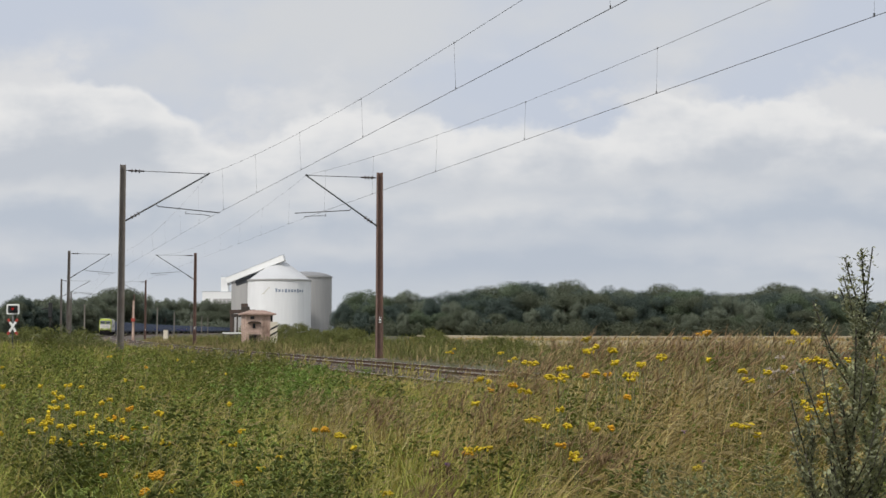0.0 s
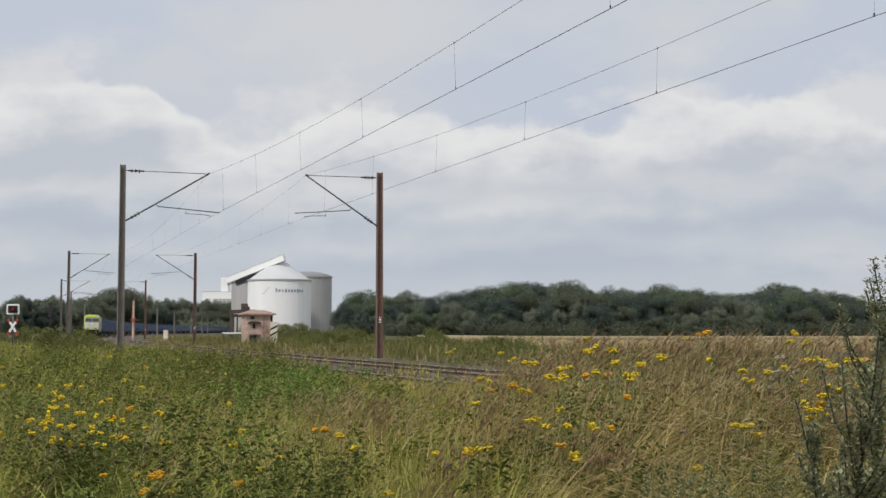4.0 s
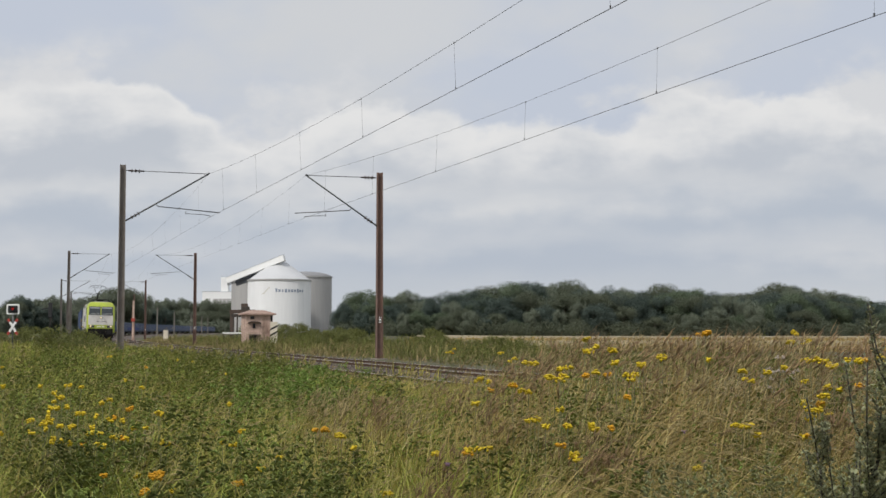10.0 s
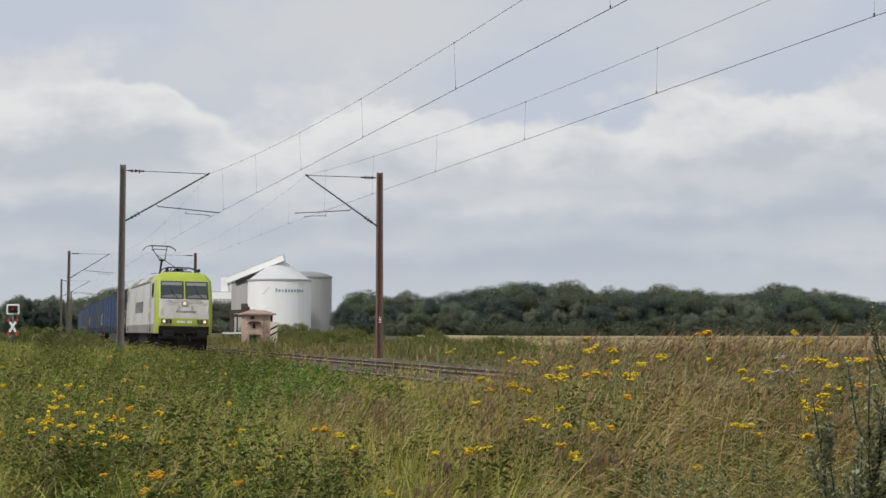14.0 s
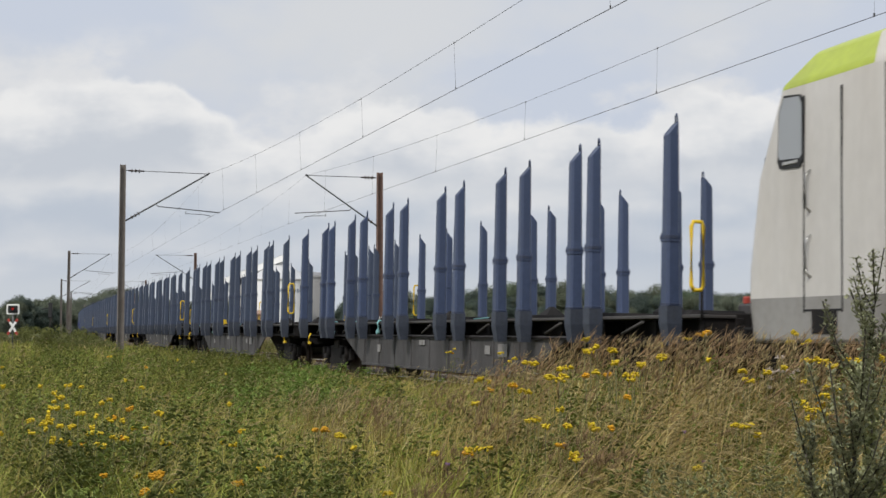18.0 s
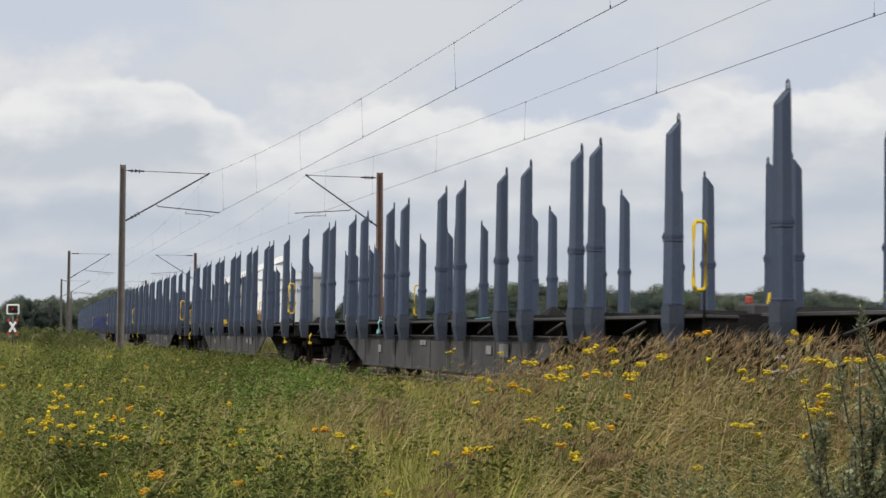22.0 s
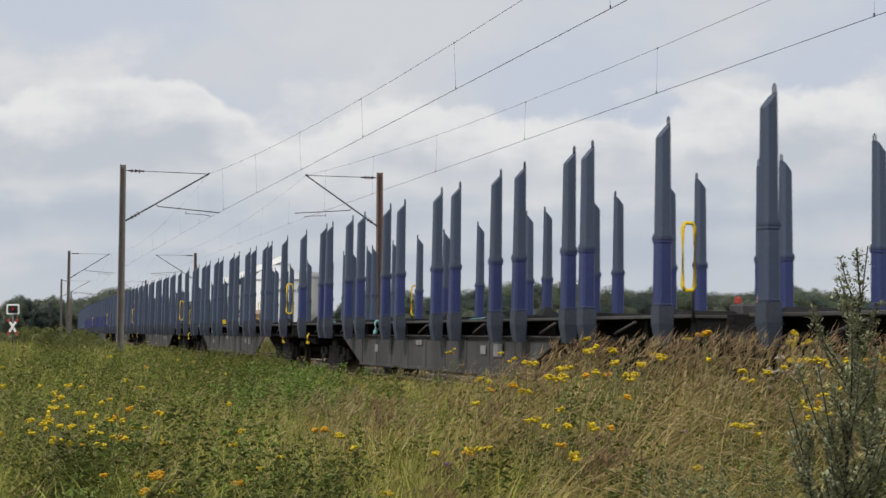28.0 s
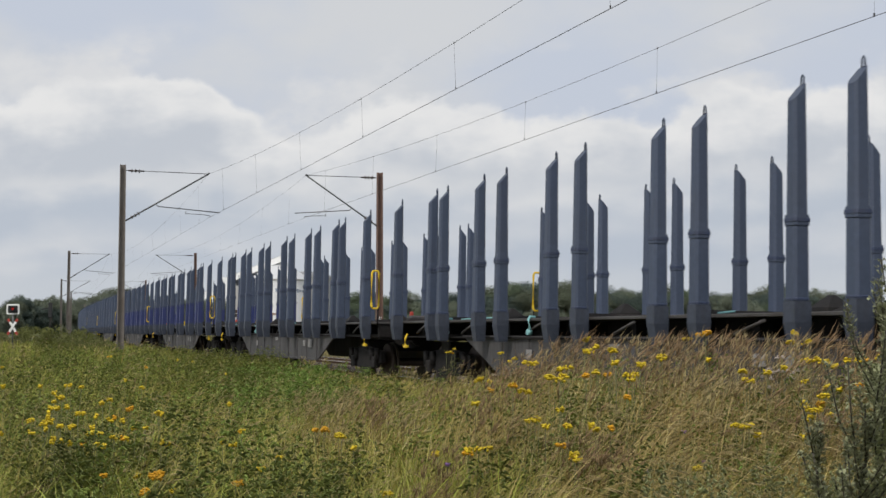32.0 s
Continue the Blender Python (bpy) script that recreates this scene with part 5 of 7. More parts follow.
def build_hut():
    hut = thing("trackside_hut", "small pink-brown brick trackside hut with a flat tiled roof", "hut")
    g = -0.25
    hut.matrix_basis = pose(-16.1, 112, g, 0, 0, 20)
    w, d, h = 2.35, 2.0, 2.85
    b = Build()
    b.box((0, 0, h / 2), (w, d, h), 0.02)
    part("wall", b, BRICK, hut)
    b = Build()
    b.loft([[(-w / 2 - 0.25, -d / 2 - 0.25, h), (w / 2 + 0.25, -d / 2 - 0.25, h), (w / 2 + 0.25, d / 2 + 0.25, h), (-w / 2 - 0.25, d / 2 + 0.25, h)],
            [(-w / 2 - 0.25, -d / 2 - 0.25, h + 0.12), (w / 2 + 0.25, -d / 2 - 0.25, h + 0.12), (w / 2 + 0.25, d / 2 + 0.25, h + 0.12), (-w / 2 - 0.25, d / 2 + 0.25, h + 0.12)],
            [(-w / 4, -d / 6, h + 0.42), (w / 4, -d / 6, h + 0.42), (w / 4, d / 6, h + 0.42), (-w / 4, d / 6, h + 0.42)]])
    part("roof", b, HUTROOF, hut, "low hipped brown roof")
    b = Build()
    b.box((-0.55, -d / 2 - 0.03, 0.55), (0.62, 0.06, 1.1), 0.01)
    part("door", b, WOODD, hut, "dark weathered door")
    b = Build()
    b.box((-0.45, -d / 2 - 0.02, 1.92), (0.22, 0.05, 0.40), 0.01)
    win = part("window", b, SEAL, hut)
    b = Build()
    b.loft([[(-0.45 + 0.55 * math.cos(math.pi * k / 8), yy, 2.14 + 0.18 * math.sin(math.pi * k / 8)) for k in range(9)] + [(-0.45 - 0.50 * math.cos(math.pi * k / 8), yy, 2.10 + 0.16 * math.sin(math.pi * k / 8)) for k in range(9)] for yy in (-d / 2 - 0.32, -d / 2 + 0.02)])
    part("hood", b, WOODD, win)
    b = Build()
    b.box((-0.45, -d / 2 - 0.16, 1.15), (0.9, 0.35, 0.06), 0.01)
    part("ledge", b, WOODD, hut)
    for x, z in ((-0.6, 2.62), (1.06, 2.55)):
        b = Build()
        b.box((x, -d / 2 - 0.01, z), (0.34 if x < 0 else 0.16, 0.04, 0.26 if x < 0 else 0.5), 0.01)
        part("vent", b, SEAL, hut, "dark vent under the eaves")
    for k in range(5):
        b = Build()
        b.box((0.55, -d / 2 - 0.012, 0.35 + 0.52 * k), (1.1, 0.012, 0.02))
        part("course_joint", b, HUTROOF, hut)


def build_trestle():
    """A rusty frame beside the works' siding."""
    y = 150.0
    t = thing("steel_trestle", "rust-brown steel trestle frame beside the hut", "trestle")
    t.location = (-0.1631 * y, y, ground_z(-0.1631 * y, y) - 0.1)
    for x in (0.0, 1.5):
        b = Build()
        b.box((x, 0, 2.0), (0.38 if x == 0 else 0.25, 0.38, 4.0), 0.02)
        part("post", b, TRESTLE, t)
    b = Build()
    b.box((1.25, 0, 4.0), (3.0, 0.42, 0.42), 0.03)
    part("beam", b, TRESTLE, t)
    b = Build()
    b.box((1.45, 0, 4.55), (0.75, 0.5, 0.75), 0.03)
    part("winch_box", b, TRESTLE, t)


TRESTLE = mat("rust_brown_steel", (0.075, 0.052, 0.042), 0.8, var=0.25, scale=2, fine=18)
build_trestle()


def build_board():
    """The striped marker board beside the hut."""
    board = thing("marker_board", "cream board with black slanting stripes on a post", "trackside sign")
    board.matrix_basis = pose(-14.5, 111, -0.3, 0, 0, 12)
    b = Build()
    b.box((0, 0, 1.15), (0.62, 0.05, 2.3), 0.01)
    part("panel", b, CREAM, board)
    for z in (1.15, 1.65):
        b = Build()
        b.loft([[(-0.31, -0.032, z - 0.10), (0.31, -0.032, z + 0.25), (0.31, -0.032, z + 0.42), (-0.31, -0.032, z + 0.07)],
                [(-0.31, -0.027, z - 0.10), (0.31, -0.027, z + 0.25), (0.31, -0.027, z + 0.42), (-0.31, -0.027, z + 0.07)]])
        part("stripe", b, SEAL, board)
    b = Build()
    b.box((0, 0.05, 1.0), (0.08, 0.08, 2.4))
    part("post", b, CONCRETE, board)


build_hut()
build_board()


def build_gate():
    gate = thing("loading_gauge_frame", "dark timber frame on two posts behind the hut", "timber frame")
    p = px(-0.1593, 0, 140)
    gate.matrix_basis = pose(p.x, 140, -0.4, 0, 0, 10)
    for x in (-0.25, 0.15):
        b = Build()
        b.box((x - 0.1, 0, 1.7), (0.16, 0.16, 3.4), 0.01)
        part("post", b, WOODD, gate)
    b = Build()
    b.box((0.8, 0, 3.3), (2.9, 0.2, 0.35), 0.01)
    part("beam", b, WOODD, gate)
    b = Build()
    b.box((0.9, 0, 3.85), (0.9, 0.3, 0.8), 0.02)
    part("box", b, WOODD, gate)
    rail_ = thing("barrier_bar", "white horizontal barrier bar on short posts", "barrier")
    p = px(-0.1635, 0, 125)
    rail_.matrix_basis = pose(p.x, 125, -0.35, 0, 0, 10)
    b = Build()
    b.box((0.1, 0, 1.38), (1.9, 0.08, 0.14), 0.01)
    part("bar", b, PLATE, rail_)
    for x in (-0.7, 0.9):
        b = Build()
        b.box((x, 0, 0.65), (0.08, 0.08, 1.4))
        part("post", b, WOODD, rail_)


build_gate()

LAMP_RED = lamp_mat("red_signal_lamp", (0.62, 0.02, 0.015), 0.22)


def build_crossing_sign():
    sign = thing("level_crossing_signal", "black crossing signal with red lamp above a cross", "crossing signal")
    p = px(-0.3324, 0, 74)
    sign.matrix_basis = pose(p.x, 74, -0.15, 0, 0, 6)
    b = Build()
    b.cyl((0, 0.06, 0), (0, 0.06, 2.9), 0.045, n=8)
    part("post", b, TUBE, sign)
    b = Build()
    b.box((0, 0, 2.62), (0.72, 0.06, 0.60), 0.05)
    part("border", b, PLATE, sign, "white border board")
    b = Build()
    b.box((0, -0.04, 2.62), (0.54, 0.04, 0.42), 0.03)
    box_ = part("signal_face", b, SEAL, sign, "black signal face")
    b = Build()
    b.cyl((0, -0.06, 2.64), (0, -0.09, 2.64), 0.075, 0.065, 14)
    part("lamp", b, LAMP_RED, box_, "lit red lamp")
    b = Build()
    b.cyl((0, -0.06, 2.64), (0, -0.22, 2.66), 0.12, 0.12, 14, caps=False)
    part("lamp_hood", b, SEAL, box_)
    for a in (1, -1):
        b = Build()
        b.box((0, 0.0 - 0.012 * a, 1.62), (0.13, 0.02, 1.05), 0.005, rot=Matrix.Rotation(radians(31 * a), 4, "Y"))
        arm = part("cross_arm", b, PLATE, sign)
        for e in (1, -1):
            b = Build()
            v = Matrix.Rotation(radians(31 * a), 4, "Y") @ Vector((0, 0, 0.43 * e))
            b.box((v.x, -0.014 - 0.012 * a, 1.62 + v.z), (0.134, 0.022, 0.19), 0.003, rot=Matrix.Rotation(radians(31 * a), 4, "Y"))
            part("red_end", b, RED, arm, "red painted arm end")


build_crossing_sign()


def build_signal(u, y, h, kind):
    p = px(u, 0, y)
    if kind == "signal":
        sg = thing("railway_signal", "dark signal head on a slim post by the line", "signal")
        sg.matrix_basis = pose(p.x, y, -0.4)
        b = Build()
        b.cyl((0, 0, 0), (0, 0, h), 0.07, n=8)
        part("post", b, WOODD, sg)
        b = Build()
        b.box((0, 0, h - 0.9), (0.55, 0.3, 2.2), 0.05)
        head = part("head", b, SEAL, sg)
        b = Build()
        b.box((-0.75, 0, h - 0.7), (1.1, 0.06, 0.18), 0.01, rot=Matrix.Rotation(radians(-10), 4, "Y"))
        part("arm", b, SEAL, sg)
        b = Build()
        b.tube([(0.35, 0, 0.3), (0.5, 0, 2.2), (0.1, 0, 3.8)], 0.04, 5)
        part("stay", b, WOODD, sg)
    elif kind == "post":
        sg = thing("concrete_post", "pale pinkish concrete line post with a dark clamp", "post")
        sg.matrix_basis = pose(p.x, y, -0.4)
        b = Build()
        b.loft([[(-0.17, -0.17, 0), (0.17, -0.17, 0), (0.17, 0.17, 0), (-0.17, 0.17, 0)], [(-0.11, -0.11, h), (0.11, -0.11, h), (0.11, 0.11, h), (-0.11, 0.11, h)]])
        part("shaft", b, BRICK, sg)
        b = Build()
        b.box((0, -0.05, h * 0.55), (0.5, 0.4, 0.45), 0.04)
        part("clamp", b, RED, sg, "faded red box")
    else:
        sg = thing("cable_cabinet", "pale sand-coloured trackside cabinet", "cabinet")
        sg.matrix_basis = pose(p.x, y, -0.4)
        b = Build()
        b.box((0, 0, h / 2), (0.55, 0.4, h), 0.03)
        part("body", b, CREAM, sg)
        b = Build()
        b.box((0, 0, h + 0.03), (0.65, 0.5, 0.08), 0.02)
        part("lid", b, CONCRETE, sg)


build_signal(-0.3035, 190, 5.6, "signal")
build_signal(-0.2392, 175, 5.7, "post")
build_signal(-0.2140, 165, 1.75, "cabinet")
build_signal(-0.2770, 240, 1.2, "cabinet")
for u_, y_ in ((-0.2208, 380), (-0.2077, 470), (-0.1947, 520), (-0.1864, 600), (-0.1817, 650), (-0.277, 330)):
    m_ = thing("far_line_post", "slim grey mast far down the line", "mast", "far masts")
    m_.matrix_basis = pose(u_ * y_, y_, -0.5)
    b = Build()
    b.loft([[(-0.16, -0.14, 0), (0.16, -0.14, 0), (0.16, 0.14, 0), (-0.16, 0.14, 0)], [(-0.12, -0.12, 8.6), (0.12, -0.12, 8.6), (0.12, 0.12, 8.6), (-0.12, 0.12, 8.6)]])
    part("shaft", b, CONCRETE, m_)
    b = Build()
    b.tube([(0, 0, 8.2), (-1.2, 0, 8.3)], 0.05, 5)
    part("arm", b, TUBE, m_)


# ---- trees ----
def leaf_mat(name, col, var=0.22, trans=0.28, rough=0.85, spec=0.1):
    return mat(name, col, rough, var=var, scale=0.25, fine=2.0, bump=0, isl=0.06, trans=trans, spec=spec)


# leaves of the far woods are greyed, with distance haze in their colours
LEAF_A = leaf_mat("dark_oak_leaves", (0.080, 0.104, 0.088))
LEAF_B = leaf_mat("haze_greyed_willow_leaves", (0.165, 0.188, 0.138))
LEAF_C = leaf_mat("fresh_green_leaves", (0.108, 0.138, 0.086))
LEAF_E = leaf_mat("brownish_green_leaves", (0.104, 0.118, 0.080))
LEAF_S = leaf_mat("dark_bramble_leaves", (0.150, 0.160, 0.055))
LEAF_D = leaf_mat("olive_bramble_leaves", (0.150, 0.155, 0.062))
BARK = mat("grey_brown_bark", (0.10, 0.08, 0.06), 0.9, var=0.3, scale=1, fine=8, bump=0.5, stretch=(1, 1, 0.2))


def np_mesh(name, co, tri, material, parent=None, label="", smooth=False):
    """A mesh from arrays of corners and triangles."""
    me = bpy.data.meshes.new(name)
    me.vertices.add(len(co))
    me.vertices.foreach_set("co", np.asarray(co, np.float32).ravel())
    me.loops.add(len(tri) * 3)
    me.loops.foreach_set("vertex_index", np.asarray(tri, np.int32).ravel())
    me.polygons.add(len(tri))
    me.polygons.foreach_set("loop_start", np.arange(0, len(tri) * 3, 3, dtype=np.int32))
    if smooth:
        me.polygons.foreach_set("use_smooth", np.ones(len(tri), bool))
    me.update(calc_edges=True)
    for x in (material if isinstance(material, (list, tuple)) else [material]):
        me.materials.append(x)
    ob = new(name, me)
    if parent is not None:
        ob.parent = parent
    if label:
        tagged(ob, label)
    return ob


def clumps(rng, centres, radii, count, size, ragged=0.7, inner=0.50):
    """Small bent leaf sprays scattered through the lobes of a crown, thickest near their skin."""
    k = rng.integers(0, len(centres), count)
    d = rng.normal(size=(count, 3))
    d /= np.linalg.norm(d, axis=1)[:, None]
    rad = radii[k] * (inner + (1.08 - inner) * rng.random(count)[:, None] ** 0.75)
    p = centres[k] + d * rad
    a = rng.normal(size=(count, 3))
    a /= np.linalg.norm(a, axis=1)[:, None]
    n = d + ragged * rng.normal(size=(count, 3))
    t1 = np.cross(n, a)
    t1 /= np.linalg.norm(t1, axis=1)[:, None] + 1e-9
    t2 = np.cross(n, t1)
    t2 /= np.linalg.norm(t2, axis=1)[:, None] + 1e-9
    s = size * (0.5 + rng.random((count, 1)))
    lift = (n / (np.linalg.norm(n, axis=1)[:, None] + 1e-9)) * s * 0.35
    co = np.stack([p - t1 * s, p - t2 * s * 0.7 + lift, p + t1 * s * rng.uniform(0.6, 1.1, (count, 1)), p + t2 * s * 0.8 + lift * rng.random((count, 1))], 1).reshape(-1, 3)
    i = np.arange(count)[:, None] * 4
    tri = np.concatenate([i + np.array([[0, 1, 2]]), i + np.array([[0, 2, 3]])], 0)
    return co, tri


def build_tree(seed, h, w, leaf, label, name="tree", count=30000, low=0.0, size=0.145, group="trees of the wood"):
    rng = np.random.default_rng(seed)
    tree = thing(name, label, "tree" if name == "tree" else "shrub", group)
    n = 22
    ang = rng.random(n) * 6.28
    zz = np.linspace(low + 0.1, 0.86, n) * h
    prof = np.sin(np.clip((zz / h - low) / (1 - low), 0.12, 1) ** 0.6 * 2.5)
    rr = w * 0.5 * 0.75 * prof * (0.6 + 0.6 * rng.random(n))
    cen = np.stack([rr * np.cos(ang), rr * np.sin(ang), zz], 1)
    cen[-1, :2] *= 0.2
    rad = np.stack([w * (0.16 + 0.12 * rng.random(n))] * 2 + [h * (0.13 + 0.08 * rng.random(n))], 1)
    co, tri = clumps(rng, cen, rad, count, size, 0.30, 0.45)
    np_mesh("crown", co, tri, leaf, tree)
    b = Build()
    b.tube([(0, 0, -0.3), (0.05 * w * 0.3, 0, h * 0.3), (0, 0.03 * w, h * 0.62)], 0.02 * h * 0.5, 7)
    for k in range(0, n, 2):
        c = Vector(cen[k])
        b.tube([(0, 0, max(0.1 * h, c.z - 0.22 * h)), c * 0.6 + Vector((0, 0, c.z * 0.3)), c], 0.006 * h, 5)
    part("trunk", b, BARK, tree)
    return tree


def build_woods():
    rng = random.Random(12)
    kinds = [build_tree(1, 17, 13, LEAF_A, "tall dark green broadleaf tree in a dense wood"), build_tree(2, 15, 11, LEAF_A, "dark green rounded broadleaf tree in a dense wood"),
             build_tree(3, 16, 9, LEAF_B, "grey-green willow-like tree at the wood's edge"), build_tree(4, 13, 12, LEAF_C, "mid-green spreading tree in a dense wood"),
             build_tree(5, 18, 10, LEAF_A, "tall narrow dark tree in a dense wood"), build_tree(6, 14, 12, LEAF_E, "brownish-green broad tree in a dense wood")]
    used, firsts = set(), []

    def place(k, x, y, scale):
        z = ground_z(x, y)
        wide = scale * rng.uniform(0.95, 1.35)
        m = pose(x, y, z, 0, 0, rng.uniform(0, 360)) @ Matrix.Diagonal((wide, wide, scale, 1))
        if k in used:
            copy_thing(kinds[k], m)
        else:
            used.add(k)
            firsts.append((kinds[k], m))
    # the wood across the field: its top line by bearing
    line = [(-0.0885, 0.0120), (-0.0760, 0.0240), (-0.0646, 0.0273), (-0.0469, 0.0237), (-0.0208, 0.0273), (0.0000, 0.0250), (0.0312, 0.0304), (0.0625, 0.0325), (0.1041, 0.0331), (0.1458, 0.0325), (0.1874, 0.0318), (0.2291, 0.0292), (0.2551, 0.0310), (0.2864, 0.0318), (0.2968, 0.0281), (0.3072, 0.0234), (0.3749, 0.0234)]

    def topline(u):
        for (a, va), (c, vc) in zip(line, line[1:]):
            if a <= u <= c:
                return va + (vc - va) * (u - a) / (c - a)
        return 0.022
    base_h = (17, 15, 16, 13, 18, 14)
    u = -0.074
    while u < 0.37:
        for row, (y, f) in enumerate(((498, 0.50), (518, 0.90), (550, 1.08))):
            uu = u + rng.uniform(-0.006, 0.006)
            yy = y + rng.uniform(-9, 9) + 60 * max(0, uu - 0.285) * 10
            k = rng.choice((0, 1, 2, 3, 4, 0, 5)) if row else rng.choice((2, 3, 1, 5, 2))
            hgt = (topline(uu) * yy + EYE - ground_z(uu * yy, yy)) * f * (rng.uniform(0.86, 1.08) if row else rng.uniform(0.45, 1.55))
            place(k, uu * yy, yy, hgt / base_h[k])
        u += 0.0100
    # the wood behind the line on the other side
    u = -0.345
    while u < -0.15:
        for row, f in enumerate((0.75, 1.08)):
            uu = u + rng.uniform(-0.004, 0.004)
            yy = min(1010, 640 + (uu + 0.345) * 2700) + row * 25
            top = float(np.interp(uu, (-0.345, -0.33, -0.31, -0.27, -0.25, -0.24, -0.228, -0.21, -0.17), (0.021, 0.0255, 0.0262, 0.028, 0.0312, 0.031, 0.0262, 0.0240, 0.0232)))
            k = rng.choice((2, 2, 2, 1, 5))
            place(k, uu * yy, yy, (top * yy + 1.7) * f * rng.uniform(0.84, 1.0) / base_h[k])
        u += 0.0075
    for o, m in firsts:
        o.matrix_basis = m


build_woods()


def build_undergrowth():
    """The dense bushy skirt of the woods, which closes them towards the field."""
    rng = np.random.default_rng(9)
    n = 150
    u = np.linspace(-0.082, 0.40, n)
    y = 492 + rng.uniform(-5, 8, n)
    cen = np.stack([u * y, y, 0.6 + 1.8 * rng.random(n) ** 2], 1)
    rad = np.stack([2.6 + 1.4 * rng.random(n), 2.0 + rng.random(n), 2.6 + 1.8 * rng.random(n)], 1)
    co, tri = clumps(rng, cen, rad, 52000, 0.26, 0.3, 0.7)
    tagged(np_mesh("wood_undergrowth", co, tri, LEAF_E), "dense green bushes along the wood's edge", "undergrowth", kind="stuff")
    n = 90
    u = np.linspace(-0.36, -0.165, n)
    y = np.minimum(995, 630 + (u + 0.36) * 2800) + rng.uniform(-6, 6, n)
    cen = np.stack([u * y, y, 3.0 + 2.0 * rng.random(n)], 1)
    rad = np.stack([4.0 + 2 * rng.random(n), 3.0 + rng.random(n), 3.6 + 2.4 * rng.random(n)], 1)
    co, tri = clumps(rng, cen, rad, 20000, 0.6, 0.4, 0.7)
    tagged(np_mesh("wood_undergrowth", co, tri, LEAF_B), "dense grey-green bushes behind the line", "undergrowth", kind="stuff")


build_undergrowth()


def build_shrubs():
    rng = random.Random(5)
    a = build_tree(21, 3.2, 4.0, LEAF_S, "low green shrub beyond the track", "shrub", 4200, 0.02, 0.075, "shrubs along the line")
    c = build_tree(22, 2.6, 3.6, LEAF_D, "olive bramble shrub beyond the track", "shrub", 4200, 0.02, 0.07, "shrubs along the line")
    spots = [(a, -0.102, 160, 0.62), (c, -0.092, 165, 0.72), (a, -0.081, 150, 0.66), (c, -0.112, 150, 0.55), (a, -0.071, 152, 0.6), (c, -0.121, 300, 1.3), (a, -0.109, 320, 1.2), (c, -0.133, 330, 1.1), (c, -0.115, 290, 1.0), (a, -0.127, 310, 1.1), (a, -0.008, 95, 0.55), (c, 0.010, 92, 0.38), (a, 0.036, 85, 0.36), (c, 0.062, 80, 0.36),
             (a, -0.151, 330, 1.2), (c, -0.073, 140, 0.6), (a, -0.065, 130, 0.6), (a, -0.297, 60, 0.50), (c, -0.288, 58, 0.46), (a, -0.278, 60, 0.47), (c, -0.268, 58, 0.40), (a, -0.306, 62, 0.42), (c, -0.259, 57, 0.32), (c, -0.344, 95, 0.6), (a, -0.323, 100, 0.6), (c, -0.029, 98, 0.42), (a, -0.108, 102, 0.42), (c, -0.096, 96, 0.46), (a, -0.086, 100, 0.50), (a, -0.074, 94, 0.44), (c, -0.063, 97, 0.40), (a, -0.052, 92, 0.42), (c, -0.041, 95, 0.38), (a, -0.018, 90, 0.36), (a, -0.003, 88, 0.36), (c, 0.022, 90, 0.36), (a, 0.048, 86, 0.34)]
    used, firsts = set(), []
    for o, u, y, s in spots:
        m = pose(u * y, y, ground_z(u * y, y) - 0.05, 0, 0, rng.uniform(0, 360)) @ Matrix.Scale(s, 4)
        if o in used:
            copy_thing(o, m)
        else:
            used.add(o)
            firsts.append((o, m))
    for o, m in firsts:
        o.matrix_basis = m


build_shrubs()


# ---- meadow plants between the camera and the track ----
def grass_mat(name, col, var=0.34, isl=0.55, trans=0.30):
    return mat(name, col, 0.65, var=var, scale=0.5, fine=3.0, bump=0, isl=isl, trans=trans, spec=0.3)


BLADE_G = grass_mat("green_grass_blades", (0.205, 0.245, 0.040))
# lighter than the other greens: holds the sunlight on the front grass
BLADE_F = grass_mat("sunlit_yellow_green_blades", (0.300, 0.330, 0.060))
BLADE_O = grass_mat("olive_grass_blades", (0.300, 0.268, 0.064))
BLADE_Y = grass_mat("yellow_green_grass_blades", (0.385, 0.325, 0.080))
STRAW = grass_mat("straw_grass_stems", (0.300, 0.216, 0.072))
HAY = grass_mat("hay_green_grass_stems", (0.385, 0.340, 0.100))
VERGE_G = grass_mat("dull_green_verge_grass", (0.145, 0.155, 0.048))
VERGE_O = grass_mat("olive_brown_verge_grass", (0.220, 0.182, 0.074))
VERGE_B = grass_mat("brown_verge_grass", (0.270, 0.205, 0.105))
STALK = grass_mat("pale_dry_grass_stalks", (0.52, 0.45, 0.215))
BENT = grass_mat("bent_straw_grass", (0.385, 0.30, 0.118))
SEED = grass_mat("pinkish_brown_seed_heads", (0.265, 0.175, 0.092))
SEED_P = grass_mat("pale_seed_heads", (0.385, 0.305, 0.150))
HERB = grass_mat("fresh_herb_leaves", (0.190, 0.250, 0.058))
HERB_F = grass_mat("lush_green_leaves", (0.200, 0.290, 0.066))
HERB_D = grass_mat("dull_herb_leaves", (0.165, 0.188, 0.046))
HERB_B = grass_mat("dark_bushy_leaves", (0.138, 0.165, 0.046))
HERB_P = grass_mat("pale_herb_leaves", (0.27, 0.33, 0.09))
HERB_GREY = grass_mat("grey_green_herb_leaves", (0.31, 0.33, 0.165))
STEM = grass_mat("dark_plant_stems", (0.050, 0.045, 0.032), trans=0.0)
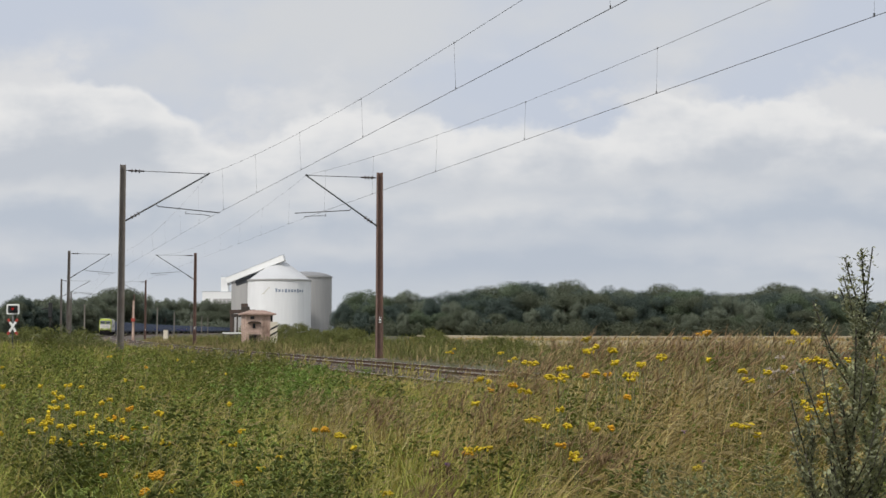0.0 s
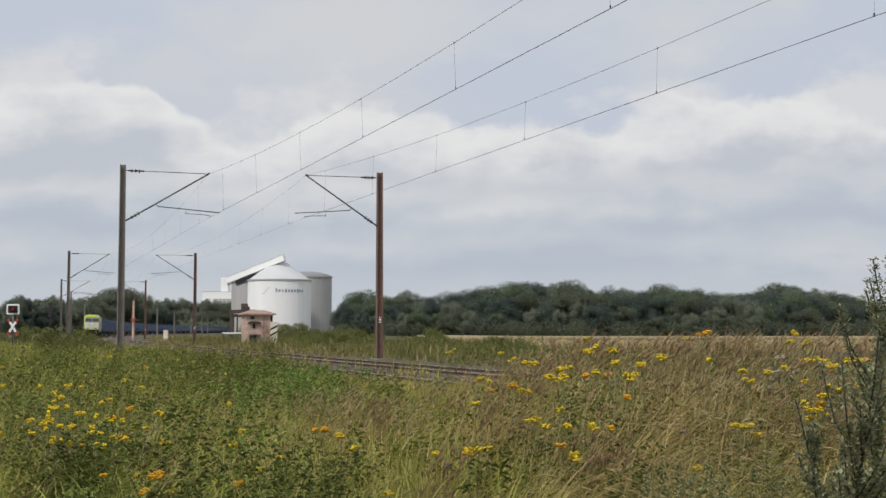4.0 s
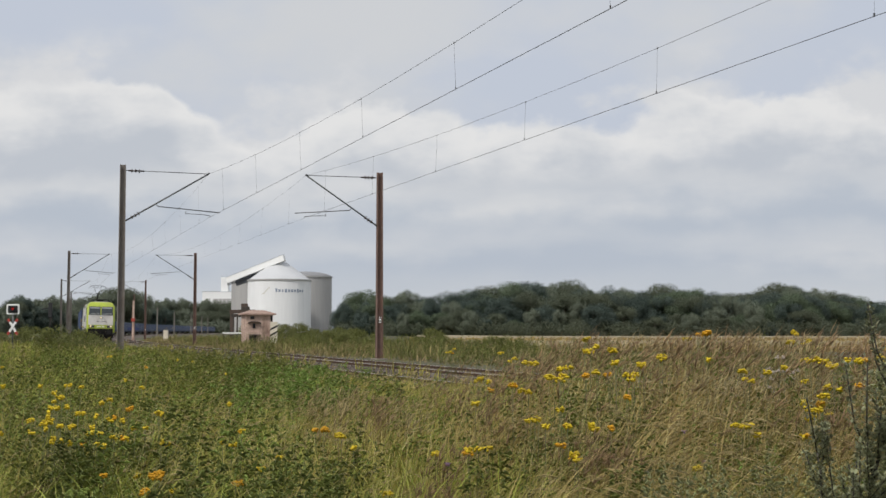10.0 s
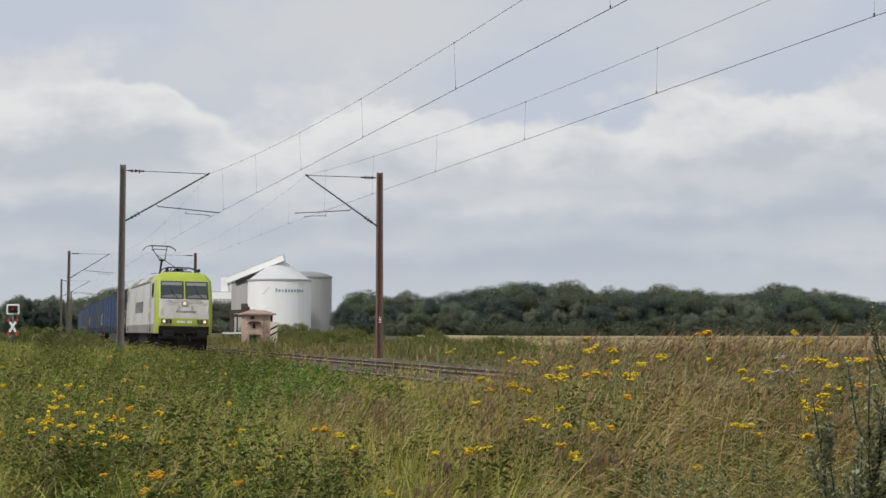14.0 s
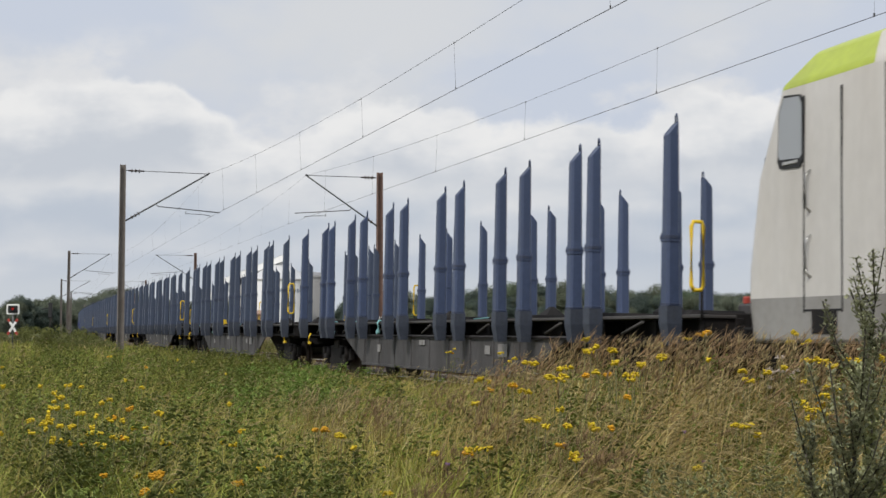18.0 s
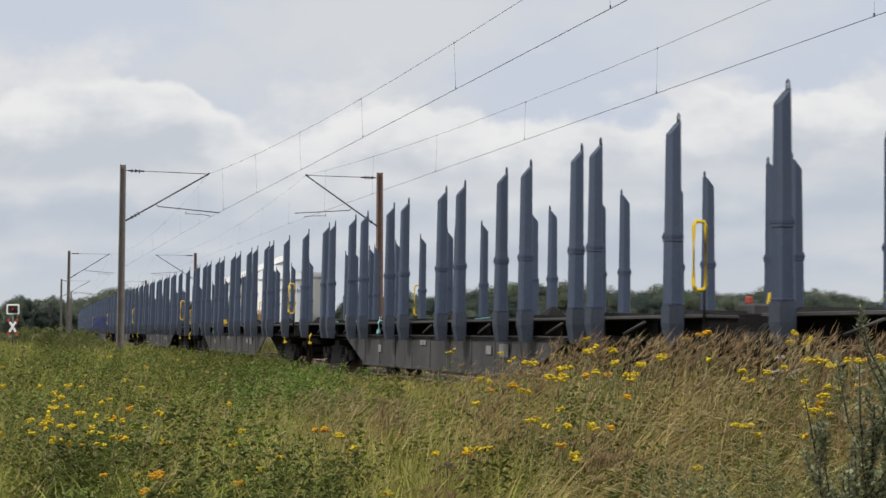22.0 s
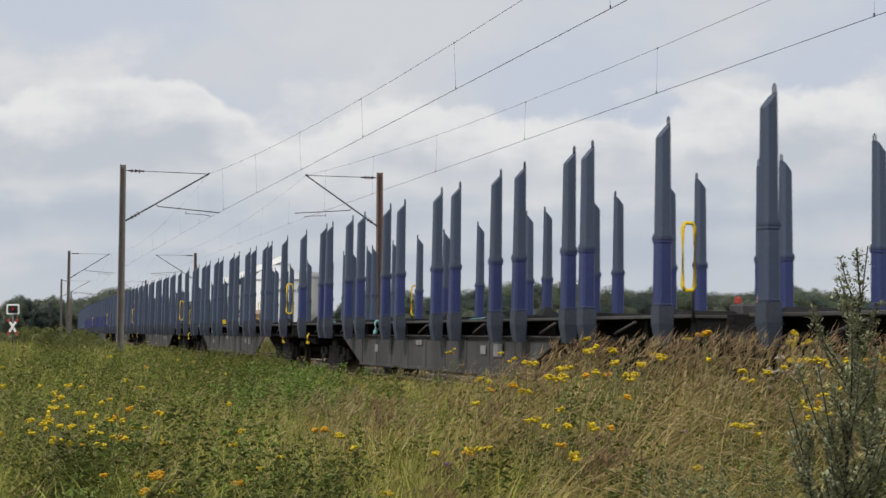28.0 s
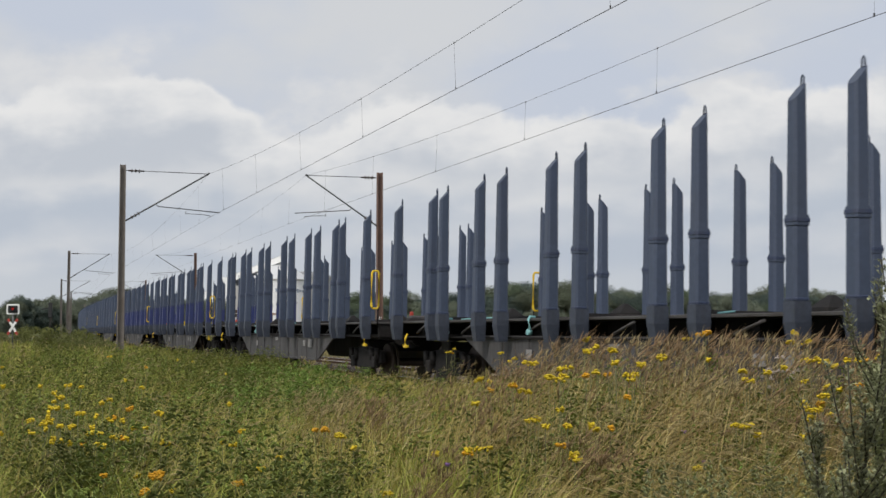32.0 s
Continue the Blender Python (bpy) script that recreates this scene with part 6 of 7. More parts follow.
STEM_G = grass_mat("green_flower_stems", (0.13, 0.135, 0.05), trans=0.0)
PETAL = grass_mat("yellow_florets", (0.54, 0.40, 0.016), isl=0.25, trans=0.15)
PETAL_O = grass_mat("orange_yellow_florets", (0.58, 0.30, 0.012), isl=0.25, trans=0.15)
FLUFF = grass_mat("pale_thistle_fluff", (0.52, 0.45, 0.40), isl=0.15)
PURPLE = grass_mat("purple_thistle_florets", (0.24, 0.13, 0.33), isl=0.2)

NR = np.random.default_rng(31)
EDGE = -1.85                     # the plants stop at the ballast


def limit_of(az):
    """How far the meadow reaches on a bearing, before the ballast."""
    r = 7.0
    while r < 95:
        s, o = chain_of(r * math.sin(az), r * math.cos(az))
        if o > EDGE:
            break
        r += 0.5
    return r


AZ = np.radians(np.linspace(-21, 21, 64))
LIM = np.array([limit_of(a) for a in AZ])


def scatter(n, az0, az1, near=6.8, power=1.0):
    """Places in the meadow, thinner with distance; bearings in degrees."""
    az = np.radians(NR.uniform(az0, az1, n))
    lim = np.interp(az, AZ, LIM)
    r = near * (lim / near) ** (NR.random(n) ** power)
    return r * np.sin(az), r * np.cos(az), r, np.degrees(az), lim


def tall(r, az, lim):
    """How high the growth stands: a ragged front, tall grass under the right bearings, lower before the track."""
    front = np.clip((r - 6.3) / 3.2, 0.38, 1.0)
    right = np.clip((az + 1.0) / 7.0, 0, 1)
    left = np.clip((-az - 9.0) / 6.0, 0, 1)
    back = np.clip((lim - r) / 9.0, 0, 1)
    mid = 0.62 + 0.12 * back
    return front * (mid * (1 - right) * (1 - left) + 1.22 * right + (0.80 + 0.22 * np.clip(r / 40, 0, 1)) * left)


def patch(x, y, f=0.5, off=0.0):
    """Slow variation over the meadow, 0 to 1."""
    return 0.5 + 0.5 * np.sin(x * 1.7 * f + 3.1 * np.sin(y * 0.9 * f + off)) * np.cos(y * 1.3 * f + 2.0 * np.sin(x * 0.8 * f - off))


def blades(name, x, y, h, width, bend, material, label="", wind=0.22, segs=3, z0=-0.16, parent=None, base=None, lean=0.0):
    """Ribbons that rise from the ground and bend over, mostly with the wind to the right."""
    n = len(x)
    a = NR.normal(0.0, 1.9, n)
    dx, dy = np.cos(a) * bend + wind * bend, np.sin(a) * bend
    if lean:
        dx = dx + lean * (2.2 * patch(x, y, 1.6, 9.0) - 0.5) * NR.uniform(0.2, 1.5, n)
    yaw = NR.uniform(-0.9, 0.9, n)
    sx, sy = np.cos(yaw) * width / 2, np.sin(yaw) * width / 2
    zb = np.full(n, z0) if base is None else base
    cols = []
    for k in range(segs + 1):
        f = k / segs
        cx, cy = x + dx * h * f ** 2, y + dy * h * f ** 2
        cz = zb + h * f * (1 - 0.28 * bend * f)
        if k < segs:
            t = 1 - 0.45 * f
            cols += [np.stack([cx - sx * t, cy - sy * t, cz], 1), np.stack([cx + sx * t, cy + sy * t, cz], 1)]
        else:
            cols.append(np.stack([cx, cy, cz], 1))
    m = 2 * segs + 1
    co = np.stack(cols, 1).reshape(-1, 3)
    i = np.arange(n)[:, None] * m
    tri = []
    for k in range(segs - 1):
        tri += [i + np.array([[2 * k, 2 * k + 1, 2 * k + 3]]), i + np.array([[2 * k, 2 * k + 3, 2 * k + 2]])]
    tri.append(i + np.array([[2 * segs - 2, 2 * segs - 1, 2 * segs]]))
    ob = np_mesh(name, co, np.concatenate(tri, 0), material, parent)
    return tagged(ob, label, "grass" if parent is None else "", kind="stuff"), np.concatenate([co.reshape(n, m, 3)[:, -1], np.stack([2 * dx, 2 * dy, 1 - 0.56 * bend], 1)], 1)


def heads(name, tips, length, width, material, label="", wind=0.5, parent=None, droop=0.5):
    """Slender feathery seed heads, three spindles each, nodding with the wind."""
    tips = np.repeat(tips, 3, 0)
    length, width = np.repeat(length, 3) * np.tile((1.0, 0.75, 0.6), len(tips) // 3), np.repeat(width, 3) * 0.55
    tips[:, :3] += NR.normal(0, 0.004, (len(tips), 3))
    n = len(tips)
    d = tips[:, 3:] / np.linalg.norm(tips[:, 3:], axis=1)[:, None]
    tips = tips[:, :3]
    d = d + np.stack([0.5 * wind + NR.normal(0, 0.26, n), NR.normal(0, 0.20, n), np.full(n, -droop * 0.25)], 1)
    d /= np.linalg.norm(d, axis=1)[:, None]
    L, w = np.asarray(length)[:, None] * np.ones((n, 1)), np.asarray(width)[:, None] * np.ones((n, 1))
    side = np.stack([d[:, 2], np.zeros(n), -d[:, 0]], 1)
    dep = np.cross(d, side)
    base = tips - d * L * 0.15
    mid = tips + d * L * 0.3
    end = tips + d * L + np.stack([NR.normal(0.055, 0.05, n), np.zeros(n), np.full(n, -0.05 * droop)], 1) * L * 3
    co = np.stack([base, mid + side * w / 2, mid + dep * w / 2, mid - side * w / 2, mid - dep * w / 2, end], 1).reshape(-1, 3)
    i = np.arange(n)[:, None] * 6
    tri = np.concatenate([i + np.array([[a, b, c]]) for a, b, c in ((0, 2, 1), (0, 3, 2), (0, 4, 3), (0, 1, 4), (5, 1, 2), (5, 2, 3), (5, 3, 4), (5, 4, 1))], 0)
    ob = np_mesh(name, co, tri, material, parent)
    return tagged(ob, label, "grass" if parent is None else "", kind="stuff")


def leaves(name, px_, py_, h, spread, per, size, material, label="", z0=-0.14, parent=None):
    """Leafy herbs: pointed leaves set round invisible thin stems, from low down to the top."""
    n = len(px_)
    k = n * per
    X, Y, H, SP = np.repeat(px_, per), np.repeat(py_, per), np.repeat(h, per), np.repeat(spread, per)
    f = NR.random(k) ** 0.75
    a = NR.uniform(0, 6.283, k)
    r = SP * (0.25 + 0.75 * NR.random(k)) * (1.05 - 0.6 * f)
    c = np.stack([X + r * np.cos(a) + 0.10 * H * f, Y + r * np.sin(a), z0 + H * f], 1)
    s = size * (0.55 + 0.9 * NR.random(k)) * (1.15 - 0.5 * f)
    out = np.stack([np.cos(a) * 0.8, np.sin(a) * 0.8, NR.uniform(-0.25, 0.75, k)], 1)
    out /= np.linalg.norm(out, axis=1)[:, None]
    sd = np.stack([-np.sin(a), np.cos(a), NR.uniform(-0.4, 0.4, k)], 1)
    s3 = s[:, None]
    co = np.stack([c, c + out * s3 * 0.5 + sd * s3 * 0.13 + [0, 0, 0.012], c + out * s3 * 1.2 - np.array([0, 0, 1]) * s3 * 0.25, c + out * s3 * 0.5 - sd * s3 * 0.13 + [0, 0, 0.012]], 1).reshape(-1, 3)
    i = np.arange(k)[:, None] * 4
    tri = np.concatenate([i + np.array([[0, 1, 2]]), i + np.array([[0, 2, 3]])], 0)
    ob = np_mesh(name, co, tri, material, parent)
    return tagged(ob, label, "plants" if parent is None else "", kind="stuff" if parent is None else "")


def build_meadow():
    # under-growth everywhere
    x, y, r, az, lim = scatter(84000, -20.5, 20.5, 6.6, 0.62)
    h = tall(r, az, lim) * NR.uniform(0.35, 0.98, len(x)) * (0.70 + 0.40 * patch(x, y, 1.3, 5.0)) * (1 - 0.34 * np.clip((az - 1) / 7, 0, 1))
    w = np.maximum(0.0075, r * 0.00055) * NR.uniform(0.7, 1.5, len(x))
    keep = NR.random(len(x)) < 0.34 + 0.66 * np.clip(1.8 * patch(x, y, 2.6, 1.5) - 0.25, 0, 1)
    x, y, r, az, lim, h, w = (q[keep] for q in (x, y, r, az, lim, h, w))
    h *= 0.72 + 0.5 * patch(x, y, 2.6, 1.5)
    olive = NR.random(len(x)) < 0.42 + 0.30 * np.clip((az + 8) / 12, 0, 1) * patch(x, y)
    gold = (NR.random(len(x)) < 0.55 * patch(x, y, 0.9, 12.0) ** 1.5 * np.where((az < -6) & (r > 18), 0.25, 1.0))
    olive &= (NR.random(len(x)) < 0.6) | (az > -6) | (r < 18)
    for keep, m, lab in ((~olive & ~gold, BLADE_G, "dense green meadow grass, knee-high and windblown"), (olive & ~gold, BLADE_O, "olive and drying meadow grass, windblown"), (gold, BLADE_Y, "yellowing meadow grass in loose patches")):
        blades("meadow_grass", x[keep], y[keep], h[keep], w[keep], NR.uniform(0.15, 0.75, keep.sum()), m, lab)
    # straw stems with seed heads, thick to the right of the middle
    x, y, r, az, lim = scatter(25000, -20.5, 20.5, 7.0, 0.75)
    keep = NR.random(len(x)) < np.clip((az + 16.0) / 16.0, 0.34, 1.0) * (0.12 + 0.88 * patch(x, y, 0.9, 1.0) ** 1.3)
    x, y, r, az, lim = (q[keep] for q in (x, y, r, az, lim))
    h = tall(r, az, lim) * NR.uniform(0.60, 1.02, len(x)) * (0.60 + 0.50 * patch(x, y, 2.3, 3.0) ** 1.6)
    _, tips = blades("grass_stems", x, y, h, np.maximum(0.0055, r * 0.00040) * NR.uniform(0.8, 1.3, len(x)), 0.05 + 0.50 * NR.random(len(x)) ** 1.6, STRAW, "tall dry straw-coloured grass stems leaning with the wind", 0.9, segs=4, lean=0.16)
    pale = NR.random(len(x)) < 0.15 + 0.75 * patch(x, y, 0.6, 11.0)
    for keep, m, lab, lo, hi, wd in ((~pale, SEED, "pinkish-brown feathery grass seed heads", 0.11, 0.24, 0.0070), (pale, SEED_P, "pale straw grass seed heads", 0.09, 0.19, 0.0055)):
        k = keep & (NR.random(len(x)) < 0.04 + 0.17 * (patch(x, y, 1.1, 14.0) > 0.42))
        heads("seed_heads", tips[k], NR.uniform(lo, hi, k.sum()), np.maximum(wd, r[k] * 0.00058) * NR.uniform(0.6, 1.2, k.sum()) * np.where(NR.random(k.sum()) < 0.15, 1.5, 0.85), m, lab, wind=0.12)
    x, y, r, az, lim = scatter(520, 2.0, 20.0, 8.4)
    h = np.minimum(1.50, tall(r, az, lim) * NR.uniform(0.92, 1.10, len(x)))
    _, tips = blades("tall_grass_stalks", x, y, h, np.full(len(x), 0.0045), NR.uniform(0.04, 0.30, len(x)), STRAW, "single tall grass stalks standing above the meadow", 0.7, segs=4, lean=0.12)
    heads("tall_seed_heads", tips, NR.uniform(0.12, 0.25, len(x)), NR.uniform(0.008, 0.015, len(x)), SEED, "brown feathery heads of the tallest grasses", wind=0.12)
    # single pale dry stalks close by, lightened further to carry sunlight before darker growth
    x, y, r, az, lim = scatter(5200, -20.5, 20.5, 6.5, 1.0)
    keep = (r < 11.5) & (NR.random(len(x)) < np.where(az > -6, 1.0, 0.7))
    x, y, r, az, lim = (q[keep] for q in (x, y, r, az, lim))
    h = tall(r, az, lim) * NR.uniform(0.75, 1.12, len(x))
    _, tips = blades("pale_grass_stalks", x, y, h, NR.uniform(0.0032, 0.0055, len(x)), NR.uniform(0.03, 0.90, len(x)) ** 1.2, STALK, "single pale dry grass stalks standing in the meadow", 0.9, segs=5, lean=0.16)
    k = NR.random(len(x)) < 0.35
    heads("pale_grass_heads", tips[k], NR.uniform(0.07, 0.15, k.sum()), NR.uniform(0.005, 0.008, k.sum()), SEED_P, "thin pale nodding grass heads", wind=0.5, droop=2.0)
    # tufts of long pale grass, bent right over by the wind
    n = 38
    az0 = np.radians(NR.uniform(0.0, 19.5, n))
    r0 = NR.uniform(6.9, 10.5, n)
    per = 42
    x = np.repeat(r0 * np.sin(az0), per) + NR.normal(0, 0.12, n * per)
    y = np.repeat(r0 * np.cos(az0), per) + NR.normal(0, 0.12, n * per)
    h = np.repeat(NR.uniform(0.70, 1.0, n) * np.clip((r0 - 4.6) / 3.4, 0.6, 1.15), per) * NR.uniform(0.75, 1.15, n * per)
    _, tips = blades("bent_grass_tufts", x, y, h, NR.uniform(0.0036, 0.0062, len(x)), NR.uniform(0.25, 0.75, len(x)), BENT, "tufts of long pale dry grass bent over by the wind", 1.3, segs=6, lean=0.10)
    k = NR.random(len(x)) < 0.4
    heads("bent_grass_heads", tips[k], NR.uniform(0.08, 0.16, k.sum()), NR.uniform(0.005, 0.009, k.sum()), SEED_P, "pale drooping heads of the bent grass", wind=0.9, droop=2.0)
    # hay-green stalks with fine heads, over the herbs and out to the line
    x, y, r, az, lim = scatter(15000, -20.5, 6.0, 8.0, 0.8)
    keep = NR.random(len(x)) < 0.15 + 0.85 * patch(x, y, 0.55, 16.0) ** 1.5
    x, y, r, az, lim = (q[keep] for q in (x, y, r, az, lim))
    h = np.maximum(0.42, tall(r, az, lim)) * NR.uniform(0.65, 1.12, len(x)) * (0.75 + 0.35 * patch(x, y, 1.9, 6.0))
    _, tips = blades("hay_stalks", x, y, h, np.maximum(0.0045, r * 0.00030) * NR.uniform(0.7, 1.3, len(x)), NR.uniform(0.04, 0.45, len(x)), HAY, "fine hay-green grass stalks over the herbs", 0.5, lean=0.12)
    k = NR.random(len(x)) < 0.45
    heads("hay_heads", tips[k], NR.uniform(0.06, 0.14, k.sum()), np.maximum(0.006, r[k] * 0.00045) * NR.uniform(0.6, 1.3, k.sum()), SEED_P, "fine pale nodding grass heads over the herbs", wind=0.3, droop=1.5)
    # short grass added at the meadow's front; sunlight is put into its paler colours
    x, y, r, az, lim = scatter(30000, -20.5, 20.5, 6.2, 1.0)
    keep = r < 10.5
    x, y, r, az, lim = (q[keep] for q in (x, y, r, az, lim))
    h = NR.uniform(0.30, 0.78, len(x)) * np.clip((r - 4.6) / 3.4, 0.4, 1.0) * (0.75 + 0.4 * patch(x, y, 2.1, 8.0))
    gold = NR.random(len(x)) < np.clip(0.30 + 0.45 * patch(x, y, 1.1, 3.5) + 0.02 * az, 0.15, 0.9)
    for keep, m, lab in ((gold, HAY, "short hay-coloured grass at the meadow's front"), (~gold, BLADE_F, "short yellow-green grass at the meadow's front, toned as sunlit")):
        blades("front_grass", x[keep], y[keep], h[keep], NR.uniform(0.004, 0.0085, keep.sum()), NR.uniform(0.25, 0.95, keep.sum()), m, lab, segs=4, wind=0.3)
    # leafy herbs: fresh ones left and before the track, dull ones between
    x, y, r, az, lim = scatter(1500, -20.5, 16.0, 7.2)
    keep = NR.random(len(x)) < np.clip((8.0 - az) / 16.0, 0.10, 1.0) * (0.15 + 0.85 * patch(x, y, 0.7, 7.0))
    x, y, r, az, lim = (q[keep] for q in (x, y, r, az, lim))
    h = tall(r, az, lim) * NR.uniform(0.55, 1.0, len(x))
    fresh = NR.random(len(x)) < np.clip(patch(x, y, 0.35, 2.0) * 1.3 - 0.15 + 0.4 * ((az > -10) & (az < -3) & (r > 17)), 0.05, 1)
    for keep, m, lab in ((fresh, HERB, "fresh green leafy herbs and nettles"), (~fresh, HERB_D, "dull green leafy herbs among the grass")):
        leaves("meadow_herbs", x[keep], y[keep], h[keep], np.clip(0.009 * r[keep], 0.08, 0.26), 64, 0.056, m, lab)
    x, y, r, az, lim = scatter(260, 5.0, 20.5, 8.4)
    leaves("meadow_herbs", x, y, tall(r, az, lim) * NR.uniform(0.4, 0.8, len(x)), np.full(len(x), 0.12), 70, 0.030, HERB_D, "dull green leafy herbs among the tall grass")
    x, y, r, az, lim = scatter(420, 2.0, 20.5, 7.0)
    k = patch(x, y, 0.6, 4.5) > 0.4
    leaves("meadow_herbs", x[k], y[k], tall(r, az, lim)[k] * NR.uniform(0.5, 0.95, k.sum()), np.full(k.sum(), 0.11), 70, 0.032, HERB, "fresh green leafy herbs among the tall grass")
    # dark bushy herbs far off on the left, and before the line
    x, y, r, az, lim = scatter(520, -20.5, -7.0, 16.0, 0.8)
    keep = patch(x, y, 0.22, 6.0) > 0.35
    x, y, r, az, lim = (q[keep] for q in (x, y, r, az, lim))
    h = NR.uniform(0.45, 0.8, len(x)) * (0.8 + 0.5 * patch(x, y, 0.22, 6.0)) * np.where(abs(az + 16.6) < 1.3, 1.35, 1.0)
    leaves("meadow_herbs", x, y, h, NR.uniform(0.2, 0.5, len(x)), 110, 0.055, HERB_D, "dark olive bushy herbs along the meadow's far side")
    # a lush patch of nettles before the track
    n = 120
    az = np.radians(NR.normal(-7.2, 1.7, n))
    rr = np.minimum(NR.uniform(15, 30, n), np.interp(az, AZ, LIM) - 0.5)
    leaves("nettle_patch", rr * np.sin(az), rr * np.cos(az), NR.uniform(0.45, 0.75, n), NR.uniform(0.15, 0.3, n), 130, 0.085, HERB_F, "lush fresh green nettle patch before the track")
    # bushy herbs in clumps: dark ones under the flowers, brighter ones scattered among them
    for n, a0, a1, r0, r1, h0, h1, per, size, m, lab in ((30, -18.5, -10.0, 7.0, 10.0, 0.40, 0.72, 110, 0.050, HERB_B, "dark green bushy tansy leaves under the flowers"),
                                                         (34, -9.5, -3.5, 6.9, 9.5, 0.38, 0.62, 110, 0.048, HERB_B, "dark green bushy herbs at the meadow's front"),
                                                         (40, -20.0, -2.0, 10.0, 19.0, 0.50, 0.85, 100, 0.058, HERB_B, "dark green bushy herbs in loose clumps"),
                                                         (56, -20.0, -1.0, 8.0, 17.0, 0.45, 0.75, 100, 0.054, HERB, "bright green leafy herbs in loose clumps"),
                                                         (20, 0.0, 19.0, 7.2, 11.5, 0.35, 0.70, 100, 0.044, HERB_B, "dark green leafy herbs between the grass stems"),
                                                         (22, 4.0, 20.0, 7.0, 11.0, 0.40, 0.90, 100, 0.048, HERB_F, "bright green leafy herbs between the grass stems")):
        az = np.radians(NR.uniform(a0, a1, n))
        rr = NR.uniform(r0, r1, n)
        x, y = rr * np.sin(az), rr * np.cos(az)
        leaves("bushy_herbs", x, y, NR.uniform(h0, h1, n) * np.where(patch(x, y, 1.4, 3.3) > 0.5, 1.1, 0.7), NR.uniform(0.10, 0.26, n), per, size, m, lab)
    # fresh green growth on the low mound before the line
    n = 70
    az = np.radians(NR.uniform(-17.2, -12.0, n))
    rr = NR.uniform(26, 44, n)
    leaves("mound_herbs", rr * np.sin(az), rr * np.cos(az), NR.uniform(0.55, 0.95, n), NR.uniform(0.2, 0.5, n), 130, 0.060, HERB, "fresh green leafy growth on the low mound")
    # a pale leafy herb close by on the left
    n = 9
    xx, yy = -2.02 + NR.normal(0, 0.05, n), 7.1 + NR.normal(0, 0.07, n)
    leaves("goosefoot_herb", xx, yy, NR.uniform(0.35, 0.52, n), np.full(n, 0.07), 70, 0.05, HERB_P, "pale green leafy herb at the meadow's edge")
    # grey-green wormwood low in front
    n = 44
    az = np.radians(NR.uniform(8.5, 19.5, n))
    rr = NR.uniform(6.6, 8.2, n)
    leaves("wormwood_herbs", rr * np.sin(az), rr * np.cos(az), NR.uniform(0.40, 0.66, n), NR.uniform(0.08, 0.15, n), 100, 0.036, HERB_GREY, "silvery grey-green wormwood herbs")


build_meadow()


def build_verge():
    """Weeds and rough grass on the far side of the tracks and down the line."""
    n = 29000
    s = NR.uniform(8, 190, n)
    o = TRACK_GAP + 1.9 + 17 * NR.random(n) ** 1.4
    p = np.array([on_track(a, c) for a, c in zip(s, o)])
    r = np.hypot(p[:, 0], p[:, 1])
    pt = patch(p[:, 0], p[:, 1], 0.25, 4.0)
    h = (0.55 + 0.85 * pt) * NR.uniform(0.5, 1.05, n) * np.clip((o - TRACK_GAP - 1.2) / 3.4, 0.22, 1.0)
    dry = NR.random(n) < np.where(p[:, 0] > -4, 0.42, 0.68) + 0.30 * (1 - pt)
    for keep, m, lab in ((dry & (pt < 0.5), VERGE_B, "dry straw-brown grass beyond the tracks"), (dry & (pt >= 0.5), VERGE_O, "olive-brown grass beyond the tracks"), (~dry, VERGE_G, "green weeds beyond the tracks")):
        blades("verge_grass", p[keep, 0], p[keep, 1], h[keep], np.maximum(0.02, r[keep] * 0.0007), NR.uniform(0.1, 0.6, keep.sum()), m, lab, z0=-0.45)
    n = 2600
    s = NR.uniform(10, 150, n)
    o = TRACK_GAP + 3.6 + 10 * NR.random(n)
    p = np.array([on_track(a, c) for a, c in zip(s, o)])
    pt = patch(p[:, 0], p[:, 1], 0.22, 8.0)
    for keep, m, lab, lo, hi in (((pt > 0.45), HERB_D, "dull green tall weeds beyond the tracks", 0.7, 1.55), ((pt < 0.25), LEAF_S, "fresh green tall weeds beyond the tracks", 0.6, 1.2)):
        leaves("verge_herbs", p[keep, 0], p[keep, 1], NR.uniform(lo, hi, keep.sum()) * (0.7 + 0.4 * pt[keep]), NR.uniform(0.15, 0.45, keep.sum()), 46, 0.095, m, lab, z0=-0.4)
    # low weeds and straw on the ballast's shoulder and between the tracks
    n = 9000
    s = 14 + 90 * NR.random(n) ** 1.1
    o = np.where(NR.random(n) < 0.72, NR.normal(-2.1, 0.35, n), NR.normal(TRACK_GAP / 2, 0.35, n))
    p = np.array([on_track(a, c) for a, c in zip(s, o)])
    k = patch(p[:, 0], p[:, 1], 0.9, 2.5) > np.where(o > 0, 0.72, 0.30)
    r = np.hypot(p[k, 0], p[k, 1])
    blades("ballast_weeds", p[k, 0], p[k, 1], NR.uniform(0.12, 0.58, k.sum()), np.maximum(0.010, r * 0.0006), NR.uniform(0.1, 0.6, k.sum()), BLADE_O, "low dry weeds on the ballast's edge", z0=-0.12)
    # rough edge of the crop field
    n = 9000
    y = NR.uniform(88, 150, n)
    x = NR.uniform(-0.03, 0.40, n) * y
    blades("field_edge_grass", x, y, NR.uniform(0.5, 1.15, n), y * 0.0008, NR.uniform(0.1, 0.4, n), STRAW, "ragged dry grass along the field's edge", z0=-0.35)


build_verge()


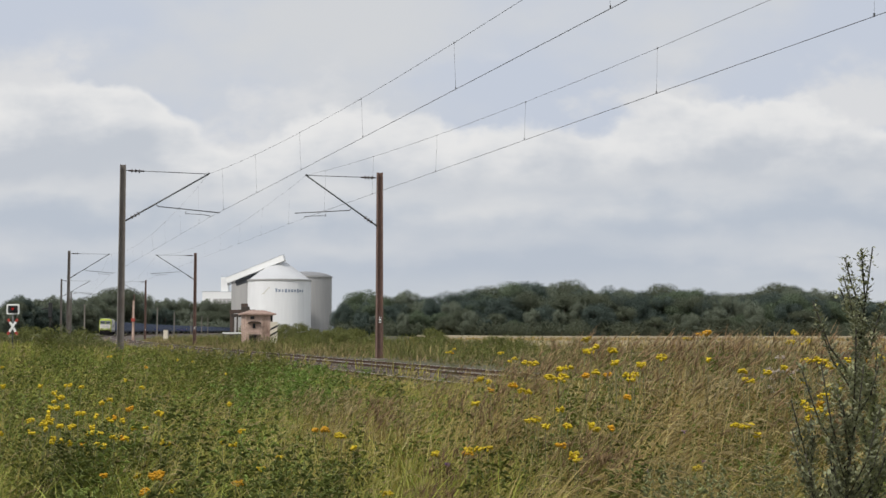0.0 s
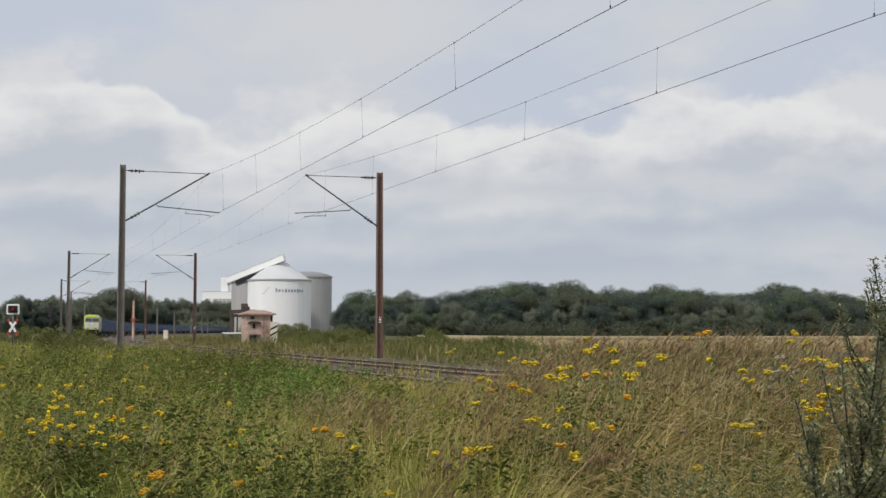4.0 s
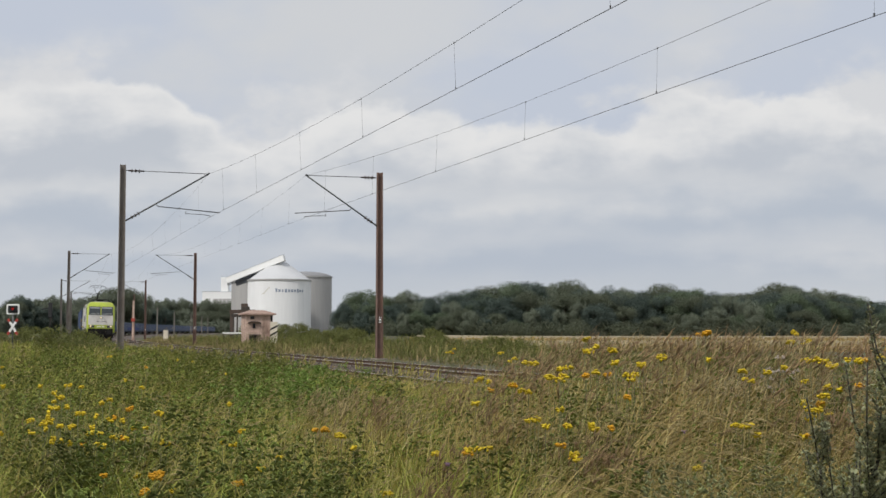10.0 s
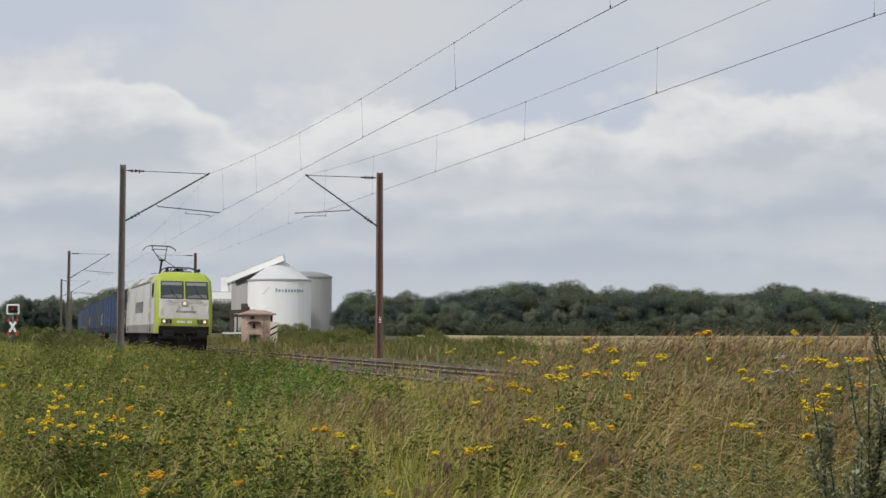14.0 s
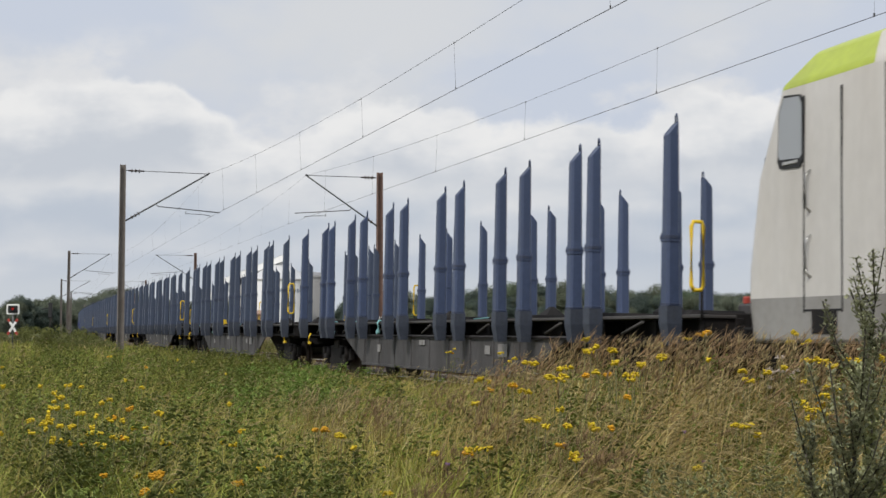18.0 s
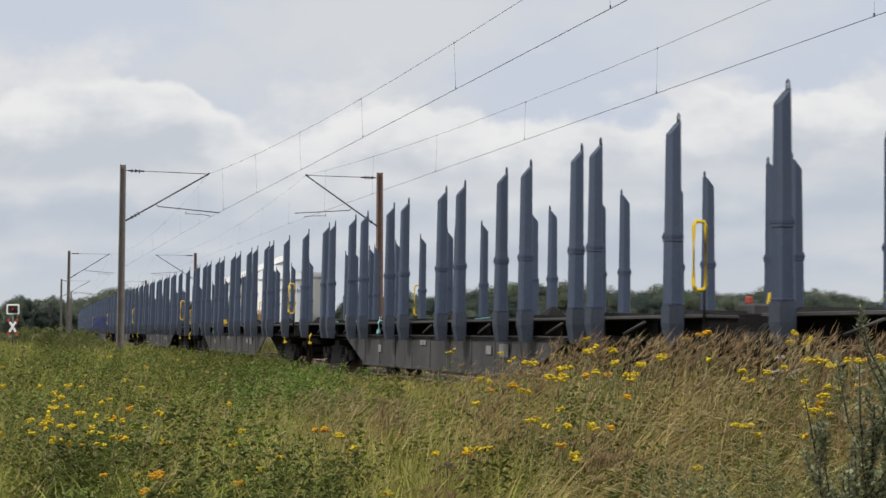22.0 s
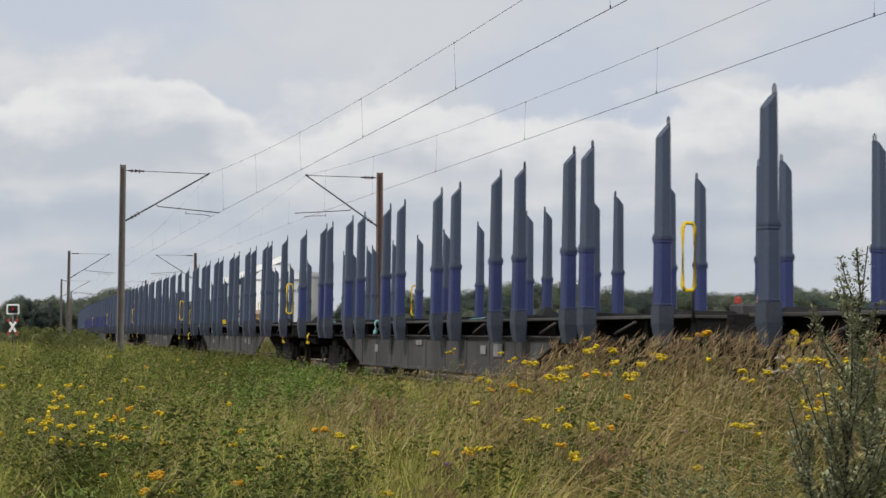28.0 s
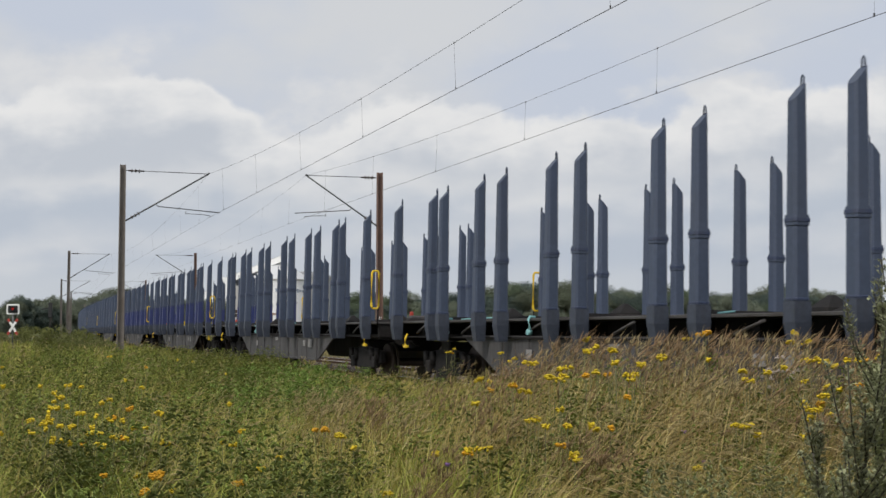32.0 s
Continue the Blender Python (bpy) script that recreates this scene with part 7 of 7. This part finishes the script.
def corymb(b_pts, rng, c, radius, count):
    """A flat-topped head of small round florets, as short domes."""
    for _ in range(count):
        a, q = rng.random() * 6.28, radius * math.sqrt(rng.random())
        s = rng.uniform(0.009, 0.014)
        b_pts.append((c[0] + q * math.cos(a), c[1] + q * math.sin(a), c[2] + rng.uniform(-0.012, 0.012) - 0.25 * q, s))


def build_flowers():
    rng = random.Random(77)
    # bearing and rise of the groups of heads, seen from the eye
    small_left = [(-0.337, -0.042), (-0.302, -0.062), (-0.318, -0.068), (-0.294, -0.051), (-0.303, -0.047), (-0.313, -0.042), (-0.278, -0.063), (-0.269, -0.065), (-0.294, -0.072), (-0.283, -0.073), (-0.283, -0.086), (-0.272, -0.079), (-0.266, -0.078), (-0.273, -0.086), (-0.254, -0.080), (-0.244, -0.081), (-0.238, -0.074), (-0.228, -0.074), (-0.241, -0.059), (-0.253, -0.065), (-0.269, -0.072), (-0.216, -0.062), (-0.226, -0.028), (-0.205, -0.022), (-0.256, -0.019), (-0.247, -0.038), (-0.234, -0.042), (-0.210, -0.120), (-0.257, -0.110), (-0.230, -0.109), (-0.156, -0.076), (-0.127, -0.096), (-0.137, -0.105), (-0.156, -0.116), (-0.164, -0.056), (-0.168, -0.033), (-0.342, -0.078), (-0.341, -0.027), (-0.192, -0.023)]
    small_right = [(-0.078, -0.079), (-0.067, -0.088), (-0.041, -0.124), (-0.004, -0.093), (0.035, -0.090), (0.038, -0.044), (0.055, -0.040), (0.091, -0.033), (0.108, -0.033), (0.112, -0.015), (0.094, -0.060), (0.078, -0.072), (0.098, -0.072), (0.092, -0.085), (0.027, -0.054), (0.134, -0.024), (0.131, -0.033), (0.152, -0.025), (0.157, -0.026), (0.143, -0.051), (0.121, -0.030), (0.189, -0.005), (0.204, -0.021), (0.234, -0.030), (0.232, -0.037), (0.248, -0.030), (0.260, -0.028), (0.294, -0.022), (0.279, -0.038), (0.278, -0.054), (0.281, -0.066), (0.298, -0.064), (0.240, -0.078), (0.193, -0.105), (0.115, -0.072), (0.323, -0.041)]
    wide = [(-0.309, -0.069), (-0.294, -0.058), (-0.284, -0.041), (-0.297, -0.083), (-0.265, -0.087), (-0.166, -0.085), (0.024, -0.090), (0.003, -0.016), (0.046, -0.016), (0.067, -0.024), (0.029, -0.037), (0.094, -0.027), (0.087, -0.035), (0.107, -0.006), (0.071, -0.067), (0.103, -0.095), (0.126, -0.013), (0.148, -0.034), (0.273, -0.001), (0.276, -0.008), (0.284, -0.021), (0.298, -0.043), (0.297, -0.049), (0.294, -0.055), (0.284, -0.060), (0.279, -0.080), (0.229, -0.070), (0.123, -0.074), (0.317, -0.022), (0.332, -0.020), (0.301, -0.027)]
    orange = [(-0.218, -0.108), (-0.221, -0.111), (-0.230, -0.122), (-0.094, -0.075), (0.199, -0.002), (0.202, -0.000)]
    groups = [(u, v, 1 + (k % 3 == 0), 0.03, PETAL) for k, (u, v) in enumerate(small_left + small_right)] + [(u, v, 3, 0.060, PETAL) for u, v in wide] + [(u, v, 3, 0.035, PETAL_O) for u, v in orange]
    for _ in range(6):
        groups.append((rng.uniform(-0.33, -0.19), rng.uniform(-0.105, -0.045), 2, 0.06, PETAL))
    for _ in range(4):
        groups.append((rng.uniform(0.0, 0.33), rng.uniform(-0.060, -0.012), 2, 0.08, PETAL))
    for u, v, n, sp, petal in groups:
        reach = float(np.interp(math.atan(u), AZ, LIM)) - 0.8
        ys = np.arange(7.2, max(7.5, min(reach, 24.0)), 0.2)
        grown = tall(ys, np.full(len(ys), math.degrees(math.atan(u))), np.full(len(ys), reach + 0.8))
        y = float(ys[np.argmin(abs(EYE + v * ys + 0.15 - 1.06 * grown))])
        sp *= 0.6 + 0.05 * y
        plant = thing("tansy_plant", "wild plant with flat-topped heads of small yellow button flowers", "flower", "yellow flowers of the meadow")
        x0 = u * y
        plant.location = (x0, y, -0.15)
        zc = EYE + v * y + 0.15
        for k in range(n):
            hx, hy = rng.uniform(-sp, sp), rng.uniform(-sp, sp) * 1.2
            hz = zc + rng.uniform(-0.30, 0.22) * sp
            b = Build()
            b.tube([(hx * 0.2, hy * 0.2, 0), (hx * 0.6, hy * 0.6, hz * 0.6), (hx, hy, hz - 0.02)], 0.0026, 4)
            st = part("stem", b, STEM_G, plant)
            pts = []
            corymb(pts, rng, (hx, hy, hz), rng.uniform(0.016, 0.030) * (0.85 if u < -0.15 else 1.25), rng.randint(7, 12) + (4 if u > -0.15 else 0))
            vs, fs = [], []
            for px_, py_, pz, s in pts:
                i = len(vs)
                vs += [(px_ + s * math.cos(q * 1.047), py_ + s * math.sin(q * 1.047), pz) for q in range(6)] + [(px_, py_, pz + s * 0.7), (px_, py_, pz - s * 1.2)]
                fs += [(i + q, i + (q + 1) % 6, i + 6) for q in range(6)] + [(i + (q + 1) % 6, i + q, i + 7) for q in range(6)]
            raw("flower_head", vs, fs, petal if rng.random() < 0.88 else PETAL_O, plant, "flat yellow head of button florets")
        leaves("foliage", np.array([0.0, 0.02, -0.03]), np.array([0.0, 0.03, -0.02]), np.full(3, zc * 0.85), np.full(3, 0.05 + sp * 0.4), 22, 0.04, HERB_D, parent=plant, z0=0.0)
    for u, v, y in ((0.205, -0.090, 8.8), (0.182, -0.080, 9.0), (0.155, -0.110, 8.4), (0.197, -0.103, 8.6), (-0.0, -0.105, 8.5)):
        th = thing("thistle", "slender thistle with a small purple flower head", "flower", "thistles of the meadow")
        th.location = (u * y, y, -0.15)
        z = EYE + v * y + 0.15
        b = Build()
        b.tube([(0, 0, 0), (0.02, 0, z * 0.5), (0.03, 0, z)], 0.004, 4)
        part("stem", b, STEM, th)
        b = Build()
        b.sphere((0.03, 0, z + 0.008), 0.014, seg=8)
        part("bud", b, HERB_D, th)
        b = Build()
        b.cyl((0.03, 0, z + 0.012), (0.03, 0, z + 0.034), 0.012, 0.021, 9)
        part("florets", b, PURPLE, th, "purple tuft of florets")

    for u, v, y in ((0.259, -0.0225, 9.4), (0.268, -0.030, 9.2), (0.251, -0.033, 9.6)):
        th = thing("seeding_thistle", "thistle gone to seed with pale pinkish-white tufts", "flower", "seeding thistles of the meadow")
        th.location = (u * y, y, -0.15)
        z = EYE + v * y + 0.15
        b = Build()
        b.tube([(0, 0, 0), (0.02, 0, z * 0.5), (0.0, 0, z * 0.96)], 0.004, 4)
        part("stem", b, STEM_G, th)
        for _ in range(5):
            c = Vector((rng.uniform(-0.07, 0.07), rng.uniform(-0.05, 0.05), z + rng.uniform(-0.10, 0.04)))
            b = Build()
            b.tube([(0, 0, z * 0.85), c], 0.0025, 4)
            for _ in range(16):
                a, e, q = rng.uniform(0, 6.28), rng.uniform(-0.3, 1.4), rng.uniform(0.014, 0.026)
                b.tube([c, c + Vector((q * math.cos(a) * math.cos(e), q * math.sin(a) * math.cos(e), q * math.sin(e)))], 0.0022, 3, 1)
            part("tuft", b, [STEM_G, FLUFF], th, "pale pinkish-white seed tuft")


build_flowers()


def build_mugwort(name, label, x, y, height, seed, lean, branches, dens, leaf):
    """A tall branching plant with a dark stem and many small grey-green leaves."""
    rng = random.Random(seed)
    pl = thing(name, label, "plant")
    b = Build()
    main = [Vector((lean * (z / height) ** 1.6 * 0.25, 0, z)) for z in np.linspace(0, height, 9)]
    b.tube(main[:5], 0.0085, 6)
    b.tube(main[4:7], 0.0062, 5)
    b.tube(main[6:], 0.0032, 4)
    part("main_stem", b, STEM, pl, "dark woody main stem")
    lx, sizes = [], []
    lines = [main]
    for k in range(branches):
        f = 0.16 + 0.72 * k / branches
        i = min(7, int(f * 8))
        p = main[i].lerp(main[i + 1], f * 8 - i)
        a = rng.uniform(0, 6.28)
        ln = height * rng.uniform(0.18, 0.42) * (1.15 - 0.95 * f)
        d = Vector((math.cos(a) * 0.55, math.sin(a) * 0.55, 1.0)).normalized()
        pts = [p, p + d * ln * 0.5 + Vector((math.cos(a), math.sin(a), 0)) * ln * 0.05, p + d * ln + Vector((0, 0, ln * 0.12))]
        b = Build()
        b.tube(pts, 0.0040, 4)
        part("branch", b, STEM, pl)
        lines.append(pts)
    q = np.random.default_rng(seed)
    cen = []
    for ln in lines:
        tot = len(ln) - 1
        cnt = int(dens * (2.2 if ln is main else 1.15))
        for _ in range(cnt):
            f = rng.random() * tot * 0.999
            i = int(f)
            c = ln[i].lerp(ln[i + 1], f - i)
            if ln is main and c.z < 0.12 * height:
                continue
            cen.append((c.x + rng.gauss(0, 0.012), c.y + rng.gauss(0, 0.012), c.z))
    cen = np.array(cen)
    k = len(cen)
    a = q.uniform(0, 6.283, k)
    up = q.uniform(0.1, 1.2, k)
    out = np.stack([np.cos(a), np.sin(a), up], 1)
    out /= np.linalg.norm(out, axis=1)[:, None]
    sd = np.stack([-np.sin(a), np.cos(a), q.uniform(-0.3, 0.3, k)], 1)
    s = (q.uniform(0.022, 0.046, k) * (1.2 - 0.55 * cen[:, 2] / height))[:, None]
    co = np.stack([cen, cen + out * s * 0.5 + sd * s * 0.24, cen + out * s, cen + out * s * 0.5 - sd * s * 0.24], 1).reshape(-1, 3)
    i = np.arange(k)[:, None] * 4
    np_mesh("foliage", co, np.concatenate([i + np.array([[0, 1, 2]]), i + np.array([[0, 2, 3]])], 0), leaf, pl, "small grey-green cut leaves and buds")
    return pl, (x, y, -0.15)


HERB_GREY_D = grass_mat("dusty_grey_green_leaves", (0.235, 0.245, 0.140))
MUGWORTS = [build_mugwort("mugwort", "tall dark-stemmed mugwort plant with grey-green leaves", 1.886, 6.2, 1.78, 3, 0.72, 26, 150, HERB_GREY_D),
            build_mugwort("mugwort", "slender grey-green mugwort branch leaning over the grass", 1.86, 6.3, 1.04, 8, -0.74, 9, 110, HERB_GREY_D),
            build_mugwort("mugwort", "bushy grey-green mugwort at the meadow's edge", 2.11, 6.5, 1.30, 11, 0.2, 18, 200, HERB_GREY)]
for pl_, at_ in MUGWORTS:
    pl_.location = at_


def build_tufts():
    """Tufts of tall grass that sway in the gusts, each a rigid piece."""
    rng = random.Random(15)
    made = []
    for k in range(34):
        az = radians(-7 + 26.5 * (k + rng.random()) / 34)
        lim = float(np.interp(az, AZ, LIM))
        r = rng.uniform(7.8, min(13.5, lim - 0.3))
        tuft = thing("grass_tuft", "tall windblown tuft of dry grass with seed heads", "grass", "swaying grass tufts")
        tuft.location = (r * math.sin(az), r * math.cos(az), -0.15)
        n = 64
        x, y = NR.normal(0, 0.10, n), NR.normal(0, 0.10, n)
        h = float(tall(np.array([r]), np.array([math.degrees(az)]), np.array([lim]))[0]) * NR.uniform(0.75, 1.1, n)
        _, tips = blades("straw_tuft", x, y, h, np.full(n, 0.0045), NR.uniform(0.03, 0.16, n), STRAW, wind=0.45, z0=0.0, parent=tuft)
        heads("seed_spray", tips, NR.uniform(0.06, 0.14, n), np.full(n, 0.0085) * NR.uniform(0.7, 1.3, n), SEED if rng.random() < 0.6 else SEED_P, parent=tuft, wind=0.25)
        blades("leaf_tuft", NR.normal(0, 0.11, 40), NR.normal(0, 0.11, 40), h[:40] * 0.65, np.full(40, 0.008), NR.uniform(0.2, 0.6, 40), BLADE_O, z0=0.0, parent=tuft)
        made.append((tuft, rng.uniform(0, 6.28), rng.uniform(0.8, 1.2)))
    return made


TUFTS = build_tufts()


GRAVEL = mat("pale_gravel_path", (0.30, 0.28, 0.25), 0.95, var=0.3, scale=3, fine=40, bump=0.6)
gp = []
for k in range(9):
    gy = 5.0 + k * 1.2
    gp += [(-0.345 * gy - 1.6, gy, -0.095), (-0.345 * gy + 0.12 * math.sin(k * 1.7), gy, -0.098)]
tagged(raw("gravel_path", gp, [(2 * k, 2 * k + 1, 2 * k + 3, 2 * k + 2) for k in range(8)], GRAVEL), "pale grey gravel path beside the meadow", "path", kind="structure")


# ---- what moves ----
def gust(t):
    """The wind: slow gusts that bend the plants to the right, strongest about the sixth and ninth second."""
    return 0.55 + 0.30 * math.sin(1.05 * t + 3.4) + 0.22 * math.sin(2.3 * t + 1.0)


def motions():
    ts = [i * 0.8 for i in range(41)]
    for ob, back in TRAIN:
        walk(ob, [(t, vehicle_pose(front_at(t) + back)) for t in ts])
    # the clouds drift to the right and rise a little
    walk(CLOUDS, [(t, pose(0, 0, EYE, 0.42 * t / 32, 0, -2.7 * t / 32)) for t in (0, 8, 16, 24, 32)])
    fine = [i * 0.5 for i in range(65)]
    for tuft, phase, amount in TUFTS:
        x, y, z = tuft.location
        walk(tuft, [(t, pose(x, y, z, 0, amount * (7.0 * gust(t - 0.15 * x) - 3.0 + 2.0 * math.sin(3.4 * t + phase)), 0)) for t in fine])
    # how far the big plants lean, second by second
    lean = [(0, 0), (1, 12), (2, 10), (3, 2), (4, 4), (5, 8), (6, 11), (7, 9), (8, 12), (9, 13), (10, 10), (11, 12), (12, 13), (13, 13), (14, 11), (15, 8), (16, 6), (17, 5), (18, 1), (19, 7), (20, 7),
            (21, 4), (22, 9), (23, 10), (24, 8), (25, 4), (26, 5), (27, 2), (28, 0), (29, 6), (30, 6), (31, 4), (32, 5)]
    for k, (pl, at) in enumerate(MUGWORTS):
        walk(pl, [(t, pose(*at, 0, a * (1.0, 0.55, 0.8)[k] + 0.8 * math.sin(2.2 * t + k), 0)) for t, a in lean])


motions()
